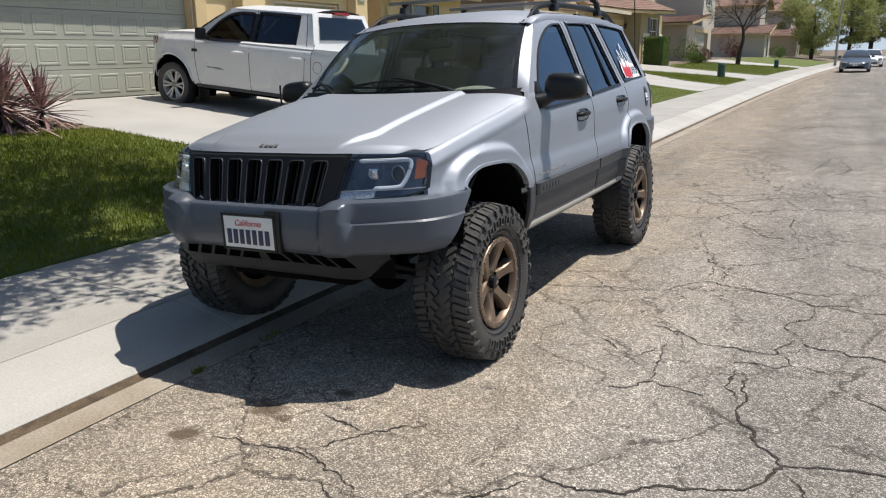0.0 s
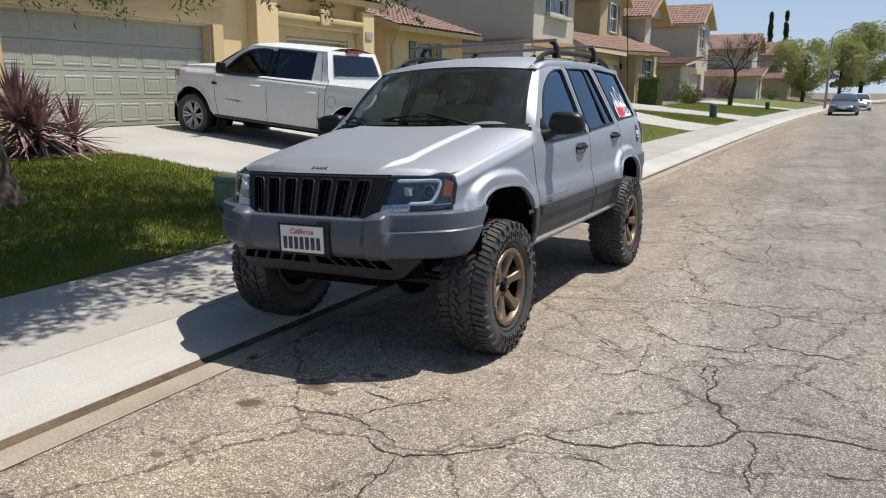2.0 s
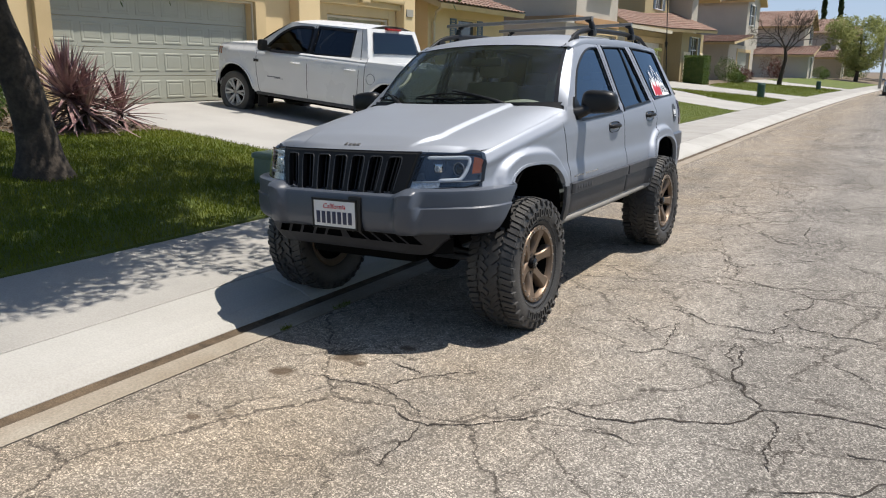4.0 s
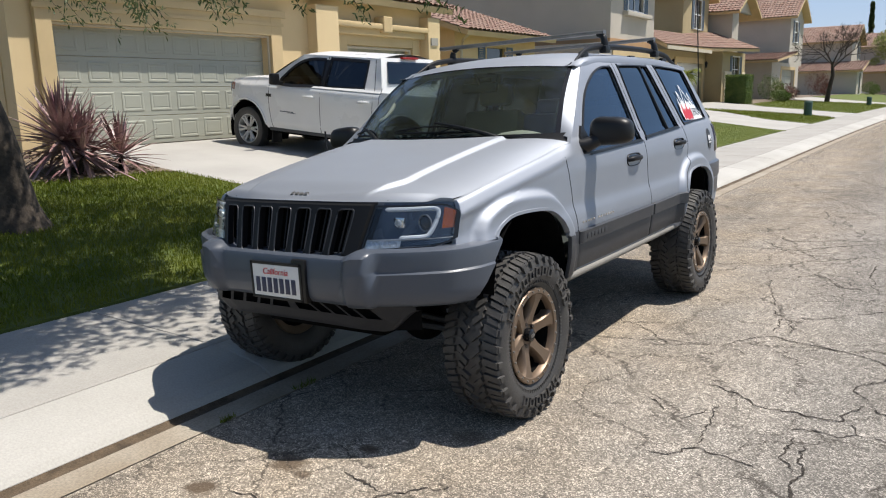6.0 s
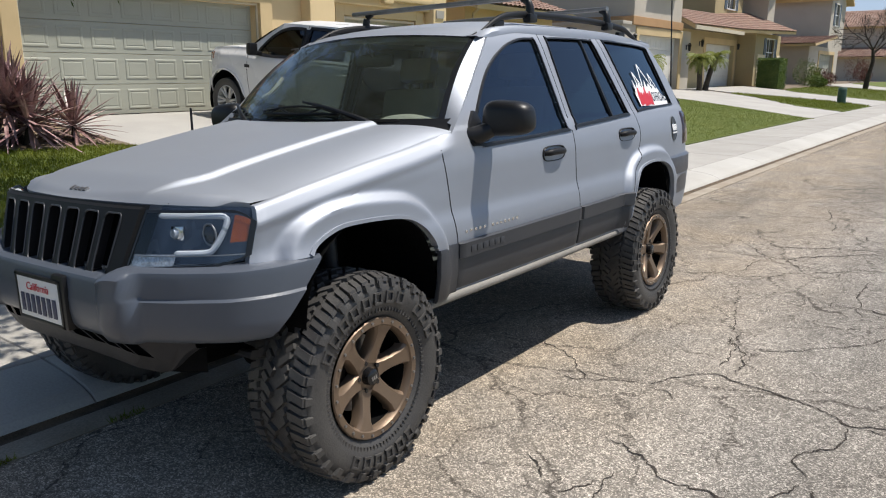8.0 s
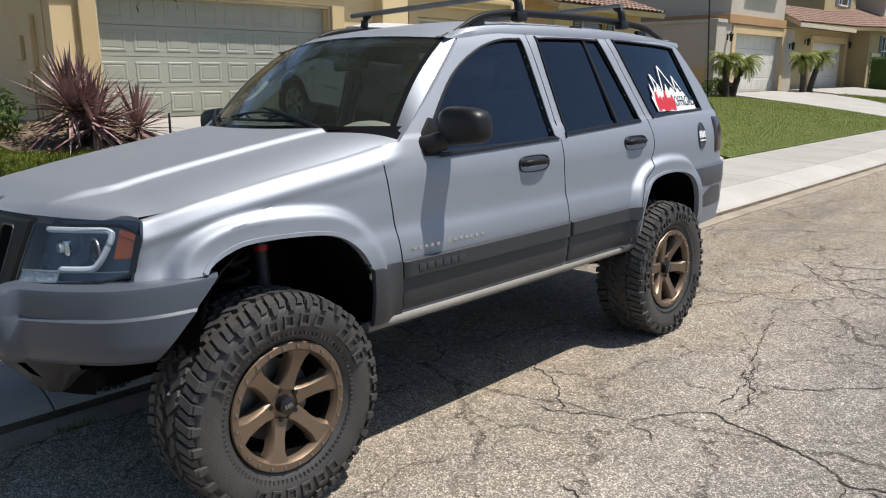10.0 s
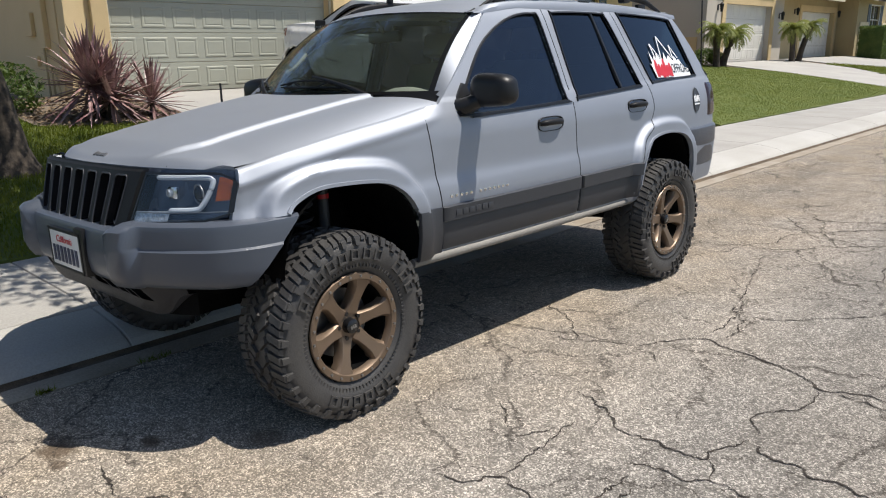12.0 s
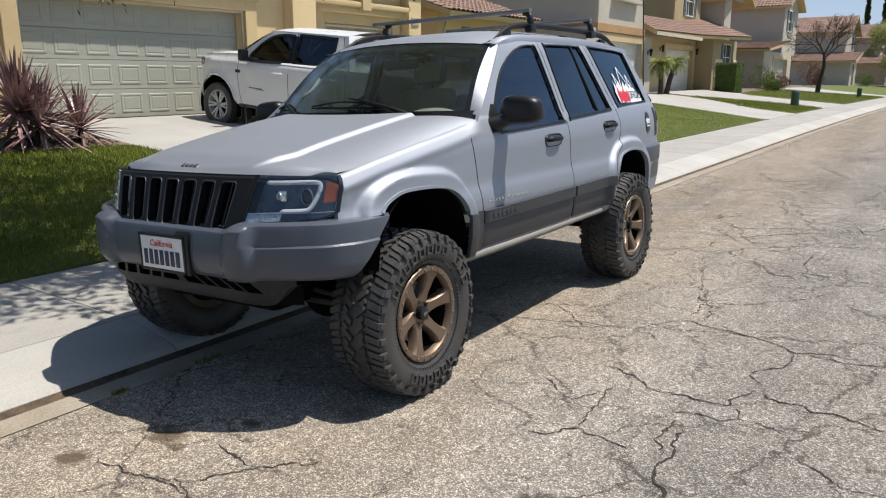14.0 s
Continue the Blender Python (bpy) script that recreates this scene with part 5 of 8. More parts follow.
# wipers at rest on the foot of the glass
for pivot, mid, ends in ((0.60, (0.14, 0.0), ((0.075, -0.44), (0.065, 0.36))), (-0.58, (0.12, -0.90), ((0.055, -0.99), (0.05, -0.66)))):
    bm = bmesh.new()
    p0 = Vector(screen(-0.05, pivot, 0.016))
    p1 = Vector(screen(mid[0], mid[1], 0.040))
    tube(bm, smooth_line([p0, p0.lerp(p1, 0.25) + Vector((0, -0.010, 0.014)), p0.lerp(p1, 0.7) + Vector((0, -0.008, 0.012)), p1], 10), [0.017, 0.016, 0.014, 0.012, 0.011, 0.010, 0.009, 0.008, 0.007, 0.006], 8)
    rod(bm, p0 + Vector((0, 0, -0.03)), p0 + Vector((0, 0, 0.016)), 0.019, 0.013)
    arm = part("wiper", bm, M["black"], wagon, "black wiper at rest")
    bm = bmesh.new()
    (a0, b0), (a1, b1) = ends
    tube(bm, [screen(a0 + (a1 - a0) * k, b0 + (b1 - b0) * k, 0.010) for k in np.linspace(0, 1, 12)], [0.004] + [0.007] * 10 + [0.004], 6)
    line = [screen(a0 + (a1 - a0) * k + (mid[0] - (a0 + a1) / 2) * math.sin(math.pi * k) * 0.8, b0 + (b1 - b0) * k, 0.022) for k in np.linspace(0.02, 0.98, 14)]
    tube(bm, line, 0.0055, 6)
    for k in (3, 10):
        tube(bm, [line[k], screen(a0, b0 + (b1 - b0) * (k - 1.8) / 13, 0.012)], 0.005, 6)
        tube(bm, [line[k], screen(a0, b0 + (b1 - b0) * (k + 1.8) / 13, 0.012)], 0.005, 6)
    part("wiper_blade", bm, M["black"], arm)
# inner trim of the windscreen pillars
for s in (1, -1):
    bm = bmesh.new()
    tube(bm, [(s * 0.715, 1.51, 1.22), (s * 0.685, 1.72, 1.42), (s * 0.645, 1.94, 1.60)], 0.03, 8)
    part("pillar_trim", bm, M["clad"], wagon)
    bm = bmesh.new()
    tube(bm, smooth_line([(s * 0.668, 1.70, 1.40), (s * 0.640, 1.725, 1.415), (s * 0.628, 1.785, 1.465), (s * 0.640, 1.835, 1.505)], 10), 0.013, 8)
    part("grab_handle", bm, M["dash"], wagon, "pale grab handle")

# badges as plain bars on the side, decals on the glass
for i in range(13):
    if i != 5:
        u, w = 1.455 + i * 0.034, 0.812
        part("side_badge", boxes(((side(u, w) - 0.002, u, w - 0.007), (side(u, w) + 0.0025, u + 0.018, w + 0.007)), bevel=0.001), M["chrome"], wagon)
for i in range(6):
    u, w = 1.47 + i * 0.046, 0.735
    part("moulding_badge", boxes(((side(u, w) + 0.018, u, w - 0.014), (side(u, w) + 0.027, u + 0.036, w + 0.014)), bevel=0.002), M["clad_dark"], wagon)


def flat_on_side(name, poly, off, material, label, parent=None):
    """A thin film on the body's side from an outline of (u, w)."""
    bm = bmesh.new()
    f = bm.faces.new([bm.verts.new((side(u, w) + off, u, w)) for u, w in poly])
    bmesh.ops.triangulate(bm, faces=[f])
    return part(name, bm, material, parent or wagon, label, smooth=False)


# white mountain range with a red word and a dark word
peaks_low = [(3.545, 1.300), (3.515, 1.385), (3.535, 1.375), (3.535, 1.455), (3.565, 1.40), (3.585, 1.43), (3.60, 1.40), (3.625, 1.445), (3.66, 1.405), (3.68, 1.42), (3.70, 1.395), (3.735, 1.45),
         (3.755, 1.405), (3.79, 1.43), (3.82, 1.41), (3.84, 1.395), (3.875, 1.425), (3.90, 1.395), (3.93, 1.405), (3.985, 1.355), (4.045, 1.345), (4.055, 1.292)]
GROW = lambda q: (3.555 + (q[0] - 3.515) * 1.03, 1.272 + (q[1] - 1.292) * 1.10)
peaks = [GROW(q) for q in peaks_low]
deco = flat_on_side("window_decal", peaks, 0.0005, M["vinyl"], "white mountain decal on the rear side glass")
for line in ([(3.60, 1.41), (3.575, 1.50), (3.665, 1.415)], [(3.68, 1.42), (3.70, 1.545), (3.835, 1.415)], [(3.85, 1.41), (3.845, 1.49), (3.92, 1.41)]):
    (a, b), (c, d), (e, f) = [GROW(q) for q in line]
    for (p, q), (r, s) in (((a, b), (c, d)), ((c, d), (e, f))):
        flat_on_side("decal_ridge", [(p - 0.007, q), (p + 0.007, q), (r + 0.006, s), (r - 0.006, s)], 0.0008, M["vinyl"], "", deco)
for i, (h, dz) in enumerate(((0.115, 0), (0.075, 0.008), (0.085, -0.004), (0.12, 0.0), (0.07, 0.006), (0.09, 0.0))):
    u = 3.598 + i * 0.038
    flat_on_side("decal_bar", [(u, 1.286 + dz), (u + 0.038, 1.282 + dz), (u + 0.042, 1.29 + dz + h * 0.5), (u + 0.032, 1.29 + dz + h * 0.95), (u + 0.010, 1.295 + dz + h * 0.85), (u - 0.004, 1.29 + dz + h * 0.5)], 0.0012, M["redpaint"], "red brush strokes", deco)
txt = bpy.data.curves.new("decal_word", "FONT")
txt.body, txt.size, txt.extrude = "OFFROAD", 0.098, 0.0002
txt.materials.append(M["gloss"])
ob = new("decal_word", txt)
ob.parent = deco
a = Vector((side(3.832, 1.31) + 0.002, 3.832, 1.306))
bx = (Vector((side(4.02, 1.325), 4.02, 1.325)) - Vector((side(3.765, 1.325), 3.765, 1.325))).normalized()
bz = (Vector((side(3.765, 1.40), 3.765, 1.40)) - Vector((side(3.765, 1.325), 3.765, 1.325))).normalized()
rot = Matrix((bx, bz, bx.cross(bz))).transposed().to_4x4()
ob.matrix_basis = Matrix.Translation(a) @ rot @ Matrix.Diagonal((0.60, 0.95, 1, 1))
tagged(ob, "black brush lettering")
# oval sticker
oval = [(4.075 + 0.056 * math.cos(k * math.pi / 16), 1.112 + 0.084 * math.sin(k * math.pi / 16)) for k in range(32)]
st = flat_on_side("oval_sticker", oval, 0.0065, M["clad_dark"], "dark oval sticker with pale bars")
for i in range(4):
    u = 4.027 + i * 0.025
    flat_on_side("sticker_bar", [(u, 1.10), (u + 0.02, 1.10), (u + 0.02, 1.14), (u, 1.14)], 0.0075, M["vinyl"], "", st)
flat_on_side("sticker_bar", [(4.03, 1.078), (4.125, 1.078), (4.12, 1.088), (4.035, 1.088)], 0.0075, M["vinyl"], "", st)

# wheel wells, floor, frame, axles
for c, arch in ((0.88, 0), (3.56, 1)):
    for s in (1, -1):
        vs, fs = [], []
        for k in range(21):
            a = math.pi * k / 20
            for x in (0.885, 0.40):
                vs.append((s * x, c - 0.40 * math.cos(a) * (0.93 if k < 10 else 0.95), 0.55 + 0.425 * math.sin(a) ** 0.8))
        fs = [(2 * k, 2 * k + 1, 2 * k + 3, 2 * k + 2) for k in range(20)]
        n0 = len(vs)
        fs.append(tuple(2 * k + 1 for k in range(21)))
        link_mesh("wheel_well", vs, fs, M["under"], wagon, "black wheel well")
bm = boxes(((-0.80, 1.28, 0.52), (0.80, 3.15, 0.56)), ((-0.40, 0.22, 0.50), (0.40, 1.3, 0.56)), ((-0.42, 3.1, 0.60), (0.42, 4.5, 0.64)), ((-0.62, 3.98, 0.50), (0.62, 4.55, 0.66)))
part("floor_pan", bm, M["under"], wagon, "dark underbody")
for s in (1, -1):
    bm = boxes(((s * 0.42 - 0.04, 0.25, 0.50), (s * 0.42 + 0.04, 4.4, 0.60)), bevel=0.008)
    part("frame_rail", bm, M["under"], wagon)
    bm = bmesh.new()
    tube(bm, [(s * 0.52, 0.92, 0.36), (s * 0.50, 1.6, 0.47), (s * 0.48, 1.75, 0.50)], 0.026, 8)
    part("control_arm", bm, M["under"], wagon, "black control arm")
    bm = bmesh.new()
    tube(bm, [(s * 0.52, 3.45, 0.36), (s * 0.50, 2.8, 0.47), (s * 0.48, 2.65, 0.50)], 0.026, 8)
    part("control_arm", bm, M["under"], wagon, "black control arm")
    bm = bmesh.new()
    tube(bm, [(s * 0.50 + 0.055 * math.cos(k * 0.55), 0.88 + 0.055 * math.sin(k * 0.55), 0.44 + 0.0055 * k) for k in range(84)], 0.008, 6)
    part("coil_spring", bm, M["clad_dark"], wagon, "dark coil spring")
    bm = bmesh.new()
    rod(bm, (s * 0.60, 0.97, 0.38), (s * 0.56, 0.97, 0.66), 0.022)
    rod(bm, (s * 0.56, 0.97, 0.66), (s * 0.55, 0.97, 0.95), 0.028)
    shock = part("shock_absorber", bm, M["clad_dark"], wagon, "gas shock with a red collar")
    bm = bmesh.new()
    rod(bm, (s * 0.557, 0.97, 0.845), (s * 0.556, 0.97, 0.865), 0.030)
    part("collar", bm, M["redpaint"], shock, "red collar")
bm = bmesh.new()
rod(bm, (-0.72, 0.88, 0.345), (0.72, 0.88, 0.345), 0.042)
bmesh.ops.create_uvsphere(bm, u_segments=16, v_segments=10, radius=0.125, matrix=Matrix.Translation((0.22, 0.88, 0.35)))
part("front_axle", bm, M["under"], wagon)
bm = bmesh.new()
rod(bm, (-0.74, 3.56, 0.345), (0.74, 3.56, 0.345), 0.045)
bmesh.ops.create_uvsphere(bm, u_segments=16, v_segments=10, radius=0.14, matrix=Matrix.Translation((0.0, 3.56, 0.35)))
part("rear_axle", bm, M["under"], wagon)
bm = bmesh.new()
tube(bm, [(-0.62, 0.70, 0.355), (-0.2, 0.66, 0.385), (0.60, 0.69, 0.37)], 0.018, 8)
tube(bm, [(-0.40, 0.62, 0.52), (0.60, 0.74, 0.38)], 0.016, 8)
part("steering_link", bm, M["clad_dark"], wagon, "steering drag link")
part("skid_plate", boxes(((-0.50, 0.42, 0.37), (0.30, 1.22, 0.52)), bevel=0.03), M["under"], wagon, "black engine skid plate")
part("tow_hook", boxes(((0.40, 0.32, 0.50), (0.45, 0.42, 0.56)), bevel=0.012), M["under"], wagon)

# cabin
vs, fs = sheet(lambda a, b: (b * 0.70, 1.36 + 0.42 * a + 0.12 * b * b, 1.238 + 0.02 * math.sin(a * 3.1) - 0.10 * a ** 3), 10, 20)
link_mesh("dashboard", vs, fs, M["dash"], wagon, "grey dashboard top")
part("dash_front", boxes(((-0.70, 1.76, 0.85), (0.70, 1.84, 1.13)), bevel=0.02), M["dash"], wagon)
vs, fs = sheet(lambda a, b: (0.40 + b * 0.23, 1.56 + 0.24 * a, 1.235 + 0.075 * (1 - b * b) ** 0.7 * math.sin(a * 3.14) ** 0.7), 8, 14)
link_mesh("cluster_hood", vs, fs, M["dash"], wagon, "grey instrument hood")
bm = bmesh.new()
ring = [(0.38 + 0.19 * math.cos(k * math.pi / 16), 1.93 - 0.07 * math.sin(k * math.pi / 16), 1.10 + 0.175 * math.sin(k * math.pi / 16)) for k in range(33)]
tube(bm, ring, 0.016, 8)
for k in (0, 16, 24):
    rod(bm, ring[k], (0.38, 1.91, 1.10), 0.013)
rod(bm, (0.38, 1.93, 1.10), (0.38, 1.80, 1.05), 0.04)
part("steering_wheel", bm, M["dash"], wagon, "dark steering wheel")


def car_seat(x, y):
    bm = bmesh.new()
    box(bm, (x - 0.25, y - 0.28, 0.80), (x + 0.25, y + 0.22, 0.95), 0.05)
    m = Matrix.Translation((x, y + 0.24, 0.92)) @ Matrix.Rotation(-0.25, 4, "X")
    box(bm, (-0.24, -0.06, 0), (0.24, 0.06, 0.52), 0.05, m)
    box(bm, (-0.13, -0.05, 0.56), (0.13, 0.045, 0.72), 0.04, m)
    rod(bm, m @ Vector((-0.06, 0, 0.5)), m @ Vector((-0.06, 0, 0.6)), 0.008)
    rod(bm, m @ Vector((0.06, 0, 0.5)), m @ Vector((0.06, 0, 0.6)), 0.008)
    return part("seat", bm, M["seat"], wagon, "grey-brown cloth seat")


car_seat(0.38, 2.38)
car_seat(-0.38, 2.38)
part("rear_bench", boxes(((-0.62, 3.05, 0.80), (0.62, 3.50, 0.95)), ((-0.62, 3.48, 0.92), (0.62, 3.62, 1.38)), ((-0.45, 3.55, 1.38), (-0.2, 3.63, 1.50)), ((0.2, 3.55, 1.38), (0.45, 3.63, 1.50)), bevel=0.04), M["seat"], wagon, "grey-brown cloth bench")
part("cabin_floor", boxes(((-0.78, 1.40, 0.58), (0.78, 4.45, 0.62))), M["dash"], wagon)
for s in (1, -1):
    link_mesh("door_card", [(s * (side(u, w) - 0.035), u, w) for u in np.linspace(1.5, 4.4, 20) for w in (0.6 if u < 3.0 else 1.02, 0.9 if u < 3.0 else 1.05, 1.1, 1.19)],
              [(i * 4 + k, (i + 1) * 4 + k, (i + 1) * 4 + k + 1, i * 4 + k + 1) for i in range(19) for k in range(3)], M["dash"], wagon)
link_mesh("headliner", *sheet(lambda a, b: tuple(Vector(roof(0.02 + 0.96 * a, b * 0.94)) - Vector((0, 0, 0.035))), 20, 15), M["liner"], wagon)
bm = bmesh.new()
box(bm, (-0.13, 1.90, 1.545), (0.13, 1.935, 1.61), 0.02)
rod(bm, (0, 1.91, 1.60), (0, 1.86, 1.66), 0.012)
part("rear_view_mirror", bm, M["black"], wagon)
# rear glass of the tailgate, seen through the cabin
link_mesh("rear_glass", *sheet(lambda a, b: tuple(Vector(tail((1.32 + 0.30 * a - 0.60) / 1.09, b * 0.88)) + Vector((0, 0.004, 0.004))), 8, 14), M["screen"], wagon, "dark rear glass")


# ---- wheels ----
def wheel_parts(parent):
    """A mud tyre on a six-spoke bronze rim; its outer face looks along +x."""
    R, W = 0.405, 0.150
    tyre_p = [(0.095, 0.222), (0.112, 0.232), (0.124, 0.245), (0.142, 0.285), (0.149, 0.32), (0.146, 0.352), (0.136, 0.372), (0.118, 0.386), (0.07, 0.389), (0.0, 0.390)]
    prof = tyre_p + [(-x, r) for x, r in tyre_p[::-1][1:]]
    tyre = link_mesh("tyre", *lathe(prof, 72), M["rubber"], parent, "black mud-terrain tyre with deep blocks")
    # tread: shoulder lugs folded over the sidewall, two zigzag rows between
    vs, fs = [], []

    def lug(corners, r0, r1, taper=0.82, side_drop=None):
        """A block over four (x, angle) corners, from radius r0 to r1."""
        cx = sum(c[0] for c in corners) / 4
        ca = sum(c[1] for c in corners) / 4
        k = len(vs)
        for x, a in corners:
            vs.append((x, r0 * math.cos(a), r0 * math.sin(a)))
        for x, a in corners:
            x2, a2 = cx + (x - cx) * taper, ca + (a - ca) * taper
            rr = r1 - (0.010 if abs(x2) > 0.118 else 0.0)
            vs.append((x2, rr * math.cos(a2), rr * math.sin(a2)))
        fs.extend([(k, k + 1, k + 2, k + 3), (k + 4, k + 5, k + 6, k + 7)] + [(k + i, k + (i + 1) % 4, k + 4 + (i + 1) % 4, k + 4 + i) for i in range(4)])

    N = 33
    p = 2 * math.pi / N
    for i in range(N):
        a = i * p
        for s in (1, -1):
            o = a + (p / 2 if s < 0 else 0)
            long = i % 2 == 0
            e = 0.142 if long else 0.148
            lug([(s * 0.070, o - 0.62 * p), (s * e, o - 0.34 * p), (s * e, o + 0.12 * p), (s * 0.070, o - 0.20 * p)], 0.376, R, 0.88)
            lug([(s * 0.078, o - 0.06 * p), (s * 0.143, o + 0.20 * p), (s * 0.143, o + 0.56 * p), (s * 0.078, o + 0.28 * p)], 0.376, R - 0.003, 0.84)
            # biting blocks on the sidewall
            k = len(vs)
            for (x, r), da in (((0.134, 0.386), -0.32 * p), ((0.134, 0.386), 0.08 * p), ((0.147, 0.352), 0.06 * p if long else 0.02 * p), ((0.147, 0.352), -0.28 * p)):
                vs.append((s * (x - 0.008), r * math.cos(o + da), r * math.sin(o + da)))
            for (x, r), da in (((0.150, 0.387), -0.30 * p), ((0.150, 0.387), 0.06 * p), ((0.156, 0.357), 0.04 * p), ((0.156, 0.357), -0.26 * p)):
                vs.append((s * x, r * math.cos(o + da), r * math.sin(o + da)))
            fs.extend([(k + 4, k + 5, k + 6, k + 7)] + [(k + q, k + (q + 1) % 4, k + 4 + (q + 1) % 4, k + 4 + q) for q in range(4)])
            lug([(s * 0.004, o + 0.26 * p), (s * 0.056, o - 0.30 * p), (s * 0.064, o + 0.04 * p), (s * 0.014, o + 0.62 * p)], 0.382, R, 0.88)
            lug([(s * 0.026, o + 0.66 * p), (s * 0.054, o + 0.30 * p), (s * 0.066, o + 0.56 * p), (s * 0.040, o + 0.94 * p)], 0.382, R - 0.001, 0.88)
    tread = link_mesh("tread", vs, fs, M["rubber"], tyre, smooth=False)
    # raised outlined bars on the sidewall in place of writing
    bm = bmesh.new()
    for lo, hi in (((-0.021, -0.023), (-0.013, 0.023)), ((0.013, -0.023), (0.021, 0.023)), ((-0.013, 0.015), (0.013, 0.023)), ((-0.013, -0.023), (0.013, -0.015))):
        box(bm, (-0.004, *lo), (0.0055, *hi))
    bar_me = bpy.data.meshes.new("sidewall_bar")
    bm.to_mesh(bar_me)
    bm.free()
    bar_me.materials.append(M["rubber"])
    for a0, count, step in ((-0.62, 8, 0.205), (-1.42, 3, 0.20), (2.42, 6, 0.205)):
        for i in range(count):
            o = new("sidewall_bar", bar_me)
            o.parent = tyre
            o.matrix_basis = Matrix.Rotation(a0 + i * step, 4, "X") @ Matrix.Translation((0.1500, 0, 0.318))
    bm = bmesh.new()
    for i in range(90):
        a = 2 * math.pi * i / 90
        m = Matrix.Rotation(a, 4, "X") @ Matrix.Translation((0.1365, 0, 0.272))
        box(bm, (-0.003, -0.003, -0.010), (0.003, 0.003, 0.010), 0, m)
    part("sidewall_rib", bm, M["rubber"], tyre)
    rim = link_mesh("rim", *lathe([(0.126, 0.237), (0.132, 0.233), (0.132, 0.209), (0.124, 0.204), (0.108, 0.199), (0.02, 0.190), (-0.10, 0.186), (-0.12, 0.225), (-0.11, 0.235)], 72), M["bronze"], parent, "matt bronze six-spoke rim")
    link_mesh("rim_barrel", *lathe([(0.100, 0.197), (0.015, 0.187), (-0.10, 0.184)], 48), M["under"], rim)
    for i in range(24):
        a = 2 * math.pi * (i + 0.5) / 24
        bm = bmesh.new()
        rod(bm, (0.128, 0.2215 * math.cos(a), 0.2215 * math.sin(a)), (0.1375, 0.2215 * math.cos(a), 0.2215 * math.sin(a)), 0.0066, 0.0055, 7)
        part("rim_bolt", bm, M["steel"], rim, "small steel bolt" if i == 0 else "")
    for i in range(6):
        a = 2 * math.pi * i / 6
        vs, fs = [], []
        st = [(0.052, 0.040, 0.090), (0.085, 0.031, 0.096), (0.125, 0.029, 0.106), (0.17, 0.034, 0.118), (0.207, 0.056, 0.126)]
        for r, hw, x in st:
            for q, (f, d) in enumerate(((-1.0, 0.05), (-1.0, 0.012), (-0.72, 0.0), (0.72, 0.0), (1.0, 0.012), (1.0, 0.05))):
                c, s = math.cos(a), math.sin(a)
                y, z = r, f * hw
                vs.append((x - d, y * c - z * s, y * s + z * c))
        for k in range(4):
            for q in range(5):
                fs.append((k * 6 + q, k * 6 + q + 1, (k + 1) * 6 + q + 1, (k + 1) * 6 + q))
        link_mesh("spoke", vs, fs, M["bronze"], rim)
    link_mesh("hub", *lathe([(0.082, 0.0), (0.084, 0.055), (0.080, 0.070), (0.05, 0.074)], 40), M["bronze"], rim)
    for i in range(5):
        a = 2 * math.pi * (i + 0.3) / 5
        bm = bmesh.new()
        rod(bm, (0.07, 0.057 * math.cos(a), 0.057 * math.sin(a)), (0.094, 0.057 * math.cos(a), 0.057 * math.sin(a)), 0.0115, 0.009, 6)
        part("lug_nut", bm, M["gloss"], rim, "black lug nut" if i == 0 else "")
    cap = link_mesh("centre_cap", *lathe([(0.118, 0.0), (0.117, 0.024), (0.112, 0.031), (0.08, 0.035)], 32), M["gloss"], rim, "gloss black centre cap")
    bm = bmesh.new()
    for i in range(3):
        box(bm, (0.1175, -0.016 + i * 0.011, -0.008), (0.119, -0.008 + i * 0.011, 0.007), 0)
    part("cap_mark", bm, M["steel"], cap)
    link_mesh("brake_disc", *lathe([(0.02, 0.06), (0.02, 0.150), (0.0, 0.150), (0.0, 0.06)], 40), M["steel"], parent, "steel brake disc")
    link_mesh("wheel_back", *lathe([(-0.06, 0.0), (-0.06, 0.185)], 32), M["under"], parent)


FRONT_STEER = 0.0
first = new("wheel")
first.parent = wagon
tagged(first, "bronze six-spoke wheel with a black mud tyre")
wheel_parts(first)
first.matrix_basis = pose(0.797, 0.812, 0.352, 0, 0, FRONT_STEER) @ Matrix.Rotation(0.2, 4, "X")
for x, yy, z, flip, spin, steer in ((0.832, 3.53, 0.350, 0, 0.9, 0), (-0.772, 0.812, 0.400, 1, 1.7, FRONT_STEER), (-0.832, 3.53, 0.432, 1, 2.6, 0)):
    copy_thing(first, pose(x, yy, z, 0, 0, steer + 180 * flip) @ Matrix.Rotation(spin, 4, "X"))


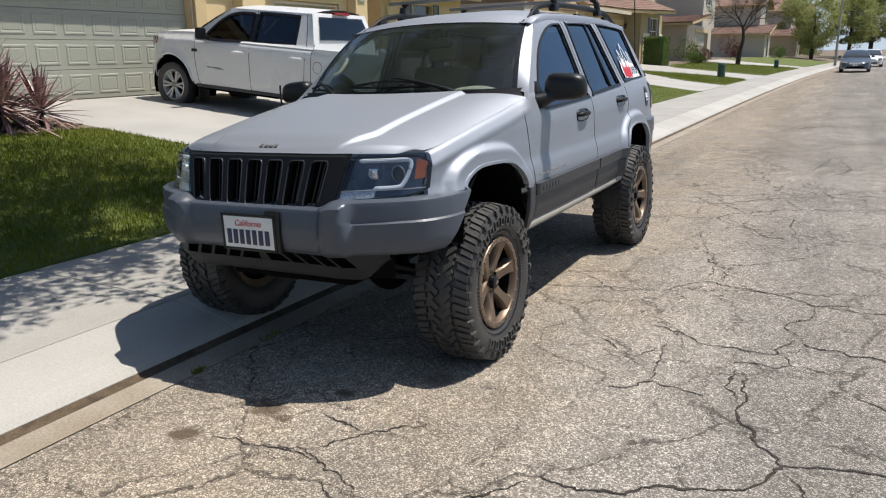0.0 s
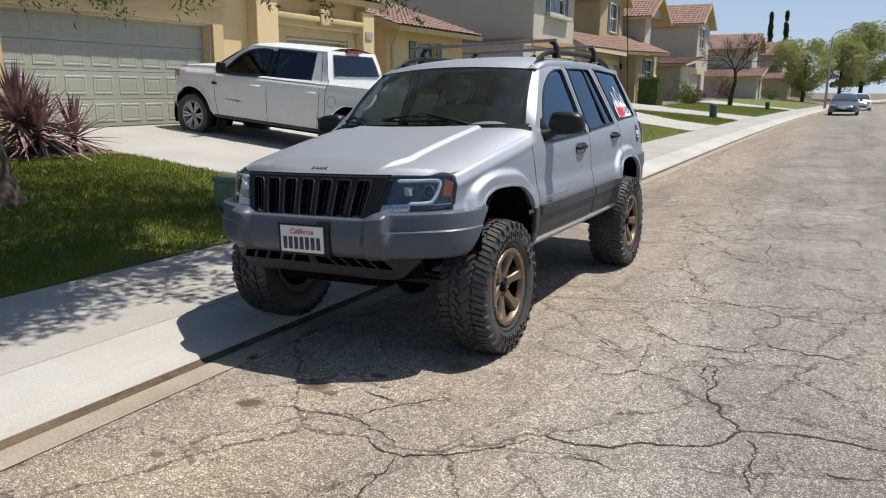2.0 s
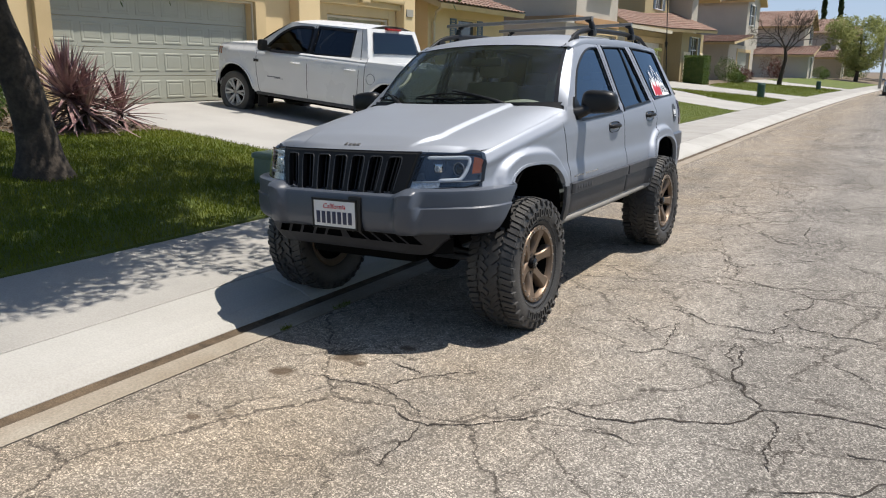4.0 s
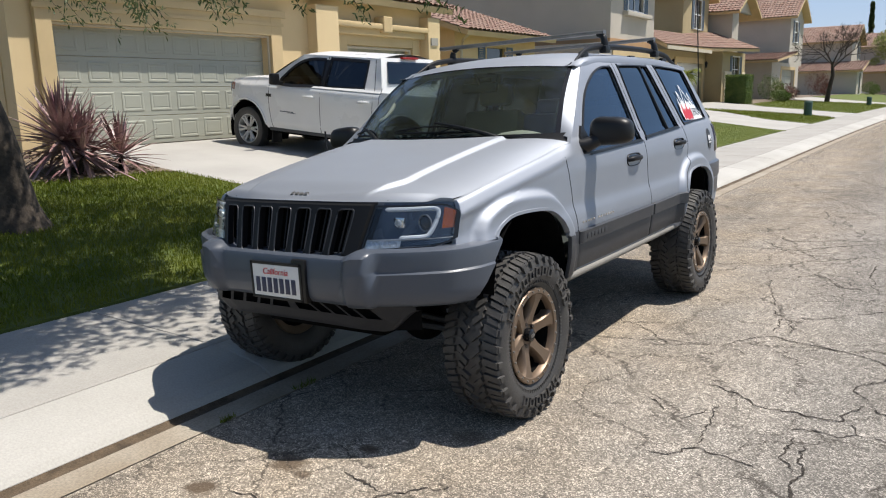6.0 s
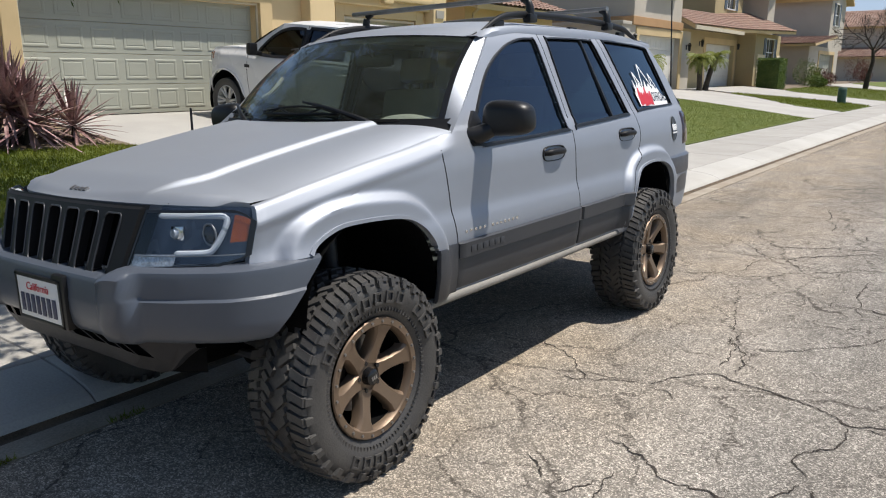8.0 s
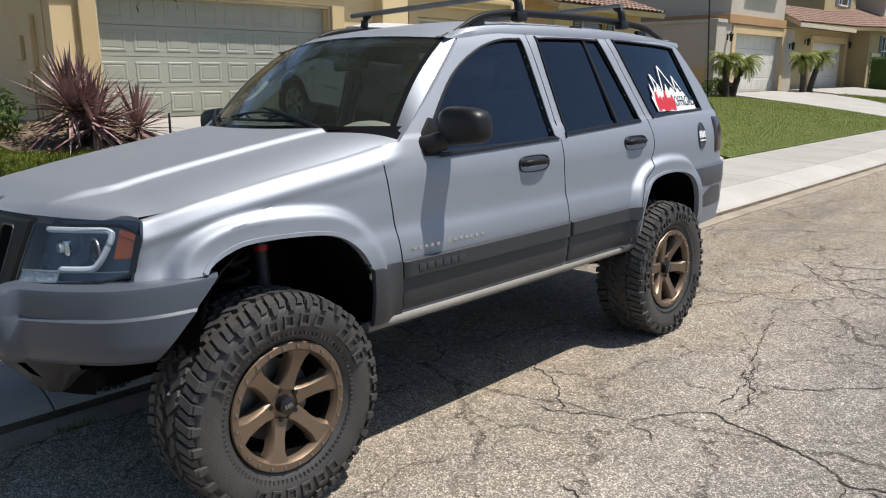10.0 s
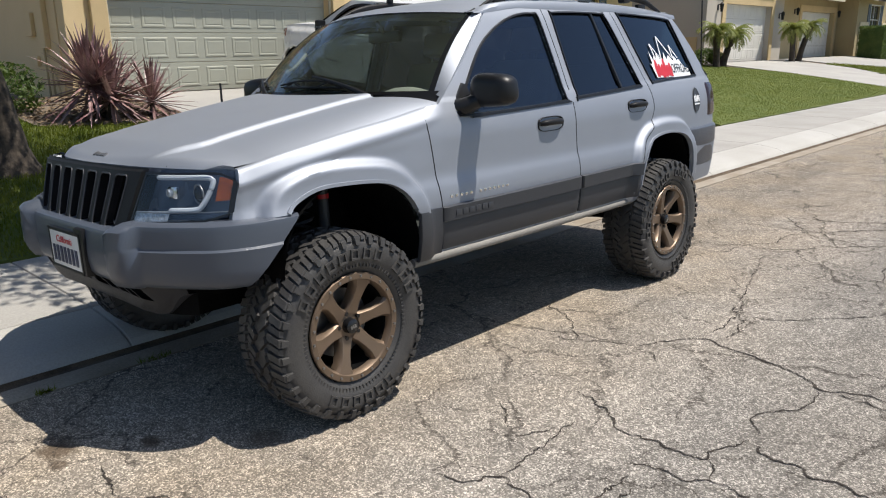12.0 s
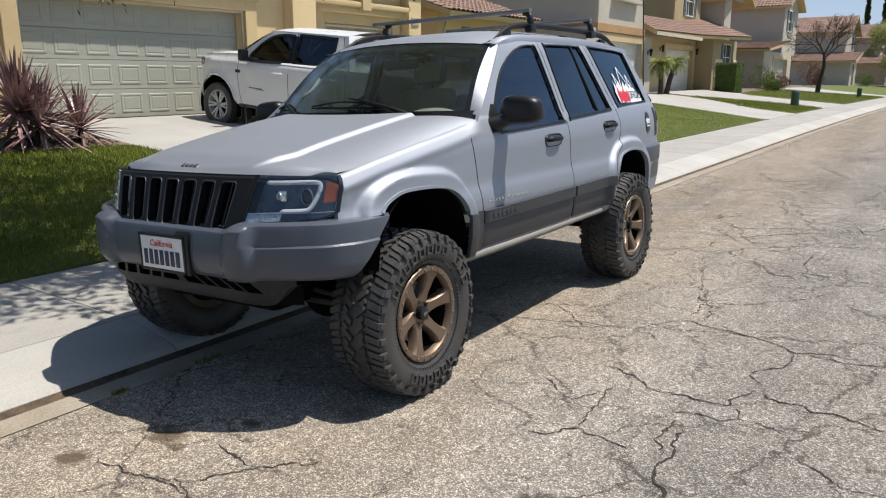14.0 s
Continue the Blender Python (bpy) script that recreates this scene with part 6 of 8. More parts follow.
# ---- houses ----
def tile_roof(name, a, b, c, d, parent, rows=None, label="red-brown clay tile roof", thick=0.16):
    """A tiled slope over four corners: eave a to b, ridge d to c. Courses of half-round tiles, stepped."""
    a, b, c, d = (Vector(p) for p in (a, b, c, d))
    L, H = (b - a).length, ((d - a).length + (c - b).length) / 2
    nu, nv = max(2, int(L / 0.26)), rows or max(2, int(H / 0.36))
    nrm = (b - a).cross(d - a).normalized()
    if nrm.z < 0:
        nrm = -nrm
    vs, fs = [], []
    K = 6
    for j in range(nv):
        for e in (0, 1):
            f = (j + e) / nv
            for i in range(nu * K + 1):
                s = i / (nu * K)
                ph = (i % K) / K
                lift = 0.05 * abs(math.sin(math.pi * ph)) + (0.045 if e == 0 else 0.012)
                vs.append((a.lerp(b, s)).lerp(d.lerp(c, s), f) + nrm * lift)
    n = nu * K + 1
    for j in range(nv * 2 - 1):
        for i in range(nu * K):
            fs.append((j * n + i, j * n + i + 1, (j + 1) * n + i + 1, (j + 1) * n + i))
    ob = link_mesh(name, vs, fs, M["tile"], parent, label, smooth=False)
    bm = bmesh.new()
    q = [bm.verts.new(p + nrm * o) for o in (0, -thick) for p in (a, b, c, d)]
    for f in ((0, 1, 2, 3), (7, 6, 5, 4), (0, 4, 5, 1), (1, 5, 6, 2), (2, 6, 7, 3), (3, 7, 4, 0)):
        bm.faces.new([q[i] for i in f])
    part("eave", bm, M["trim"], parent, "painted eave", smooth=False)
    return ob


def wall_with(name, x, y0, y1, z0, z1, holes, material, parent, thick=0.25, label=""):
    """A wall facing the street at x with openings (y0, y1, z0, z1) right through it."""
    ys = sorted({y0, y1, *[h for o in holes for h in o[:2]]})
    zs = sorted({z0, z1, *[h for o in holes for h in o[2:]]})
    bm = bmesh.new()
    for ya, yb in zip(ys, ys[1:]):
        for za, zb in zip(zs, zs[1:]):
            cy, cz = (ya + yb) / 2, (za + zb) / 2
            if not any(o[0] < cy < o[1] and o[2] < cz < o[3] for o in holes):
                box(bm, (x - thick, ya, za), (x, yb, zb))
    bmesh.ops.remove_doubles(bm, verts=bm.verts, dist=0.0005)
    return part(name, bm, material, parent, label, smooth=False)


def garage_door(y0, y1, z0, z1, x, cols, rows, material, parent, label):
    """A sectional door: panels across each section, raised fields with a bevel."""
    h = (z1 - z0) / rows
    door = new("garage_door")
    door.parent = parent
    tagged(door, label)
    for r in range(rows):
        part("section", boxes(((x - 0.06, y0, z0 + r * h + 0.004), (x, y1, z0 + (r + 1) * h - 0.004)), bevel=0.004), material, door, smooth=False)
    w = (y1 - y0) / cols
    for r in range(rows):
        for c in range(cols):
            ya, yb, za, zb = y0 + c * w + 0.07, y0 + (c + 1) * w - 0.07, z0 + r * h + 0.085, z0 + (r + 1) * h - 0.085
            vs = []
            for i, o in ((0.0, 0.001), (0.012, 0.009), (0.035, 0.010), (0.060, 0.002), (0.075, 0.007)):
                vs += [(x + o, ya + i, za + i), (x + o, yb - i, za + i), (x + o, yb - i, zb - i), (x + o, ya + i, zb - i)]
            fs = [(k * 4 + q, k * 4 + (q + 1) % 4, k * 4 + 4 + (q + 1) % 4, k * 4 + 4 + q) for k in range(4) for q in range(4)] + [(16, 17, 18, 19)]
            link_mesh("panel", vs, fs, material, door, smooth=False)
    return door


def frame_of(name, x, y0, y1, z0, z1, w, proud, material, parent, bottom=False, label=""):
    """Two jambs and a head round an opening, and a sill if it has one."""
    low = z0 - (w if bottom else 0)
    blocks(name, each(((x - 0.02, y0 - w, low), (x + proud, y0, z1 + w)), ((x - 0.02, y1, low), (x + proud, y1 + w, z1 + w)),
                      ((x - 0.02, y0, z1), (x + proud - 0.002, y1, z1 + w))), material, parent, label, bevel=0.01)
    if bottom:
        part("sill", boxes(((x - 0.02, y0, z0 - w), (x + proud + 0.03, y1, z0)), bevel=0.01), material, parent, smooth=False)


def window(x, y0, y1, z0, z1, parent, shutters=True, cross=True, trim="white"):
    """A sash window set back in its wall, with its frame, sill, panes and louvred shutters."""
    w = new("window")
    w.parent = parent
    frame_of("window_frame", x, y0, y1, z0, z1, 0.07, 0.035, M[trim], w, True, "painted window frame")
    part("pane", boxes(((x - 0.10, y0, z0), (x - 0.085, y1, z1))), M["house_glass"], w, "dark window glass")
    bm = bmesh.new()
    box(bm, (x - 0.085, y0, (z0 + z1) / 2 - 0.025), (x - 0.05, y1, (z0 + z1) / 2 + 0.025), 0.004)
    if cross:
        box(bm, (x - 0.085, (y0 + y1) / 2 - 0.02, z0), (x - 0.055, (y0 + y1) / 2 + 0.02, z1), 0.004)
    part("glazing_bar", bm, M["white"], w)
    if shutters:
        for ya in (y0 - 0.52, y1 + 0.12):
            bm = bmesh.new()
            for lo, hi in (((ya, z0 - 0.05), (ya + 0.05, z1 + 0.05)), ((ya + 0.35, z0 - 0.05), (ya + 0.40, z1 + 0.05)), ((ya + 0.05, z1 - 0.02), (ya + 0.35, z1 + 0.05)), ((ya + 0.05, z0 - 0.05), (ya + 0.35, z0 + 0.02))):
                box(bm, (x, lo[0], lo[1]), (x + 0.045, hi[0], hi[1]), 0.004)
            k = z0 + 0.05
            while k < z1 - 0.05:
                box(bm, (x + 0.004, ya + 0.05, k), (x + 0.03, ya + 0.35, k + 0.045), 0, None)
                k += 0.07
            part("shutter", bm, M["blue"], w, "slate blue louvred shutter", smooth=False)
    return w


def wall_lamp(x, y, z, parent):
    bm = bmesh.new()
    box(bm, (x, y - 0.06, z - 0.1), (x + 0.03, y + 0.06, z + 0.12), 0.01)
    rod(bm, (x + 0.02, y, z + 0.1), (x + 0.16, y, z + 0.15), 0.014)
    rod(bm, (x + 0.16, y, z - 0.16), (x + 0.16, y, z + 0.12), 0.05, 0.085, 8)
    rod(bm, (x + 0.16, y, z + 0.12), (x + 0.16, y, z + 0.2), 0.10, 0.02, 8)
    return part("wall_lamp", bm, M["black"], parent, "black lantern")


# the near house with its three-car garage
h1 = thing("house", Matrix(), "cream stucco house with ochre trim and a three-car garage", "house")
X1 = -12.4
holes = [(7.28, 12.0, 0.50, 2.82), (14.5, 17.15, 0.50, 2.78)]
wall_with("wall", X1, 6.55, 18.2, 0.3, 3.86, holes, M["stucco"], h1, 0.3, "cream stucco front wall")
blocks("wall", each(((-26, 6.53, 0.3), (X1 - 0.302, 6.78, 3.86))), M["stucco"], h1, "cream stucco side wall", smooth=False)
blocks("wall", each(((-26, 17.95, 0.3), (X1 - 0.302, 18.2, 3.86)), ((-26.2, 6.53, 0.3), (-26, 18.2, 3.86))), M["stucco"], h1, smooth=False)
garage_door(7.26, 12.02, 0.755, 2.86, X1 - 0.17, 8, 4, M["garage"], h1, "pale sage sectional garage door, eight panels wide")
garage_door(14.47, 17.18, 0.755, 2.82, X1 - 0.17, 4, 4, M["garage"], h1, "pale sage sectional garage door, four panels wide")
frame_of("door_trim", X1, 7.28, 12.0, 0.50, 2.82, 0.045, 0.02, M["jamb"], h1, label="pale jamb strip")
blocks("door_surround", each(((X1 - 0.02, 6.96, 0.50), (X1 + 0.10, 7.235, 3.38)), ((X1 - 0.02, 12.045, 0.50), (X1 + 0.10, 12.36, 3.38)), ((X1 - 0.02, 7.235, 2.865), (X1 + 0.10, 12.045, 3.38))), M["trim"], h1, "ochre door surround", bevel=0.01)
blocks("moulding", each(((X1 + 0.10, 6.92, 3.06), (X1 + 0.125, 12.40, 3.13)), ((X1 + 0.10, 6.88, 3.24), (X1 + 0.15, 12.44, 3.38))), M["trim"], h1, "thin ochre moulding", bevel=0.006)
frame_of("door_surround", X1, 14.5, 17.15, 0.50, 2.78, 0.28, 0.10, M["trim"], h1, label="ochre moulded door surround")
frame_of("door_surround", X1, 14.58, 17.07, 0.50, 2.70, 0.05, 0.05, M["jamb"], h1)
bm = bmesh.new()
box(bm, (X1, 14.05, 3.02), (X1 + 0.20, 17.62, 3.22), 0.03)
box(bm, (X1, 13.97, 3.18), (X1 + 0.30, 17.70, 3.32), 0.04)
part("lintel", bm, M["trim"], h1, "stepped ochre lintel")
part("keystone", boxes(((X1 + 0.02, 15.65, 3.10), (X1 + 0.34, 16.0, 3.50)), bevel=0.03), M["trim"], h1, "ochre keystone", smooth=False)
part("pilaster", boxes(((X1, 13.25, 0.4), (X1 + 0.30, 14.0, 3.6)), bevel=0.02), M["stucco"], h1, "cream pilaster", smooth=False)
part("pilaster", boxes(((X1, 17.62, 0.4), (X1 + 0.30, 18.18, 3.6)), bevel=0.02), M["stucco"], h1, "cream pilaster", smooth=False)
# eave that shades the upper door, then the tiled roof
tile_roof("roof", (-11.97, 5.9, 3.88), (-11.97, 18.7, 3.88), (-19, 18.7, 6.3), (-19, 5.9, 6.3), h1)
tile_roof("roof", (-26.6, 5.9, 3.7), (-26.6, 18.7, 3.7), (-19, 18.7, 6.3), (-19, 5.9, 6.3), h1)
part("gable", boxes(((-25.5, 6.6, 3.88), (-12.7, 18.1, 4.05))), M["stucco"], h1, smooth=False)
# meter boxes and pipes on the shaded side wall
for lo, hi, k in (((-13.35, 6.44, 1.55), (-13.05, 6.53, 2.45), "clad"), ((-13.95, 6.46, 1.75), (-13.65, 6.53, 2.15), "stucco_tan"), ((-13.8, 6.47, 1.25), (-13.6, 6.53, 1.42), "stucco_tan")):
    part("meter_box", boxes((lo, hi), bevel=0.015), M["stucco"], h1, "painted steel meter box", smooth=False)
bm = bmesh.new()
tube(bm, [(-13.2, 6.47, 1.56), (-13.2, 6.47, 0.46)], 0.02, 8)
tube(bm, [(-12.9, 6.44, 0.46), (-12.9, 6.44, 1.25), (-12.75, 6.42, 1.25), (-12.62, 6.42, 0.9), (-12.55, 6.42, 0.46)], 0.018, 8)
part("pipe", bm, M["stucco_tan"], h1, "painted pipe")
part("house_number", boxes(((X1 + 0.30, 17.72, 2.87), (X1 + 0.33, 18.04, 3.07))), M["pole"], h1, "small plaque with plain bars")

# its lower wing with a front window
h1b = thing("house", Matrix(), "cream single-storey house wing with a tiled roof and blue shutters", "house")
wall_with("wall", -13.2, 20.6, 26.0, 0.3, 3.5, [(22.5, 23.75, 1.5, 3.05)], M["stucco"], h1b, 0.3)
blocks("wall", each(((-24, 20.6, 0.3), (-13.502, 20.85, 3.5)), ((-24, 25.75, 0.3), (-13.502, 26.0, 3.5)), ((-24.2, 20.6, 0.3), (-24, 26.0, 3.5))), M["stucco"], h1b, smooth=False)
window(-13.2, 22.5, 23.75, 1.5, 3.05, h1b, True, False, "trim")
for yy in (20.62, 25.98):
    link_mesh("gable", [(-13.21, yy, 3.49), (-24, yy, 3.49), (-19, yy, 5.5)], [(0, 1, 2)], M["stucco"], h1b, smooth=False)
tile_roof("roof", (-12.5, 20.3, 3.46), (-12.5, 26.4, 3.46), (-19, 26.4, 5.6), (-19, 20.3, 5.6), h1b)
tile_roof("roof", (-24.6, 20.3, 3.46), (-24.6, 26.4, 3.46), (-19, 26.4, 5.6), (-19, 20.3, 5.6), h1b)
bm = bmesh.new()
tube(bm, [(-13.12, 20.85, 0.7), (-13.12, 20.85, 2.9), (-12.95, 20.7, 3.2), (-12.6, 20.5, 3.36)], 0.045, 8)
part("downpipe", bm, M["jamb"], h1b, "pale downpipe")


def gable_roof(x0, x1, y0, y1, z, ridge, wallm, parent, over=0.55):
    """A tiled roof with its ridge towards the street and a walled gable at x1."""
    mid = (y0 + y1) / 2
    tile_roof("roof", (x0, y0 - over, z - 0.15), (x1 + over, y0 - over, z - 0.15), (x1 + over, mid, ridge), (x0, mid, ridge), parent)
    tile_roof("roof", (x0, y1 + over, z - 0.15), (x1 + over, y1 + over, z - 0.15), (x1 + over, mid, ridge), (x0, mid, ridge), parent)
    link_mesh("gable", [(x1 - 0.02, y0, z - 0.01), (x1 - 0.02, y1, z - 0.01), (x1 - 0.02, mid, ridge - 0.15), (x1 - 0.25, y0, z - 0.01), (x1 - 0.25, y1, z - 0.01), (x1 - 0.25, mid, ridge - 0.15)],
              [(0, 1, 2), (5, 4, 3), (0, 2, 5, 3), (1, 4, 5, 2)], wallm, parent, smooth=False)


def storey(name, x0, x1, y0, y1, z0, z1, holes, wallm, parent):
    """Four walls of one storey; the one to the street has openings."""
    wall_with(name, x1, y0, y1, z0, z1, holes, wallm, parent, 0.3)
    blocks(name, each(((x0, y0, z0), (x1 - 0.302, y0 + 0.25, z1)), ((x0, y1 - 0.25, z0), (x1 - 0.302, y1, z1)), ((x0 - 0.25, y0, z0), (x0, y1, z1))), wallm, parent, smooth=False)


# two-storey pale house
h2 = thing("house", Matrix(), "pale two-storey stucco house, orange band, white garage door", "house")
X2 = -12.4
storey("wall", -26, X2, 30.2, 38.1, 0.3, 3.38, [(31.85, 36.6, 0.50, 3.02)], M["stucco_pale"], h2)
garage_door(31.83, 36.62, 0.75, 3.05, X2 - 0.22, 8, 4, M["garage_white"], h2, "white sectional garage door")
frame_of("door_surround", X2, 31.85, 36.6, 0.50, 3.02, 0.32, 0.05, M["trim"], h2, label="ochre door surround")
part("plinth", boxes(((-25.9, 30.16, 0.3), (X2 - 0.31, 30.2, 1.75))), M["trim"], h2, "ochre painted plinth", smooth=False)
part("band", boxes(((-26, 31.05, 3.38), (X2 + 0.10, 36.75, 3.72)), bevel=0.02), M["band"], h2, "orange-brown band between the storeys", smooth=False)
part("ledge", boxes(((-26, 30.15, 3.36), (X2 + 0.05, 31.04, 3.5)), bevel=0.02), M["stucco_pale"], h2, smooth=False)
storey("upper_wall", -22, X2 + 0.02, 31.25, 36.65, 3.72, 6.55, [(33.2, 35.1, 5.0, 6.3)], M["stucco_pale"], h2)
window(X2 + 0.02, 33.2, 35.1, 5.0, 6.3, h2)
part("planter_sill", boxes(((X2 + 0.02, 32.6, 4.72), (X2 + 0.28, 35.7, 4.9)), bevel=0.02), M["stucco_pale"], h2)
tile_roof("roof", (-11.8, 30.7, 6.5), (-11.8, 37.2, 6.5), (-17, 37.2, 8.4), (-17, 30.7, 8.4), h2)
tile_roof("roof", (-22.7, 30.7, 6.5), (-22.7, 37.2, 6.5), (-17, 37.2, 8.4), (-17, 30.7, 8.4), h2)
wall_lamp(X2, 31.15, 2.85, h2)
wall_lamp(X2, 37.6, 2.65, h2)

# ochre house: recessed garage under a tiled skirt roof, window bay, two upper blocks
h3 = thing("house", Matrix(), "ochre two-storey stucco house with tiled roof and blue shutters", "house")
X3 = -13.0
storey("wall", -26, X3, 38.2, 47.8, 0.3, 3.6, [(42.2, 47.2, 0.50, 3.0)], M["stucco_tan"], h3)
garage_door(42.18, 47.22, 0.75, 3.03, X3 - 0.22, 8, 4, M["garage_white"], h3, "white sectional garage door")
frame_of("door_surround", X3, 42.2, 47.2, 0.50, 3.0, 0.30, 0.05, M["trim"], h3, label="ochre door surround")
storey("bay_wall", -26, -12.0, 47.85, 53.5, 0.3, 3.75, [(50.2, 52.0, 1.95, 3.45)], M["stucco_tan"], h3)
window(-12.0, 50.2, 52.0, 1.95, 3.45, h3)
part("pale_panel", boxes(((-12.0, 48.3, 0.4), (-11.93, 49.9, 2.55)), ((-12.0, 52.6, 0.4), (-11.93, 53.48, 2.55)), ((-12.0, 49.9, 0.4), (-11.93, 52.6, 1.8)), bevel=0.01), M["stucco_cream"], h3, "cream painted lower panel", smooth=False)
tile_roof("skirt_roof", (-11.7, 36.7, 3.62), (-11.7, 44.3, 3.72), (-14.0, 46.4, 4.72), (-14.0, 38.6, 4.62), h3)
tile_roof("skirt_roof", (-11.7, 44.3, 3.72), (-11.0, 53.0, 3.95), (-14.0, 53.0, 5.15), (-14.0, 46.4, 4.72), h3)
part("fascia", boxes(((-11.74, 36.7, 3.45), (-11.68, 44.35, 3.62))), M["jamb"], h3, "pale fascia board", smooth=False)
storey("upper_wall", -24, -14.0, 46.4, 51.7, 3.7, 7.2, [(48.6, 50.1, 5.2, 6.9)], M["stucco_tan"], h3)
window(-14.0, 48.6, 50.1, 5.2, 6.9, h3)
gable_roof(-24.4, -14.0, 46.4, 51.7, 7.2, 8.9, M["stucco_tan"], h3)
storey("back_wall", -24, -12.7, 52.6, 54.2, 3.7, 6.5, [], M["stucco_pale"], h3)
gable_roof(-24.4, -12.7, 52.6, 58.0, 6.5, 8.0, M["stucco_pale"], h3)
wall_lamp(X3, 41.2, 2.95, h3)
wall_lamp(X3, 47.5, 2.95, h3)

# pale house with a low garage in front of its gabled upper storey
h4 = thing("house", Matrix(), "pale two-storey house with a low garage and a street-side gable", "house")
storey("wall", -20, -11.5, 59.5, 70.0, 0.3, 3.35, [(62.9, 68.2, 0.5, 2.85)], M["stucco_pale"], h4)
garage_door(62.88, 68.22, 0.72, 2.88, -11.72, 6, 4, M["garage"], h4, "pale sectional garage door")
frame_of("door_surround", -11.5, 62.9, 68.2, 0.50, 2.85, 0.24, 0.05, M["trim"], h4)
tile_roof("low_roof", (-20, 58.9, 3.45), (-11.0, 58.9, 3.45), (-11.0, 66.5, 4.2), (-20, 66.5, 4.2), h4)
storey("upper_wall", -20, -12.0, 68.4, 74.2, 3.3, 7.2, [(70.0, 71.6, 5.2, 6.8)], M["stucco_pale"], h4)
window(-12.0, 70.0, 71.6, 5.2, 6.8, h4)
gable_roof(-20.4, -12.0, 68.4, 74.2, 7.2, 8.95, M["stucco_pale"], h4)
bm = bmesh.new()
bmesh.ops.create_uvsphere(bm, u_segments=16, v_segments=8, radius=0.42, matrix=Matrix.Translation((-15.6, 67.0, 4.75)) @ Matrix.Rotation(0.6, 4, "X") @ Matrix.Diagonal((1, 0.25, 1, 1)))
rod(bm, (-15.6, 67.1, 4.7), (-15.6, 67.2, 4.15), 0.03)
part("satellite_dish", bm, M["pole"], h4, "grey satellite dish on the low roof")


# further houses down the street
def far_house(y, x, wallm, width=8.0, label="tan two-storey stucco house with a clay tile roof"):
    """Two storeys under a gable, with a low roofed porch before them."""
    h = thing("house", Matrix(), label, "house")
    x += bend(y)
    storey("wall", x - 9, x, y, y + width, 0.3, 6.2, [(y + 1.0, y + 4.6, 0.50, 2.9), (y + 5.4, y + 6.6, 4.4, 5.7)], wallm, h)
    garage_door(y + 1.0, y + 4.6, 0.72, 2.9, x - 0.22, 6, 4, M["garage"], h, "pale sectional garage door")
    frame_of("door_surround", x, y + 1.0, y + 4.6, 0.50, 2.9, 0.22, 0.05, M["trim"], h)
    window(x, y + 5.4, y + 6.6, 4.4, 5.7, h)
    gable_roof(x - 9.5, x, y, y + width, 6.2, 7.9, wallm, h)
    storey("porch_wall", x - 6, x + 1.2, y - 5.0, y - 0.1, 0.3, 3.0, [(y - 3.4, y - 2.0, 0.7, 2.8)], wallm, h)
    window(x + 1.2, y - 3.4, y - 2.0, 0.7, 2.8, h, False)
    tile_roof("porch_roof", (x - 6, y - 5.5, 3.0), (x + 1.7, y - 5.5, 3.0), (x + 1.7, y, 4.0), (x - 6, y, 4.0), h)
    return h


far_house(91.0, -12.4, M["stucco_pale"])
far_house(108.0, -11.8, M["stucco_pale"], label="grey-tan two-storey stucco house with a tile roof")
far_house(126.0, -12.5, M["stucco_tan"], label="pale two-storey stucco house far down the street")


# ---- plants ----
def strap_leaves(name, count, length, width, droop, seed, material, parent, base_z=0.0, up=0.35, spread=1.0, label=""):
    """A rosette of long pointed leaves that bend outwards."""
    rng = np.random.default_rng(seed)
    for i in range(count):
        a = i * 2.39996 + rng.normal(0, 0.15)
        f = i / count
        tilt = (2.35 - 2.40 * f ** 0.8) * spread + rng.normal(0, 0.10)
        L = length * (0.75 + 0.35 * rng.random()) * (0.8 + 0.2 * (1 - f))
        pts, ang = [], tilt
        p = np.array([0.02, base_z + 0.10 * f])
        n = 7
        for k in range(n):
            pts.append(p.copy())
            p = p + L / (n - 1) * np.array([math.sin(max(-0.2, ang)), math.cos(ang)])
            ang += droop * (0.5 + 0.5 * k / n) * (0.6 + rng.random() * 0.6)
        vs, fs = [], []
        c, s = math.cos(a), math.sin(a)
        for k, (r, z) in enumerate(pts):
            w = width * (0.45 + 0.55 * min(1, k / 2)) * (1 - (k / (n - 1)) ** 2.2) + 0.0015
            vs += [(r * c - w * s, r * s + w * c, z + w * 0.35), (r * c, r * s, z - w * 0.15), (r * c + w * s, r * s - w * c, z + w * 0.35)]
        for k in range(n - 1):
            fs += [(k * 3, k * 3 + 1, k * 3 + 4, k * 3 + 3), (k * 3 + 1, k * 3 + 2, k * 3 + 5, k * 3 + 4)]
        link_mesh(name, vs, fs, material, parent, label if i == 0 else "")


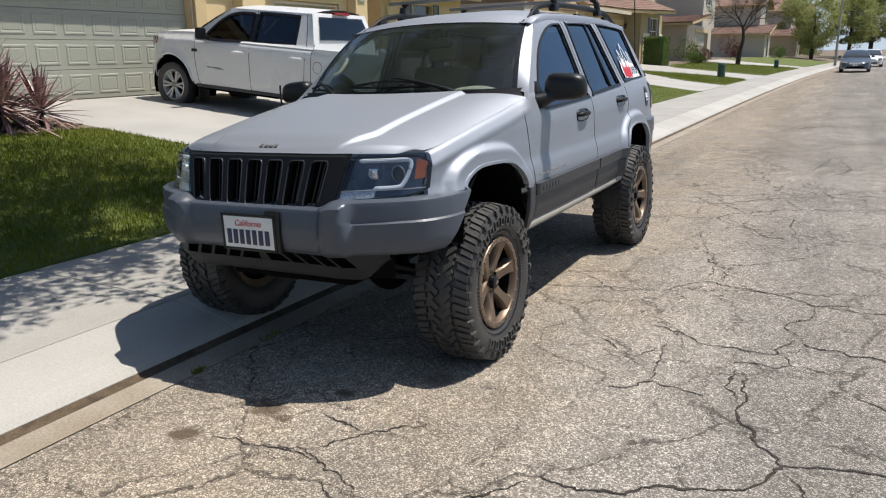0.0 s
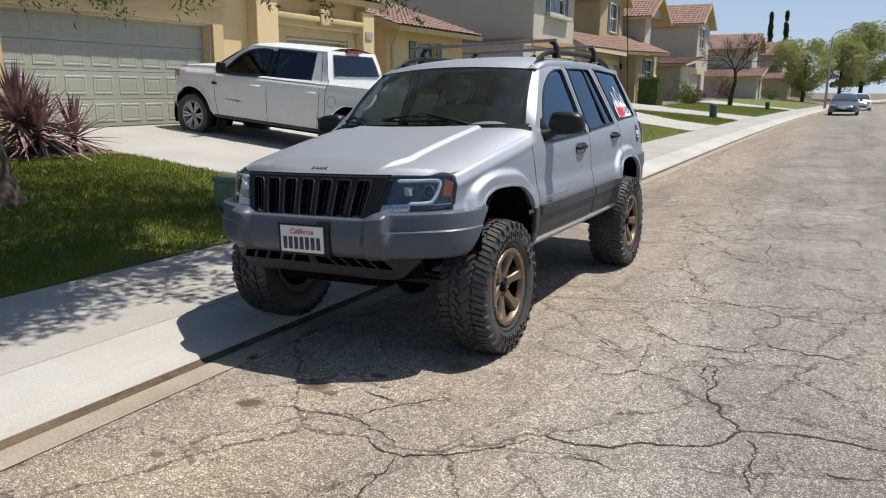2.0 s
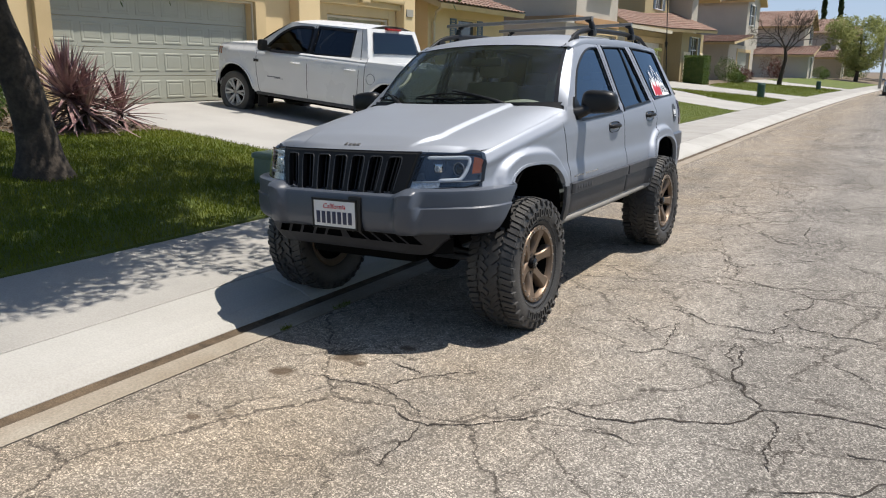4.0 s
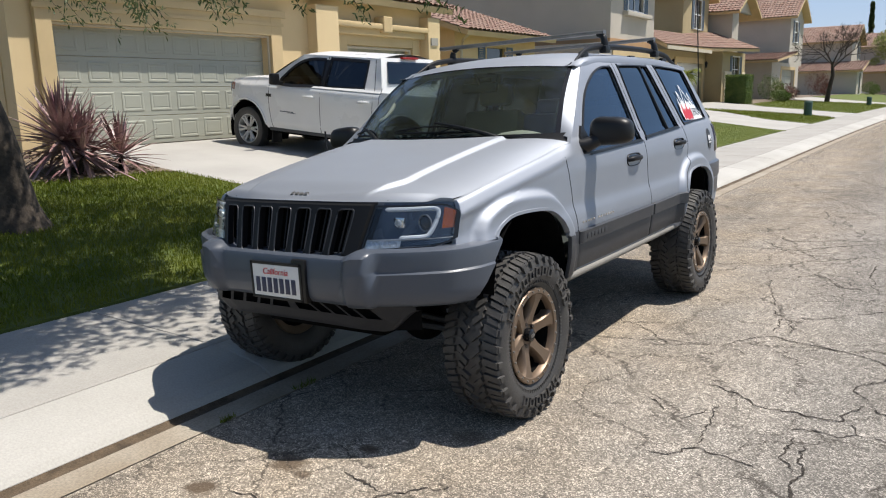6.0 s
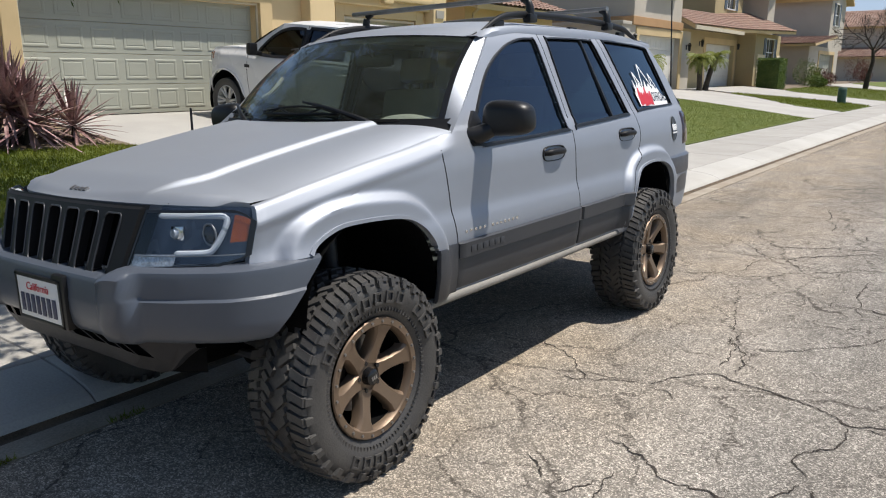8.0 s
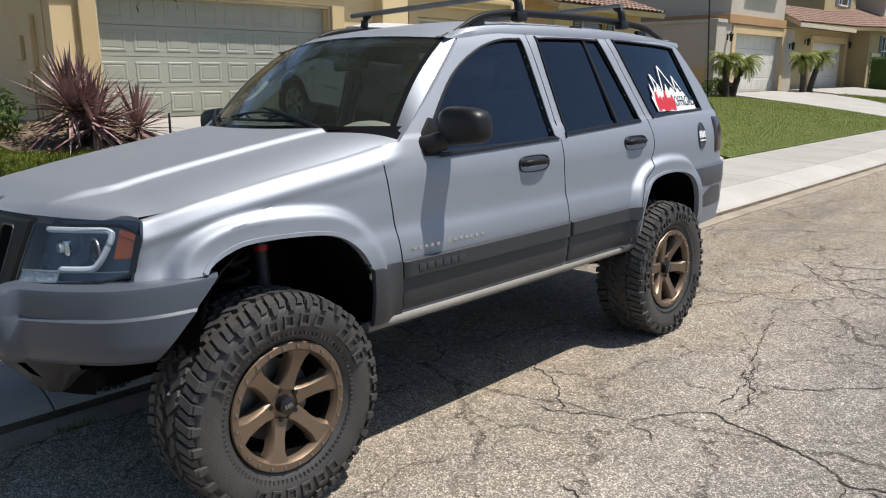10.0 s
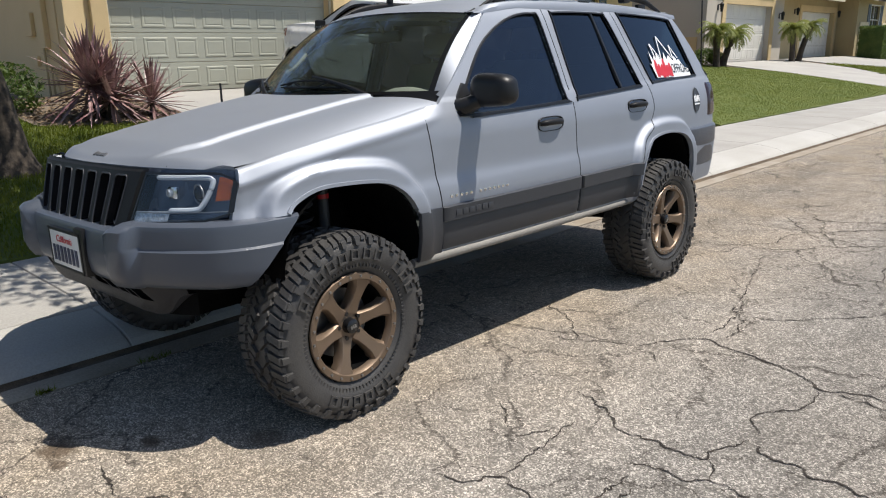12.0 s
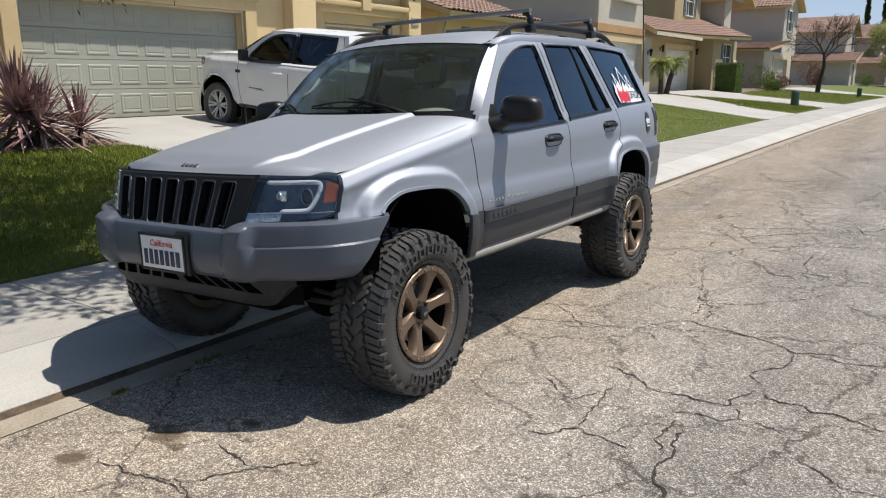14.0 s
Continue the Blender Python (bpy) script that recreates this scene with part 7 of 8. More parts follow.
def cordyline(x, y, scale, heads, seed):
    z = lot(x)
    t = thing("cordyline", pose(x, y, z), "maroon spiky cordyline in a bark bed by the driveway", "plant", "cordylines by the driveway")
    rng = np.random.default_rng(seed)
    for k in range(heads):
        a = k * 2.3 + 0.4
        dx, dy = (0.16 * math.cos(a), 0.16 * math.sin(a)) if heads > 1 else (0, 0)
        h = scale * (0.26 + 0.20 * (k % 3) / 2)
        bm = bmesh.new()
        tube(bm, [(dx * 0.3, dy * 0.3, -0.05), (dx * 0.8, dy * 0.8, h * 0.5), (dx, dy, h)], [0.05, 0.04, 0.03], 8)
        stem = part("stem", bm, M["bark"], t)
        e = new("rosette")
        e.parent = t
        e.matrix_basis = Matrix.Translation((dx, dy, h - 0.05))
        strap_leaves("leaf", 84, 0.82 * scale, 0.026 * scale, 0.05, seed + k, M["cordyline"], e, label="long pointed maroon leaf")


cordyline(-9.92, 5.95, 1.12, 3, 11)
cordyline(-9.92, 6.67, 0.90, 1, 15)
bed = patch([(-12.3, 4.95), (-9.78, 5.02), (-9.48, 6.0), (-9.53, 6.9), (-9.22, 7.17), (-12.3, 7.17)], 0.03, 0.2)
tagged(link_mesh("planting_bed", *bed, M["earth"]), "bark mulch bed beside the driveway", "planting bed", kind="structure")
rng = np.random.default_rng(21)
vs, fs = [], []
for i in range(1600):
    x, yy = rng.uniform(-12.2, -9.55), rng.uniform(5.05, 7.1)
    s, a = rng.uniform(0.015, 0.045), rng.uniform(0, 6.28)
    k = len(vs)
    z = lot(x) + 0.04
    dx, dy = s * math.cos(a), s * math.sin(a)
    vs += [(x - dx, yy - dy, z), (x + dy * 0.4, yy - dx * 0.4, z + s * 0.5), (x + dx, yy + dy, z + s * 0.2), (x - dy * 0.4, yy + dx * 0.4, z)]
    fs += [(k, k + 1, k + 2, k + 3)]
tagged(link_mesh("bark_chips", vs, fs, M["wood"], smooth=False), "scattered brown bark chips", "mulch", kind="stuff")


def leaf_cloud(rng, n, centre, size, leaf, shape=None):
    """Verts and faces of n small folded leaves in an ellipsoid or a box."""
    c, s = np.array(centre), np.array(size)
    if shape == "box":
        p = rng.uniform(-1, 1, (n, 3))
        k = rng.integers(0, 3, n)
        p[np.arange(n), k] = np.sign(p[np.arange(n), k]) * rng.uniform(0.9, 1.04, n)
    else:
        p = rng.normal(0, 1, (n, 3))
        p /= np.linalg.norm(p, axis=1)[:, None]
        p *= rng.uniform(0.35, 1.0, n)[:, None] ** 0.6
    p = c + p * s
    d = rng.normal(0, 1, (n, 3))
    d /= np.linalg.norm(d, axis=1)[:, None]
    e = np.cross(d, rng.normal(0, 1, (n, 3)))
    e /= np.linalg.norm(e, axis=1)[:, None]
    L = leaf * rng.uniform(0.6, 1.3, n)[:, None]
    vs = np.stack([p - d * L, p + e * L * 0.35, p + d * L, p - e * L * 0.35], 1).reshape(-1, 3)
    fs = np.arange(4 * n).reshape(-1, 4)
    return vs, fs


def crown(name, clumps, n, leaf, material, parent, seed, label="", shape=None):
    rng = np.random.default_rng(seed)
    V, F, k = [], [], 0
    for c, s in clumps:
        v, f = leaf_cloud(rng, n, c, s, leaf, shape)
        V.append(v)
        F.append(f + k)
        k += len(v)
    return link_mesh(name, np.vstack(V), np.vstack(F).tolist(), material, parent, label, smooth=False)


# the street tree whose boughs hang over the lawn and shade the walk
tree = thing("street_tree", pose(-7.50, 4.22, lot(-7.50) - 0.05), "shade tree with dark bark and fine hanging leaves", "tree")
bm = bmesh.new()
tube(bm, smooth_line([(0.0, -0.30, -0.12), (0.0, -0.31, 0.05), (0.0, -0.32, 0.2), (-0.02, -0.33, 0.5), (-0.04, -0.38, 0.9), (-0.10, -0.46, 1.3), (-0.22, -0.58, 2.0), (-0.2, -0.5, 3.2)], 26), list(np.interp(np.linspace(0, 1, 26), [0, 0.06, 0.11, 0.2, 0.3, 1], [0.40, 0.31, 0.235, 0.195, 0.185, 0.165])), 20)
for v in bm.verts:
    v.co += v.co.normalized() * 0.03 * noise.noise(v.co * 5)
part("trunk", bm, M["bark"], tree, "rough dark trunk flaring at the root")
rng = np.random.default_rng(5)
tips = []
for i in range(20):
    a = i * 2.4 + rng.normal(0, 0.2)
    r = 2.3 * math.sqrt(rng.random())
    e = np.array([2.3 + r * math.cos(a), -0.6 + r * math.sin(a), rng.uniform(3.5, 5.6)])
    s = np.array([-0.22, -0.5, rng.uniform(2.6, 3.1)])
    m = (s + e) / 2 + np.array([0, 0, 0.7])
    bm = bmesh.new()
    pts = smooth_line([s, m, e], 9)
    tube(bm, pts, list(np.linspace(0.085, 0.016, 9)), 7)
    part("limb", bm, M["bark"], tree)
    tips += [pts[6], pts[8]]
clumps = [((*p,), rng.uniform(0.4, 0.8, 3) * (1, 1, 0.7)) for p in tips]
for i in range(140):
    a, r = rng.uniform(0, 6.28), 3.9 * math.sqrt(rng.random())
    clumps.append(((2.75 + r * math.cos(a), -0.45 + r * math.sin(a), rng.uniform(3.6, 6.2)), rng.uniform(0.35, 0.8, 3) * (1, 1, 0.7)))
for i in range(46):
    clumps.append(((rng.uniform(2.6, 4.9), rng.uniform(-3.4, 2.2), rng.uniform(3.7, 5.4)), rng.uniform(0.3, 0.6, 3) * (1, 1, 0.7)))
clumps = [c for c in clumps if c[0][0] < 4.95]
crown("crown", clumps, 405, 0.055, M["leaf"], tree, 8, "fine dark green leaves")


def hanging_twig(x, y, z, seed):
    """A thin drooping twig with narrow leaves along it."""
    rng = np.random.default_rng(seed)
    bm = bmesh.new()
    line = smooth_line([(x - 0.6, y - 0.8, z + 1.1), (x - 0.25, y - 0.3, z + 0.55), (x, y, z)], 12)
    tube(bm, line, list(np.linspace(0.010, 0.002, 12)), 5)
    t = part("twig", bm, M["bark"], tree)
    vs, fs = [], []
    for k in range(3, 12):
        for q in range(7):
            p = Vector(line[k]) + Vector(rng.normal(0, 0.05, 3))
            d = (Vector(rng.normal(0, 0.6, 3)) + Vector((0.1, 0.1, -0.6))).normalized()
            e = d.cross(Vector(rng.normal(0, 1, 3))).normalized()
            L = rng.uniform(0.06, 0.12)
            j = len(vs)
            vs += [p, p + d * L * 0.5 + e * 0.012, p + d * L, p + d * L * 0.5 - e * 0.012]
            fs.append((j, j + 1, j + 2, j + 3))
    link_mesh("twig_leaves", vs, fs, M["leaf"], t, smooth=False)


rng = np.random.default_rng(77)
for k in range(40):
    x = -10.2 + 6.2 * k / 39
    yy = 6.3 + rng.uniform(-0.4, 0.7)
    low = 2.60 - 0.035 * (x + 10.2) + rng.uniform(-0.12, 0.40)
    hanging_twig(x + 7.50, yy - 4.22, low - 0.28, 100 + k)

# low bush beside the near house
bush = thing("bush", pose(-10.9, 5.1, lot(-10.9)), "small green bush at the house corner", "bush")
crown("leaves", [((0, 0, 0.35), (0.55, 0.45, 0.38)), ((-0.5, -0.4, 0.3), (0.5, 0.4, 0.35))], 900, 0.05, M["hedge"], bush, 3)


def palm(x, y, h, lean, seed):
    t = thing("pygmy_palm", pose(x, y, lot(x)), "small palm with slim curved trunk and arching fronds", "palm", "palms by the garages")
    bm = bmesh.new()
    pts = smooth_line([(0, 0, -0.05), (lean * 0.25, lean * 0.3, h * 0.5), (lean * 0.5, lean, h)], 10)
    tube(bm, pts, [0.15, 0.13, 0.12, 0.115, 0.115, 0.115, 0.12, 0.125, 0.14, 0.12], 10)
    part("trunk", bm, M["bark"], t, "shaggy brown trunk")
    rng = np.random.default_rng(seed)
    for i in range(44):
        a = i * 2.4
        el = rng.uniform(-0.25, 1.35)
        vs, fs = [], []
        p, ang = np.array(pts[-1]), el
        L = rng.uniform(0.62, 0.82)
        line = []
        for k in range(9):
            line.append(p.copy())
            p = p + L / 8 * np.array([math.cos(ang) * math.cos(a), math.cos(ang) * math.sin(a), math.sin(ang)])
            ang -= 0.22
        side_v = np.array([-math.sin(a), math.cos(a), 0])
        for k in range(1, 9):
            for s in (1, -1):
                for q in (0, 0.5):
                    b = line[k] if not q else (line[k] + line[k - 1]) / 2
                    d = (line[k] - line[k - 1]) / np.linalg.norm(line[k] - line[k - 1])
                    ll = 0.21 * (1 - abs(k - 4) / 7)
                    tip = b + side_v * s * ll * 0.8 + d * ll * 0.5 - np.array([0, 0, 0.08])
                    j = len(vs)
                    vs += [b - d * 0.022, b + d * 0.022, tip]
                    fs.append((j, j + 1, j + 2))
        fr = link_mesh("frond", vs, fs, M["palm"], t, "arching feathered frond" if i == 0 else "", smooth=False)
    return t


palm(-11.15, 28.6, 1.25, -0.1, 1)
palm(-11.2, 29.2, 1.15, 0.4, 2)
palm(-11.3, 36.6, 1.4, -0.1, 3)
palm(-11.25, 37.2, 1.45, 0.45, 4)

hd = thing("clipped_hedge", pose(-10.75, 46.1, lot(-10.75)), "square-clipped green hedge by the front window", "hedge")
crown("leaves", [((0, 0.75, 0.82), (0.62, 0.8, 0.82))], 5200, 0.05, M["hedge"], hd, 12, shape="box")
part("core", boxes(((-0.58, 0.0, 0), (0.58, 1.5, 1.58)), bevel=0.05), M["hedge"], hd)


def shrub(x, y, r, h, material, label, seed, name="shrub"):
    t = thing(name, pose(x + bend(y), y, lot(x)), label, "shrub")
    crown("leaves", [((0, 0, h * 0.5), (r, r, h * 0.55)), ((r * 0.5, r * 0.6, h * 0.4), (r * 0.7, r * 0.7, h * 0.4))], 900, 0.06, material, t, seed)
    return t


shrub(-11.0, 57.2, 0.9, 1.2, M["redleaf"], "dark red rounded shrub by the house", 31)
shrub(-11.6, 56.2, 0.8, 1.7, M["hedge"], "green shrub against the house wall", 32)
shrub(-10.6, 54.6, 0.6, 0.8, M["hedge"], "low green shrub by the house", 33)
shrub(-11.8, 72.2, 0.9, 2.6, M["redleaf"], "tall red-leaved shrub beside a garage", 34)
shrub(-11.6, 73.6, 0.7, 1.6, M["redleaf"], "red-leaved shrub beside a garage", 35)
shrub(-10.0, 88.0, 0.8, 1.4, M["hedge"], "rounded clipped green hedge on a lawn", 36)
shrub(-9.5, 103.0, 1.4, 2.3, M["hedge"], "rounded clipped green hedge on a lawn", 37)
shrub(-9.2, 107.0, 1.3, 2.2, M["hedge"], "rounded clipped green hedge on a lawn", 38)
shrub(-12.0, 29.4, 0.5, 0.6, M["hedge"], "low green shrub at the house corner", 39)

# bare tree
bt = thing("bare_tree", pose(-8.62 + bend(59.8), 59.8, lot(-8.62)) @ Matrix.Scale(1.22, 4), "leafless small street tree on the lawn", "tree")
bm = bmesh.new()
tube(bm, [(0, 0, -0.05), (0.08, 0, 0.7), (0.22, 0, 1.5), (0.15, 0, 2.1)], [0.15, 0.12, 0.10, 0.08], 10)
part("trunk", bm, M["bark"], bt, "grey-brown trunk")
rng = np.random.default_rng(9)
bm = bmesh.new()


def sprout(p, d, L, r, depth):
    q = p + d * L
    rod(bm, p, q, r, r * 0.65, 5, False)
    if depth:
        for k in range(3 if depth > 1 else 4):
            nd = Vector(d + Vector(rng.normal(0, 0.48, 3)) + Vector((0, 0, 0.12))).normalized()
            sprout(p.lerp(q, rng.uniform(0.6, 1.0)), nd, L * rng.uniform(0.62, 0.85), max(0.006, r * 0.6), depth - 1)


for k in range(6):
    a = k * 1.05
    sprout(Vector((0.17, 0, 1.9 + 0.05 * k)), Vector((math.cos(a) * 0.75, math.sin(a) * 0.75, 0.75)).normalized(), 1.05, 0.045, 4)
part("branch_work", bm, M["bark"], bt, "bare spreading branches")


def leafy_tree(x, y, h, r, seed, label, material, conical=False, count=26, leaf=0.16, per=420):
    t = thing("tree", pose(x, y, 0.2), label, "tree")
    bm = bmesh.new()
    tube(bm, [(0, 0, 0), (0.1, 0, h * 0.3), (0, 0.1, h * 0.7)], [0.025 * h + 0.05, 0.02 * h + 0.03, 0.01 * h], 8)
    rng = np.random.default_rng(seed)
    part("trunk", bm, M["bark"], t)
    cl = []
    for i in range(count):
        f = rng.random()
        if conical:
            rr = r * (1 - f) ** 0.8
            z = h * (0.08 + 0.92 * f)
        else:
            rr = r * math.sqrt(max(0.05, 1 - (2 * f - 1) ** 2))
            z = h * (0.25 + 0.72 * f)
        a = rng.uniform(0, 6.28)
        q = rr * math.sqrt(rng.random()) * rng.uniform(0.75, 1.12)
        s = r * rng.uniform(0.14, 0.40) if not conical else max(0.2, rr * 0.8)
        cl.append(((q * math.cos(a), q * math.sin(a), z), (s, s, s * (0.75 if not conical else 1.8))))
    crown("crown", cl, per, leaf, material, t, seed + 1)
    return t


leafy_tree(-11.0, 118, 12.0, 0.6, 51, "slim dark cypress behind the roofs", M["leaf"], True, 80, 0.16)
leafy_tree(-9.0, 118, 12.0, 0.55, 52, "slim dark cypress behind the roofs", M["leaf"], True, 80, 0.16)
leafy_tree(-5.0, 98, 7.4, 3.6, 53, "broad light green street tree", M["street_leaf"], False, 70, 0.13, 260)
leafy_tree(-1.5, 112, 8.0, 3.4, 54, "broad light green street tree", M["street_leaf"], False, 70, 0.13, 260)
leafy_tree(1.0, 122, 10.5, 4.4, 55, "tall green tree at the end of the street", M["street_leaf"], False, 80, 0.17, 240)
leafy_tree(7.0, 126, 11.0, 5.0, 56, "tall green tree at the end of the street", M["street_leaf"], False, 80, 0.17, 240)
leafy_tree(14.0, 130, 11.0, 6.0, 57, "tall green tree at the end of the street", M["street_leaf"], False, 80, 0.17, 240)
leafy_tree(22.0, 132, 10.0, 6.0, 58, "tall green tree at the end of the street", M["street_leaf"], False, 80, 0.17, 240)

# ---- street furniture ----
lp = thing("street_lamp", pose(-3.35 + bend(75), 75, 0.07), "tall grey concrete street lamp with a curved arm", "street lamp")
bm = bmesh.new()
tube(bm, [(0, 0, 0), (0, 0, 3.0), (0, 0, 6.0)], [0.13, 0.10, 0.075], 10)
part("pole", bm, M["pole"], lp)
bm = bmesh.new()
tube(bm, smooth_line([(0, 0, 6.0), (0.25, 0, 6.45), (0.9, 0, 6.7), (1.9, 0, 6.75)], 12), 0.04, 8)
arm = part("arm", bm, M["pole"], lp)
bm = bmesh.new()
box(bm, (1.8, -0.12, 6.66), (2.4, 0.12, 6.80), 0.05)
part("lantern", bm, M["steel"], lp)


def utility_box(x, y, label, s=1.0):
    t = thing("utility_post", pose(x + bend(y), y, lot(x)), label, "utility box", "utility posts on the lawns")
    bm = bmesh.new()
    rod(bm, (0, 0, -0.03), (0, 0, 0.62 * s), 0.185 * s, 0.18 * s, 20)
    part("body", bm, M["bin"], t)
    bm = bmesh.new()
    rod(bm, (0, 0, 0.62 * s), (0, 0, 0.70 * s), 0.195 * s, 0.15 * s, 20)
    part("lid", bm, M["bin"], t)
    return t


ped = thing("ground_box", pose(-5.84, 5.70, lot(-5.84)), "pale green plastic utility pedestal on the lawn beside the walk", "utility box")
part("body", boxes(((-0.19, -0.19, -0.05), (0.19, 0.19, 0.33)), bevel=0.05), M["pedestal"], ped)
part("cap", boxes(((-0.205, -0.205, 0.315), (0.205, 0.205, 0.39)), bevel=0.035), M["pedestal"], ped)
utility_box(-6.05, 39.3, "dark green steel utility post on the lawn's edge")
tagged(utility_box(-5.98, 59.6, "grey-green steel utility post on the lawn", 0.85), category="utility box")


# ---- parked vehicles ----
def plain_wheel(parent, x, y, z, r, w, rimm, axis="y"):
    """A road wheel: tyre, rim, twin spokes and hub; its face looks along -y, or along x for axis x."""
    e = new("wheel")
    e.parent = parent
    e.matrix_basis = pose(x, y, z, 0, 0, -90 if axis == "y" else 0)
    h = w / 2
    link_mesh("tyre", *lathe([(h * 0.75, r * 0.64), (h * 0.95, r * 0.75), (h, r * 0.88), (h * 0.85, r * 0.97), (0, r), (-h * 0.85, r * 0.97), (-h, r * 0.88), (-h * 0.75, r * 0.64)], 40), M["rubber"], e, "black road tyre")
    rim = link_mesh("rim", *lathe([(h * 0.78, r * 0.66), (h * 0.82, r * 0.62), (h * 0.5, r * 0.58), (-h * 0.6, r * 0.56)], 40), rimm, e, "alloy rim")
    link_mesh("rim_back", *lathe([(-h * 0.1, 0), (-h * 0.1, r * 0.58)], 24), M["under"], rim)
    for i in range(6):
        a = i * math.pi / 3
        for da in (-0.13, 0.13):
            bm = bmesh.new()
            p = Vector((h * 0.55, r * 0.12 * math.cos(a + da), r * 0.12 * math.sin(a + da)))
            q = Vector((h * 0.70, r * 0.60 * math.cos(a + da * 1.3), r * 0.60 * math.sin(a + da * 1.3)))
            rod(bm, p, q, r * 0.045, r * 0.06, 6)
            part("spoke", bm, rimm, rim)
    link_mesh("hub", *lathe([(h * 0.72, 0), (h * 0.70, r * 0.12), (h * 0.5, r * 0.17), (h * 0.3, r * 0.17)], 20), M["steel"], rim)
    return e


truck = thing("pickup_truck", pose(-12.07, 10.12, 0.70, 0, 5.0, 0) @ Matrix.Diagonal((1, 1, 1.02, 1)), "white crew-cab pickup truck parked nose to the garage", "car")
# its own frame: x from nose to tail, y from its left side across, z up


def t_hw(x):
    return np.interp(x, [0.28, 0.33, 0.40, 0.52, 0.8, 3.6, 5.6, 5.78], [0.66, 0.78, 0.87, 0.95, 1.0, 1.0, 0.98, 0.95])


def t_side(x, z):
    v = t_hw(x) + np.interp(z, [0.42, 0.55, 0.75, 0.95, 1.12, 1.22], [-0.05, -0.01, 0.0, 0.012, 0.004, -0.03])
    for c in (0.95, 4.65):
        r = math.hypot(x - c, z - 0.40)
        v += 0.03 * (1 - sstep(0.54, 0.62, r)) * sstep(0.35, 0.6, z)
    if z > 1.22:
        v -= 0.03 + 0.36 * (z - 1.22)
    return float(v)


def t_top(x):
    return np.interp(x, [0.28, 0.34, 0.45, 0.7, 1.1, 1.50, 1.52, 5.8], [1.16, 1.215, 1.255, 1.29, 1.315, 1.33, 1.225, 1.225])


T_ARCH = [[(c + 0.53 * math.cos(a), 0.40 + 0.53 * math.sin(a)) for a in np.linspace(-0.35, math.pi + 0.35, 30)] for c in (0.95, 4.65)]
T_WF = smooth_line([(1.80, 1.24), (2.70, 1.25), (2.74, 1.28), (2.74, 1.66), (2.70, 1.70), (2.40, 1.695), (2.14, 1.625), (1.87, 1.43)], 60, True)
T_WR = smooth_line([(2.88, 1.25), (3.68, 1.27), (3.72, 1.30), (3.70, 1.68), (3.66, 1.71), (2.90, 1.72), (2.86, 1.69), (2.85, 1.28)], 60, True)
T_GAPS = [np.array([(1.53, 1.2), (1.55, 0.8), (1.62, 0.45)]), np.array([(2.795, 1.75), (2.795, 1.2), (2.82, 0.45)]), np.array([(3.84, 1.75), (3.97, 1.2), (3.97, 0.75), (3.93, 0.45)]), np.array([(4.11, 1.3), (4.11, 0.45)])]


def t_panel(x, z):
    if any(inside(p, x, z) for p in T_ARCH):
        return None
    if inside(T_WF, x, z):
        return "front_window"
    if inside(T_WR, x, z):
        return "rear_window"
    if x < at_w(T_GAPS[0], z):
        return "fender"
    if x < at_w(T_GAPS[1], z):
        return "front_door"
    if x < at_w(T_GAPS[2], z):
        return "rear_door"
    return "cab_corner" if x < 4.11 else "bed_side"


grids = []
uw = [(x, z) for x in np.arange(0.28, 5.79, 0.04) for z in np.linspace(0.44, t_top(x), 24)]
grids.append((np.array(uw), len(np.arange(0.28, 5.79, 0.04)), 24))
uw = []
for s in np.linspace(0, 1, 56):
    for f in np.linspace(0, 1, 16):
        z = 1.22 + 0.55 * f
        xa, xb = 1.50 + max(0.0, z - 1.33) * 1.55, 4.12 - 0.18 * f
        uw.append((xa + (xb - xa) * s, z))
grids.append((np.array(uw), 56, 16))
tp = {}
for uw, nu, nw in grids:
    snap(uw, [open_line(np.array(a)) for a in T_ARCH + T_GAPS] + [T_WF, T_WR], 0.019)
    for i in range(nu - 1):
        for j in range(nw - 1):
            f = [i * nw + j, (i + 1) * nw + j, (i + 1) * nw + j + 1, i * nw + j + 1]
            c = uw[f].mean(0)
            nm = t_panel(*c)
            if nm:
                tp.setdefault(nm, []).append([tuple(uw[k]) for k in f])
for nm, quads in tp.items():
    idx, pts, faces = {}, [], []
    for q in quads:
        f = []
        for p in q:
            p = tuple(np.round(p, 5))
            if p not in idx:
                idx[p] = len(pts)
                pts.append(p)
            f.append(idx[p])
        g = [k for i, k in enumerate(f) if k != f[i - 1]]
        if len(set(g)) > 2:
            faces.append(tuple(g))
    gl = nm.endswith("window")
    for s in (1, -1):
        vs = [(x, 1.0 - s * (t_side(x, z) - (0.012 if gl else 0)), z) for x, z in pts]
        link_mesh(nm, vs, faces, M["screen"] if gl else M["truck_white"], truck, "dark tinted glass" if gl else "")
for gap in T_GAPS[:3] + [T_GAPS[3]]:
    line = smooth_line(gap, 16)
    vs = []
    for x, z in line:
        vs += [(x - 0.006, 1.0 - t_side(x, z) - 0.0015, z), (x + 0.006, 1.0 - t_side(x, z) - 0.0015, z)]
    link_mesh("shut_line", vs, [(2 * i, 2 * i + 1, 2 * i + 3, 2 * i + 2) for i in range(15)], M["black"], truck)


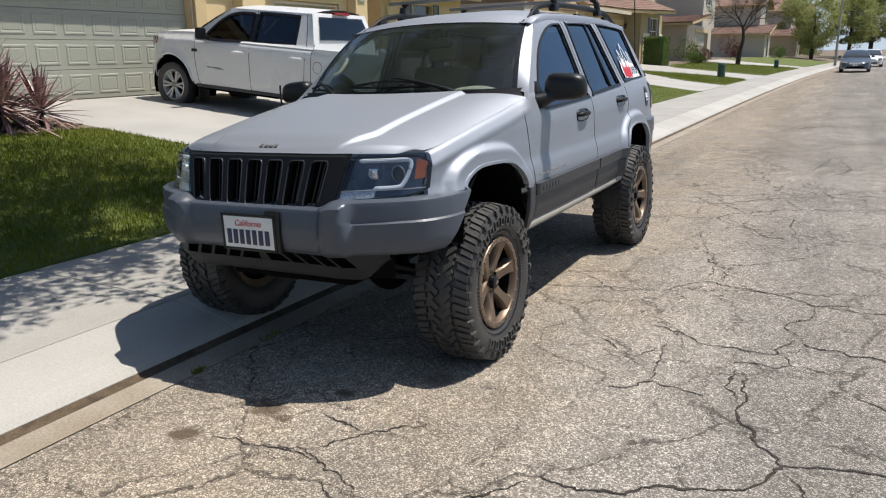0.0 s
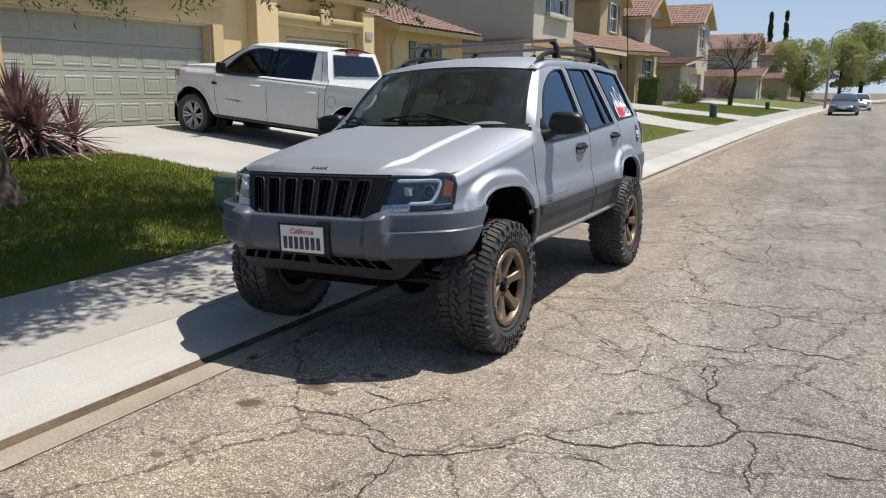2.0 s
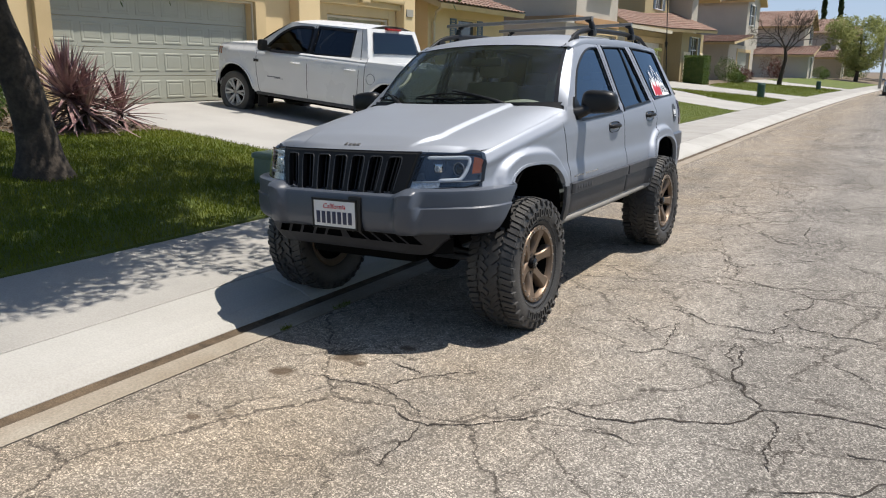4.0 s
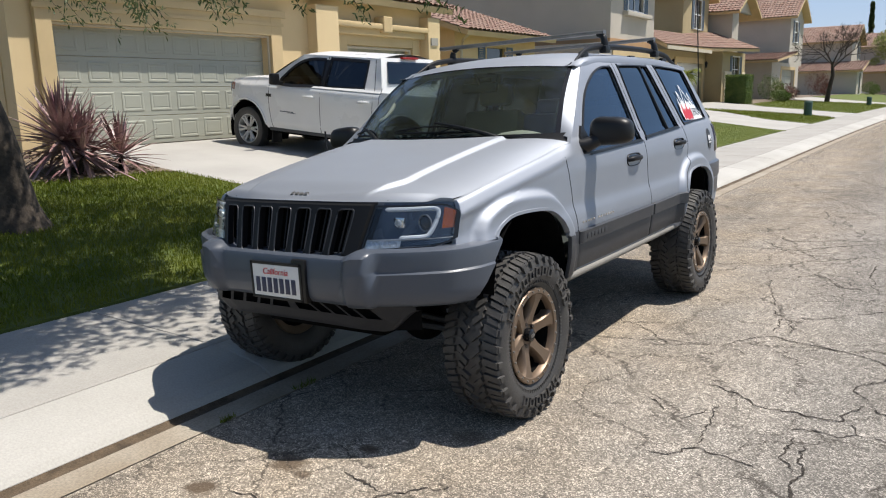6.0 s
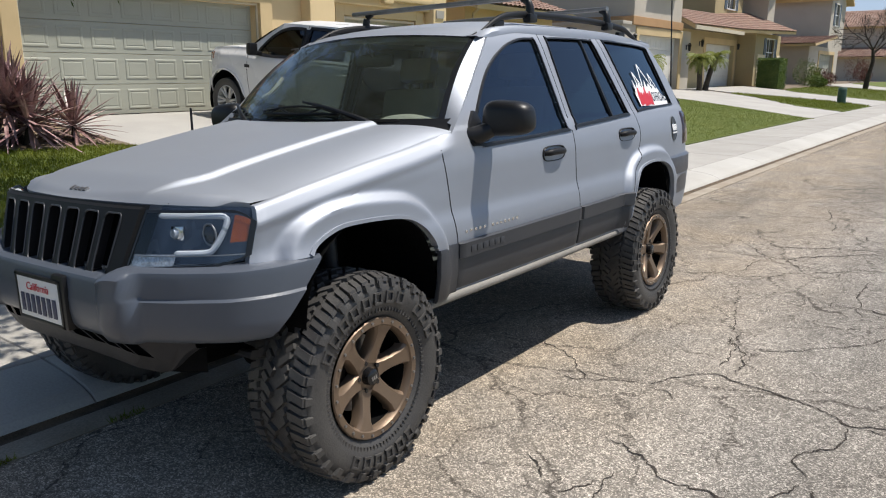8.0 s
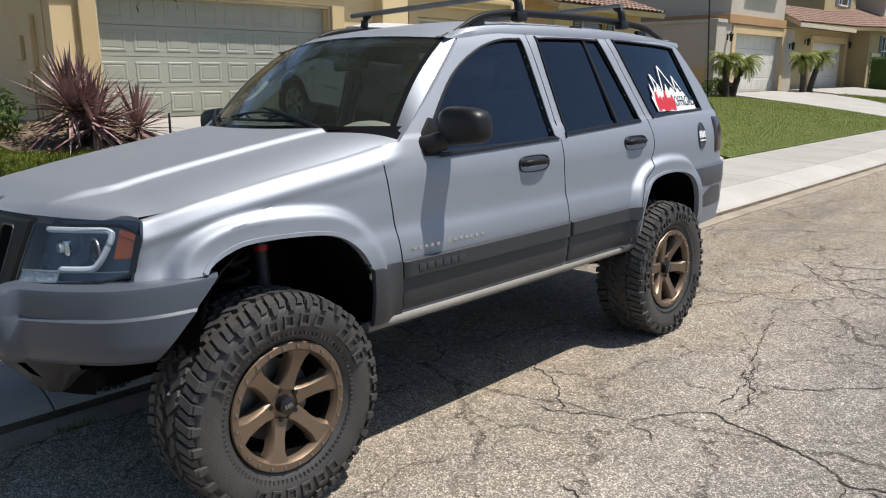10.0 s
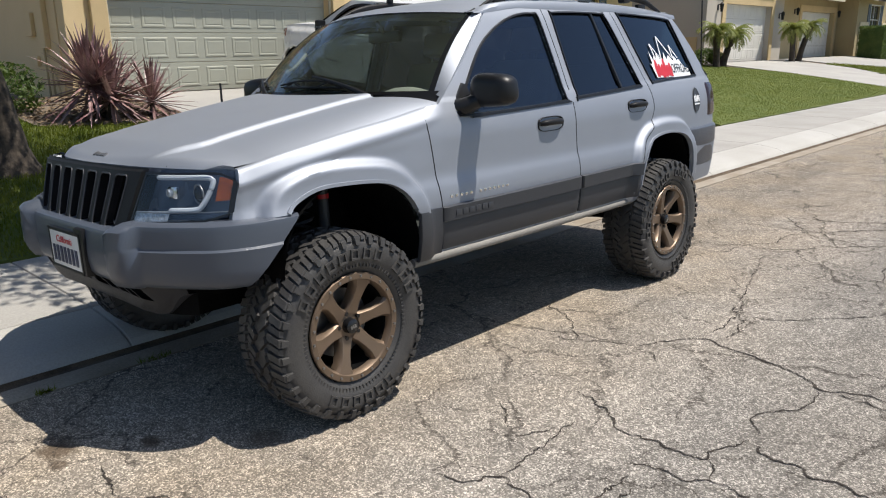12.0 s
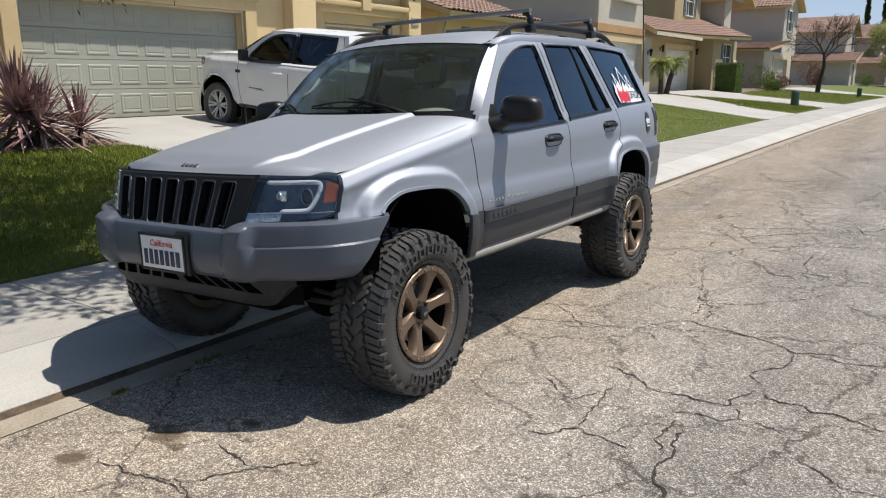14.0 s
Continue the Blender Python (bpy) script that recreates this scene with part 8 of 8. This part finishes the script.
def t_cap(name, xs, zs, hws, material, crownz=0.05, label=""):
    vs = []
    B = np.linspace(-1, 1, 15)
    for x, z, h in zip(xs, zs, hws):
        vs += [(x + 0.10 * b * b * (1 if name == "hood" and x < 0.5 else 0), 1.0 + b * h, z + crownz * (1 - b * b)) for b in B]
    n = len(B)
    fs = [(i * n + j, i * n + j + 1, (i + 1) * n + j + 1, (i + 1) * n + j) for i in range(len(xs) - 1) for j in range(n - 1)]
    return link_mesh(name, vs, fs, material, truck, label)


xs = np.linspace(0.30, 1.50, 14)
t_cap("hood", xs, [t_top(x) - 0.002 for x in xs], [t_side(x, t_top(x)) + 0.003 for x in xs], M["truck_white"], 0.055, "white hood")
t_cap("windscreen", [1.48, 1.68, 1.92, 2.18], [1.325, 1.47, 1.62, 1.755], [0.93, 0.88, 0.82, 0.76], M["screen"], 0.03, "dark windscreen")
t_cap("roof", [2.14, 2.35, 2.65, 3.3, 3.94], [1.748, 1.766, 1.770, 1.770, 1.766], [t_side(3, 1.77) + 0.004] * 5, M["truck_white"], 0.085, "white cab roof")
t_cap("cab_back", [3.94, 4.02, 4.10, 4.115], [1.785, 1.55, 1.27, 1.0], [0.76, 0.83, 0.91, 0.93], M["truck_white"], 0.0, "white back of the cab")
t_cap("rear_screen", [3.975, 4.045, 4.10], [1.725, 1.55, 1.37], [0.63, 0.68, 0.73], M["screen"], 0.0, "dark rear window")
part("bed_floor", boxes(((4.13, 0.08, 0.62), (5.75, 1.92, 0.70)), ((4.12, 0.06, 0.7), (4.17, 1.94, 1.22)), ((5.72, 0.06, 0.5), (5.79, 1.94, 1.22)), ((4.13, 0.02, 1.0), (5.72, 0.075, 1.235)), ((4.13, 1.925, 1.0), (5.72, 1.98, 1.235)), bevel=0.01), M["truck_white"], truck, "white load bed")
bm = bmesh.new()
box(bm, (3.93, 0.78, 1.77), (4.00, 1.22, 1.81), 0.01)
part("brake_lamp", bm, M["red"], truck, "red high brake lamp")
part("underside", boxes(((0.35, 0.25, 0.34), (5.5, 1.75, 0.46))), M["under"], truck)
for y0, y1 in ((0.05, 0.20), (1.80, 1.95)):
    for c in (0.95, 4.65):
        vs = [(c + 0.52 * math.cos(a), yy, 0.40 + 0.52 * math.sin(a)) for a in np.linspace(-0.4, math.pi + 0.4, 16) for yy in (0.05 if y0 < 1 else 1.95, 0.6 if y0 < 1 else 1.4)]
        link_mesh("wheel_well", vs, [(2 * i, 2 * i + 1, 2 * i + 3, 2 * i + 2) for i in range(15)] + [tuple(2 * i + 1 for i in range(16))], M["under"], truck)
part("sill", boxes(((1.52, 0.03, 0.40), (4.10, 0.12, 0.46)), bevel=0.015), M["clad_dark"], truck, "dark lower sill")
for arch in T_ARCH:
    bm = bmesh.new()
    tube(bm, [(x, 1.0 - t_side(x, z) + 0.004, z) for x, z in arch if z > 0.43], 0.022, 8)
    part("arch_lip", bm, M["truck_white"], truck, "white flared lip of the wheel arch")
# nose
bm = bmesh.new()
box(bm, (0.22, 0.36, 0.42), (0.45, 1.64, 0.74), 0.06)
box(bm, (0.30, 0.12, 0.44), (0.48, 0.44, 0.74), 0.06)
box(bm, (0.30, 1.56, 0.44), (0.48, 1.88, 0.74), 0.06)
part("front_bumper", bm, M["truck_white"], truck, "white front bumper")
part("grille", boxes(((0.25, 0.42, 0.74), (0.36, 1.58, 1.16)), bevel=0.03), M["black"], truck, "dark grille")
for y0, y1 in ((0.10, 0.42), (1.58, 1.90)):
    bm = bmesh.new()
    box(bm, (0.31, y0 + 0.06 * (y0 < 1), 1.0), (0.52, y1 - 0.06 * (y0 > 1), 1.20), 0.04)
    lam = part("head_lamp", bm, M["lens"], truck, "clear head lamp")
    bm = bmesh.new()
    box(bm, (0.44, y0 - 0.01 if y0 < 1 else y1 - 0.08, 1.07), (0.56, y0 + 0.08 if y0 < 1 else y1 + 0.01, 1.19), 0.02)
    part("marker", bm, M["amber"], lam, "amber corner lamp")
for win in (T_WF, T_WR):
    p = win
    t = np.roll(p, -1, 0) - np.roll(p, 1, 0)
    t /= np.linalg.norm(t, axis=1)[:, None]
    vs = []
    for (x, z), (a, b) in zip(p, t):
        for q in (0.024, -0.024):
            vs.append((x - b * q, 1.0 - t_side(x - b * q, z + a * q) - 0.004, z + a * q))
    m = len(p)
    link_mesh("window_seal", vs, [(2 * i, 2 * i + 1, 2 * ((i + 1) % m) + 1, 2 * ((i + 1) % m)) for i in range(m)], M["black"], truck, "black window seal")
vs = [(x, 1.0 - t_side(x, z) - 0.004, z) for z in np.linspace(1.25, 1.70, 8) for x in (2.72, 2.865)]
link_mesh("door_pillar", vs, [(2 * i, 2 * i + 1, 2 * i + 3, 2 * i + 2) for i in range(7)], M["gloss"], truck, "black pillar between the windows")
vs = [(x, 1.0 - t_side(x, z) - 0.006, z) for z in np.linspace(1.07, 1.20, 5) for x in (0.36, 0.42, 0.50, 0.58)]
link_mesh("corner_lamp", vs, [(i * 4 + j, i * 4 + j + 1, i * 4 + j + 5, i * 4 + j + 4) for i in range(4) for j in range(3)], M["amber"], truck, "amber corner lamp")
for x in (2.54, 3.80):
    bm = bmesh.new()
    yy = 1.0 - t_side(x, 1.06)
    tube(bm, [(x - 0.13, yy + 0.01, 1.05), (x - 0.08, yy - 0.03, 1.055), (x + 0.08, yy - 0.03, 1.06), (x + 0.13, yy + 0.01, 1.06)], 0.019, 8)
    part("door_handle", bm, M["truck_white"], truck, "white door handle")
bm = bmesh.new()
box(bm, (1.76, -0.22, 1.22), (1.88, -0.05, 1.42), 0.04)
box(bm, (1.76, -0.08, 1.22), (1.86, 0.06, 1.29), 0.02)
part("door_mirror", bm, M["black"], truck, "black door mirror")
bm = bmesh.new()
box(bm, (1.75, 2.06, 1.20), (1.90, 2.26, 1.42), 0.05)
part("door_mirror", bm, M["black"], truck, "black door mirror")
yy = 1.0 - t_side(1.55, 1.02)
part("side_badge", boxes(((1.47, yy - 0.004, 1.00), (1.60, yy + 0.01, 1.05))), M["black"], truck, "small dark badge")
yy = 1.0 - t_side(2.0, 0.72)
part("door_decal", boxes(((1.82, yy - 0.003, 0.755), (2.16, yy + 0.005, 0.772)), ((2.0, yy - 0.004, 0.74), (2.22, yy + 0.005, 0.75))), M["clad"], truck, "thin grey and red strokes")
bm = bmesh.new()
tube(bm, [(4.25 + 0.09 * math.cos(k * math.pi / 12), 1.0 - t_side(4.25, 0.95) - 0.001, 0.95 + 0.09 * math.sin(k * math.pi / 12)) for k in range(25)], 0.004, 5)
part("fuel_flap", bm, M["clad"], truck)
for x, y0 in ((0.95, 0.13), (4.65, 0.13)):
    w = plain_wheel(truck, x, y0, 0.37, 0.405, 0.27, M["alloy"])
    w.matrix_basis = pose(x, y0, 0.375, 0, 0, -90)
for x in (0.95, 4.65):
    w = plain_wheel(truck, x, 1.87, 0.375, 0.405, 0.27, M["alloy"])
    w.matrix_basis = pose(x, 1.87, 0.375, 0, 0, 90)
bm = bmesh.new()
box(bm, (1.50, 0.10, 0.16), (1.53, 0.34, 0.46), 0.006)
part("mud_flap", bm, M["black"], truck, "black mud flap")


def sedan(x, y, paint, label, yaw=0.0):
    """A plain saloon seen from its nose, far off."""
    t = thing("saloon_car", pose(x, y, -0.02, 0, 0, yaw), label, "car")
    prof = [(0.0, 0.62), (0.15, 0.72), (1.0, 0.90), (1.25, 0.95), (4.1, 1.0), (4.55, 0.95), (4.65, 0.5)]
    vs, fs = [], []
    B = np.linspace(-1, 1, 13)
    for u in np.linspace(0, 4.65, 32):
        top = np.interp(u, [p[0] for p in prof], [p[1] for p in prof])
        hw = np.interp(u, [0, 0.2, 0.7, 4.0, 4.65], [0.62, 0.80, 0.90, 0.90, 0.72])
        vs += [(-hw * 0.97, u, 0.24), (-hw, u, 0.50)] + [(b * hw * 0.97, u, top - 0.10 * abs(b) ** 4) for b in B] + [(hw, u, 0.50), (hw * 0.97, u, 0.24)]
    n = len(B) + 4
    fs = [(i * n + j, i * n + j + 1, (i + 1) * n + j + 1, (i + 1) * n + j) for i in range(31) for j in range(n - 1)] + [tuple(range(n)), tuple(31 * n + j for j in range(n))[::-1]]
    link_mesh("body", vs, fs, paint, t)
    cab = lambda a, b: (b * (0.80 - 0.18 * math.sin(math.pi * min(1, max(0, a))) ** 0.6), 1.20 + 2.95 * a, 0.92 + 0.50 * math.sin(math.pi * a) ** 0.55 * (1 - 0.08 * b * b))
    link_mesh("glass_house", *sheet(cab, 24, 11), M["house_glass"], t, "dark windows")
    link_mesh("roof", *sheet(lambda a, b: tuple(Vector(cab(0.30 + 0.42 * a, b)) + Vector((0, 0, 0.012))), 10, 11), paint, t)
    vs = []
    for s in (1, -1):
        bm = bmesh.new()
        tube(bm, [(s * cab(a, 1)[0], cab(a, 1)[1], cab(a, 1)[2]) for a in np.linspace(0.02, 0.32, 8)], 0.035, 6)
        part("pillar", bm, paint, t)
        bm = bmesh.new()
        box(bm, (s * 0.66 - 0.14, 0.03, 0.60), (s * 0.66 + 0.14, 0.30, 0.73), 0.04)
        part("head_lamp", bm, M["lens"], t, "clear head lamp")
        bm = bmesh.new()
        box(bm, (s * 0.96 - 0.09, 1.45, 0.95), (s * 0.96 + 0.09, 1.58, 1.07), 0.03)
        part("door_mirror", bm, paint, t)
        for u in (0.85, 3.60):
            plain_wheel(t, s * 0.80, u, 0.32, 0.32, 0.21, M["steel"], "x")
    part("grille", boxes(((-0.34, -0.015, 0.52), (0.34, 0.05, 0.66)), bevel=0.015), M["chrome"], t, "bright grille")
    part("air_intake", boxes(((-0.52, 0.0, 0.27), (0.52, 0.10, 0.42)), bevel=0.02), M["black"], t)
    part("number_plate", boxes(((-0.15, -0.03, 0.44), (0.15, -0.01, 0.52))), M["plate"], t, "blank white plate")
    return t


sedan(-0.25, 56.2, M["car_blue"], "slate blue saloon car parked in the street")
sedan(0.75, 72.0, M["truck_white"], "white saloon car parked farther down the street")
sedan(-8.5, 96.0, M["truck_white"], "white car parked in a far driveway", 70)

# long open cracks that wander across the asphalt
def crack(pts, width, seed):
    """A crack as a dark recessed ribbon: it wanders between a few turning points."""
    rng = np.random.default_rng(seed)
    line = smooth_line(pts, max(12, int(sum(math.dist(a, b) for a, b in zip(pts, pts[1:])) / 0.010)))
    line = line + np.stack([[0.018 * noise.noise((p[0] * 5, p[1] * 5, k * 9 + seed)) + 0.026 * noise.noise((p[0] * 13, p[1] * 13, k * 5 + seed)) + 0.016 * noise.noise((p[0] * 45, p[1] * 45, k * 5 + seed)) for k in (0, 1)] for p in line])
    t = np.gradient(line, axis=0)
    t /= np.linalg.norm(t, axis=1)[:, None]
    vs = []
    for i, (p, d) in enumerate(zip(line, t)):
        w = 0.80 * width * (0.20 + 1.0 * abs(noise.noise((p[0] * 12, p[1] * 12, seed))) + 0.8 * abs(noise.noise((p[0] * 60, p[1] * 60, seed)))) * min(1, 0.25 + i / 8, 0.25 + (len(line) - 1 - i) / 8)
        z = float(np.interp(p[0], road_x, road_z)) + 0.0035
        vs += [(p[0] - d[1] * w, p[1] + d[0] * w, z), (p[0] + d[1] * w, p[1] - d[0] * w, z)]
    fs = [(2 * i, 2 * i + 1, 2 * i + 3, 2 * i + 2) for i in range(len(line) - 1)]
    return tagged(link_mesh("road_crack", vs, fs, CRACK, smooth=False), "narrow dark crack in the asphalt", "crack", "cracks in the street", kind="structure")


CRACK = mat("crack_dirt", (0.055, 0.043, 0.033), 0.95, var=0.35, scale=20, bump=0.4, bscale=150)
crack([(-0.9, 3.22), (-0.8, 3.22), (-0.7, 3.34), (-0.61, 3.32), (-0.52, 3.31), (-0.41, 3.28)], 0.0065, 1)
crack([(-0.7, 3.35), (-0.72, 3.48), (-0.73, 3.58), (-0.74, 3.81), (-0.74, 3.89)], 0.0065, 2)
crack([(-0.9, 4.15), (-0.73, 4.07), (-0.64, 4.0), (-0.52, 3.95), (-0.44, 3.96), (-0.33, 3.92), (-0.19, 3.96), (-0.2, 4.04), (-0.12, 4.19)], 0.0085, 3)
crack([(-0.19, 3.96), (-0.15, 3.88), (-0.13, 3.83)], 0.0065, 4)
crack([(-0.42, 3.73), (-0.3, 3.77), (-0.21, 3.77), (-0.11, 3.81), (0.0, 3.81), (0.08, 3.82)], 0.0065, 5)
crack([(-0.12, 4.19), (-0.03, 4.13), (0.08, 4.12), (0.14, 4.08), (0.22, 4.09), (0.32, 4.07), (0.41, 4.03), (0.45, 4.04)], 0.01, 6)
crack([(-0.97, 4.78), (-0.89, 4.96), (-0.73, 5.13), (-0.61, 5.08), (-0.39, 5.04), (-0.15, 4.93), (-0.08, 4.86), (0.06, 4.9), (0.26, 4.92)], 0.0085, 7)
crack([(-0.08, 4.86), (-0.07, 4.67), (-0.11, 4.56), (-0.2, 4.38), (-0.11, 4.28)], 0.0065, 8)
crack([(-0.98, 4.8), (-1.13, 4.75), (-1.29, 4.65), (-1.42, 4.67)], 0.0065, 9)
crack([(-0.66, 5.18), (-0.66, 5.38), (-0.74, 5.58), (-0.86, 5.76)], 0.0065, 10)
crack([(-0.7, 5.61), (-0.52, 5.67), (-0.38, 5.84), (-0.18, 6.05), (-0.04, 6.32)], 0.0065, 11)
crack([(-0.3, 3.3), (-0.34, 3.38), (-0.36, 3.44), (-0.36, 3.61), (-0.36, 3.66)], 0.0065, 12)
crack([(-1.04, 6.82), (-0.79, 6.71), (-0.62, 6.65), (-0.5, 6.74), (-0.48, 6.93)], 0.0065, 13)
crack([(-0.51, 6.78), (-0.33, 6.77), (-0.13, 6.75)], 0.0065, 14)
crack([(-0.97, 4.78), (-0.88, 4.75), (-0.79, 4.69)], 0.0065, 15)
crack([(-1.09, 3.83), (-1.01, 3.74), (-0.93, 3.66)], 0.0065, 16)
crack([(-0.89, 3.59), (-0.81, 3.69), (-0.77, 3.79)], 0.0065, 17)
crack([(-1.81, 5.06), (-1.72, 5.06), (-1.47, 4.93), (-1.26, 4.68)], 0.0065, 18)
crack([(-1.97, 2.06), (-1.82, 2.1), (-1.7, 2.07), (-1.53, 2.0), (-1.43, 1.93)], 0.0065, 19)
crack([(-1.58, 1.93), (-1.5, 1.88), (-1.39, 1.86), (-1.29, 1.91), (-1.16, 1.96), (-1.07, 2.06), (-0.98, 2.16), (-0.9, 2.29)], 0.0085, 20)
crack([(-1.39, 1.86), (-1.36, 1.76), (-1.35, 1.66), (-1.33, 1.53), (-1.33, 1.44)], 0.008, 21)
crack([(-0.9, 2.32), (-0.81, 2.32), (-0.71, 2.31), (-0.57, 2.36), (-0.47, 2.45), (-0.35, 2.49), (-0.24, 2.53), (-0.15, 2.61), (-0.08, 2.78), (0.01, 2.83), (0.13, 2.87), (0.25, 2.88), (0.36, 2.89), (0.43, 2.87), (0.51, 2.88)], 0.0105, 22)
crack([(-0.08, 2.78), (-0.14, 2.88), (-0.22, 3.03), (-0.28, 3.16), (-0.28, 3.34), (-0.32, 3.6)], 0.0095, 23)
crack([(-0.04, 4.87), (0.18, 4.84), (0.57, 4.98)], 0.0065, 24)
crack([(-0.72, 2.17), (-0.6, 2.19), (-0.46, 2.12)], 0.0065, 25)
crack([(-0.07, 2.74), (-0.01, 2.66), (0.01, 2.52), (-0.01, 2.4), (0.01, 2.28), (0.04, 2.2)], 0.009, 26)
crack([(0.13, 3.56), (0.22, 3.51), (0.36, 3.43), (0.52, 3.43)], 0.0065, 27)
crack([(-2.25, 2.03), (-2.09, 2.04), (-1.89, 2.06), (-1.7, 2.07)], 0.0065, 28)
crack([(-1.93, 2.41), (-1.72, 2.35), (-1.65, 2.35)], 0.0065, 29)
crack([(-1.76, 2.11), (-1.69, 2.25), (-1.6, 2.38), (-1.43, 2.54)], 0.0065, 30)
crack([(0.24, 2.51), (0.36, 2.53), (0.49, 2.56)], 0.0065, 31)
crack([(-0.75, 5.25), (-0.77, 5.62), (-0.9, 6.04), (-1.15, 7.01)], 0.0065, 40)
crack([(-0.49, 6.83), (0.09, 6.71), (0.6, 6.48)], 0.009, 41)
crack([(-1.79, 7.99), (-1.03, 8.02), (-0.17, 7.96), (0.65, 8.19)], 0.009, 42)
crack([(-2.54, 11.34), (-1.33, 11.41), (-0.67, 11.97)], 0.011, 43)
crack([(-0.55, 9.4), (-0.25, 9.21), (-0.08, 8.68)], 0.009, 44)
crack([(-0.29, 12.72), (0.04, 11.09), (-0.02, 10.42), (0.71, 10.42)], 0.011, 45)


# the fine net of cracks over the rest of the asphalt
rng = np.random.default_rng(40)
vs, fs = [], []
cols, rows_n = 9, 42
node = {}
for j in range(rows_n):
    for i in range(cols):
        gap = 0.85 + 0.020 * j
        node[i, j] = np.array([-1.3 + i * 0.98 + rng.uniform(-0.38, 0.38), 2.3 + 0.85 * j + 0.010 * j * j + rng.uniform(-0.36, 0.36) * gap])
for (i, j), a in node.items():
    for di, dj, chance in ((1, 0, 0.68), (0, 1, 0.42), (1, 1, 0.24)):
        if (i + di, j + dj) not in node or rng.random() > chance:
            continue
        b = node[i + di, j + dj]
        m = (a + b) / 2
        if m[1] < 7.0 and m[0] < 0.75 and rng.random() < 0.75 or m[0] < -2.0:
            continue
        n = max(8, int(np.linalg.norm(b - a) / 0.03))
        d = (b - a) / np.linalg.norm(b - a)
        wide = rng.uniform(0.0042, 0.0085) * (1 + 0.05 * m[1])
        k0 = len(vs)
        for q in range(n + 1):
            f = q / n
            p = a + (b - a) * f
            o = (0.13 * noise.noise((p[0] * 2.2, p[1] * 2.2, i + j)) + 0.05 * noise.noise((p[0] * 8, p[1] * 8, 3.0)) + 0.014 * noise.noise((p[0] * 30, p[1] * 30, 7.0))) * min(1, 4 * f, 4 * (1 - f))
            p = p + np.array([-d[1], d[0]]) * o
            w = wide * (0.35 + 1.0 * abs(noise.noise((p[0] * 9, p[1] * 9, 2.0)))) * min(1, 0.3 + 5 * f, 0.3 + 5 * (1 - f))
            z = float(np.interp(p[0], road_x, road_z)) + 0.0032
            vs += [(p[0] - d[1] * w + bend(p[1]), p[1] + d[0] * w, z), (p[0] + d[1] * w + bend(p[1]), p[1] - d[0] * w, z)]
        fs += [(k0 + 2 * q, k0 + 2 * q + 1, k0 + 2 * q + 3, k0 + 2 * q + 2) for q in range(n)]
tagged(link_mesh("fine_cracks", vs, fs, CRACK, smooth=False), "net of thin dark cracks in the asphalt", "cracks", kind="stuff")


# small weeds rooted where asphalt and gutter meet
def weed(x, y, r, seed):
    rng = np.random.default_rng(seed)
    vs, fs = [], []
    for i in range(70):
        a, q = rng.uniform(0, 6.28), r * math.sqrt(rng.random())
        px, py, L = x + 0.35 * q * math.cos(a), y + 1.3 * q * math.sin(a), rng.uniform(0.015, 0.045)
        b = rng.uniform(0, 6.28)
        dx, dy = math.cos(b), math.sin(b)
        k = len(vs)
        vs += [(px - dy * 0.003, py + dx * 0.003, -0.034), (px + dy * 0.003, py - dx * 0.003, -0.034), (px + dx * L * 0.7, py + dy * L * 0.7, -0.03 + L * 0.6)]
        fs.append((k, k + 1, k + 2))
    return tagged(link_mesh("weed", vs, fs, M["blade"], smooth=False), "low green weed in the joint of the gutter", "weed", "weeds along the gutter")


for wx, wy, wr in ((-2.775, 2.50, 0.04), (-2.77, 3.05, 0.07)):
    weed(wx, wy, wr, int(wy * 100))
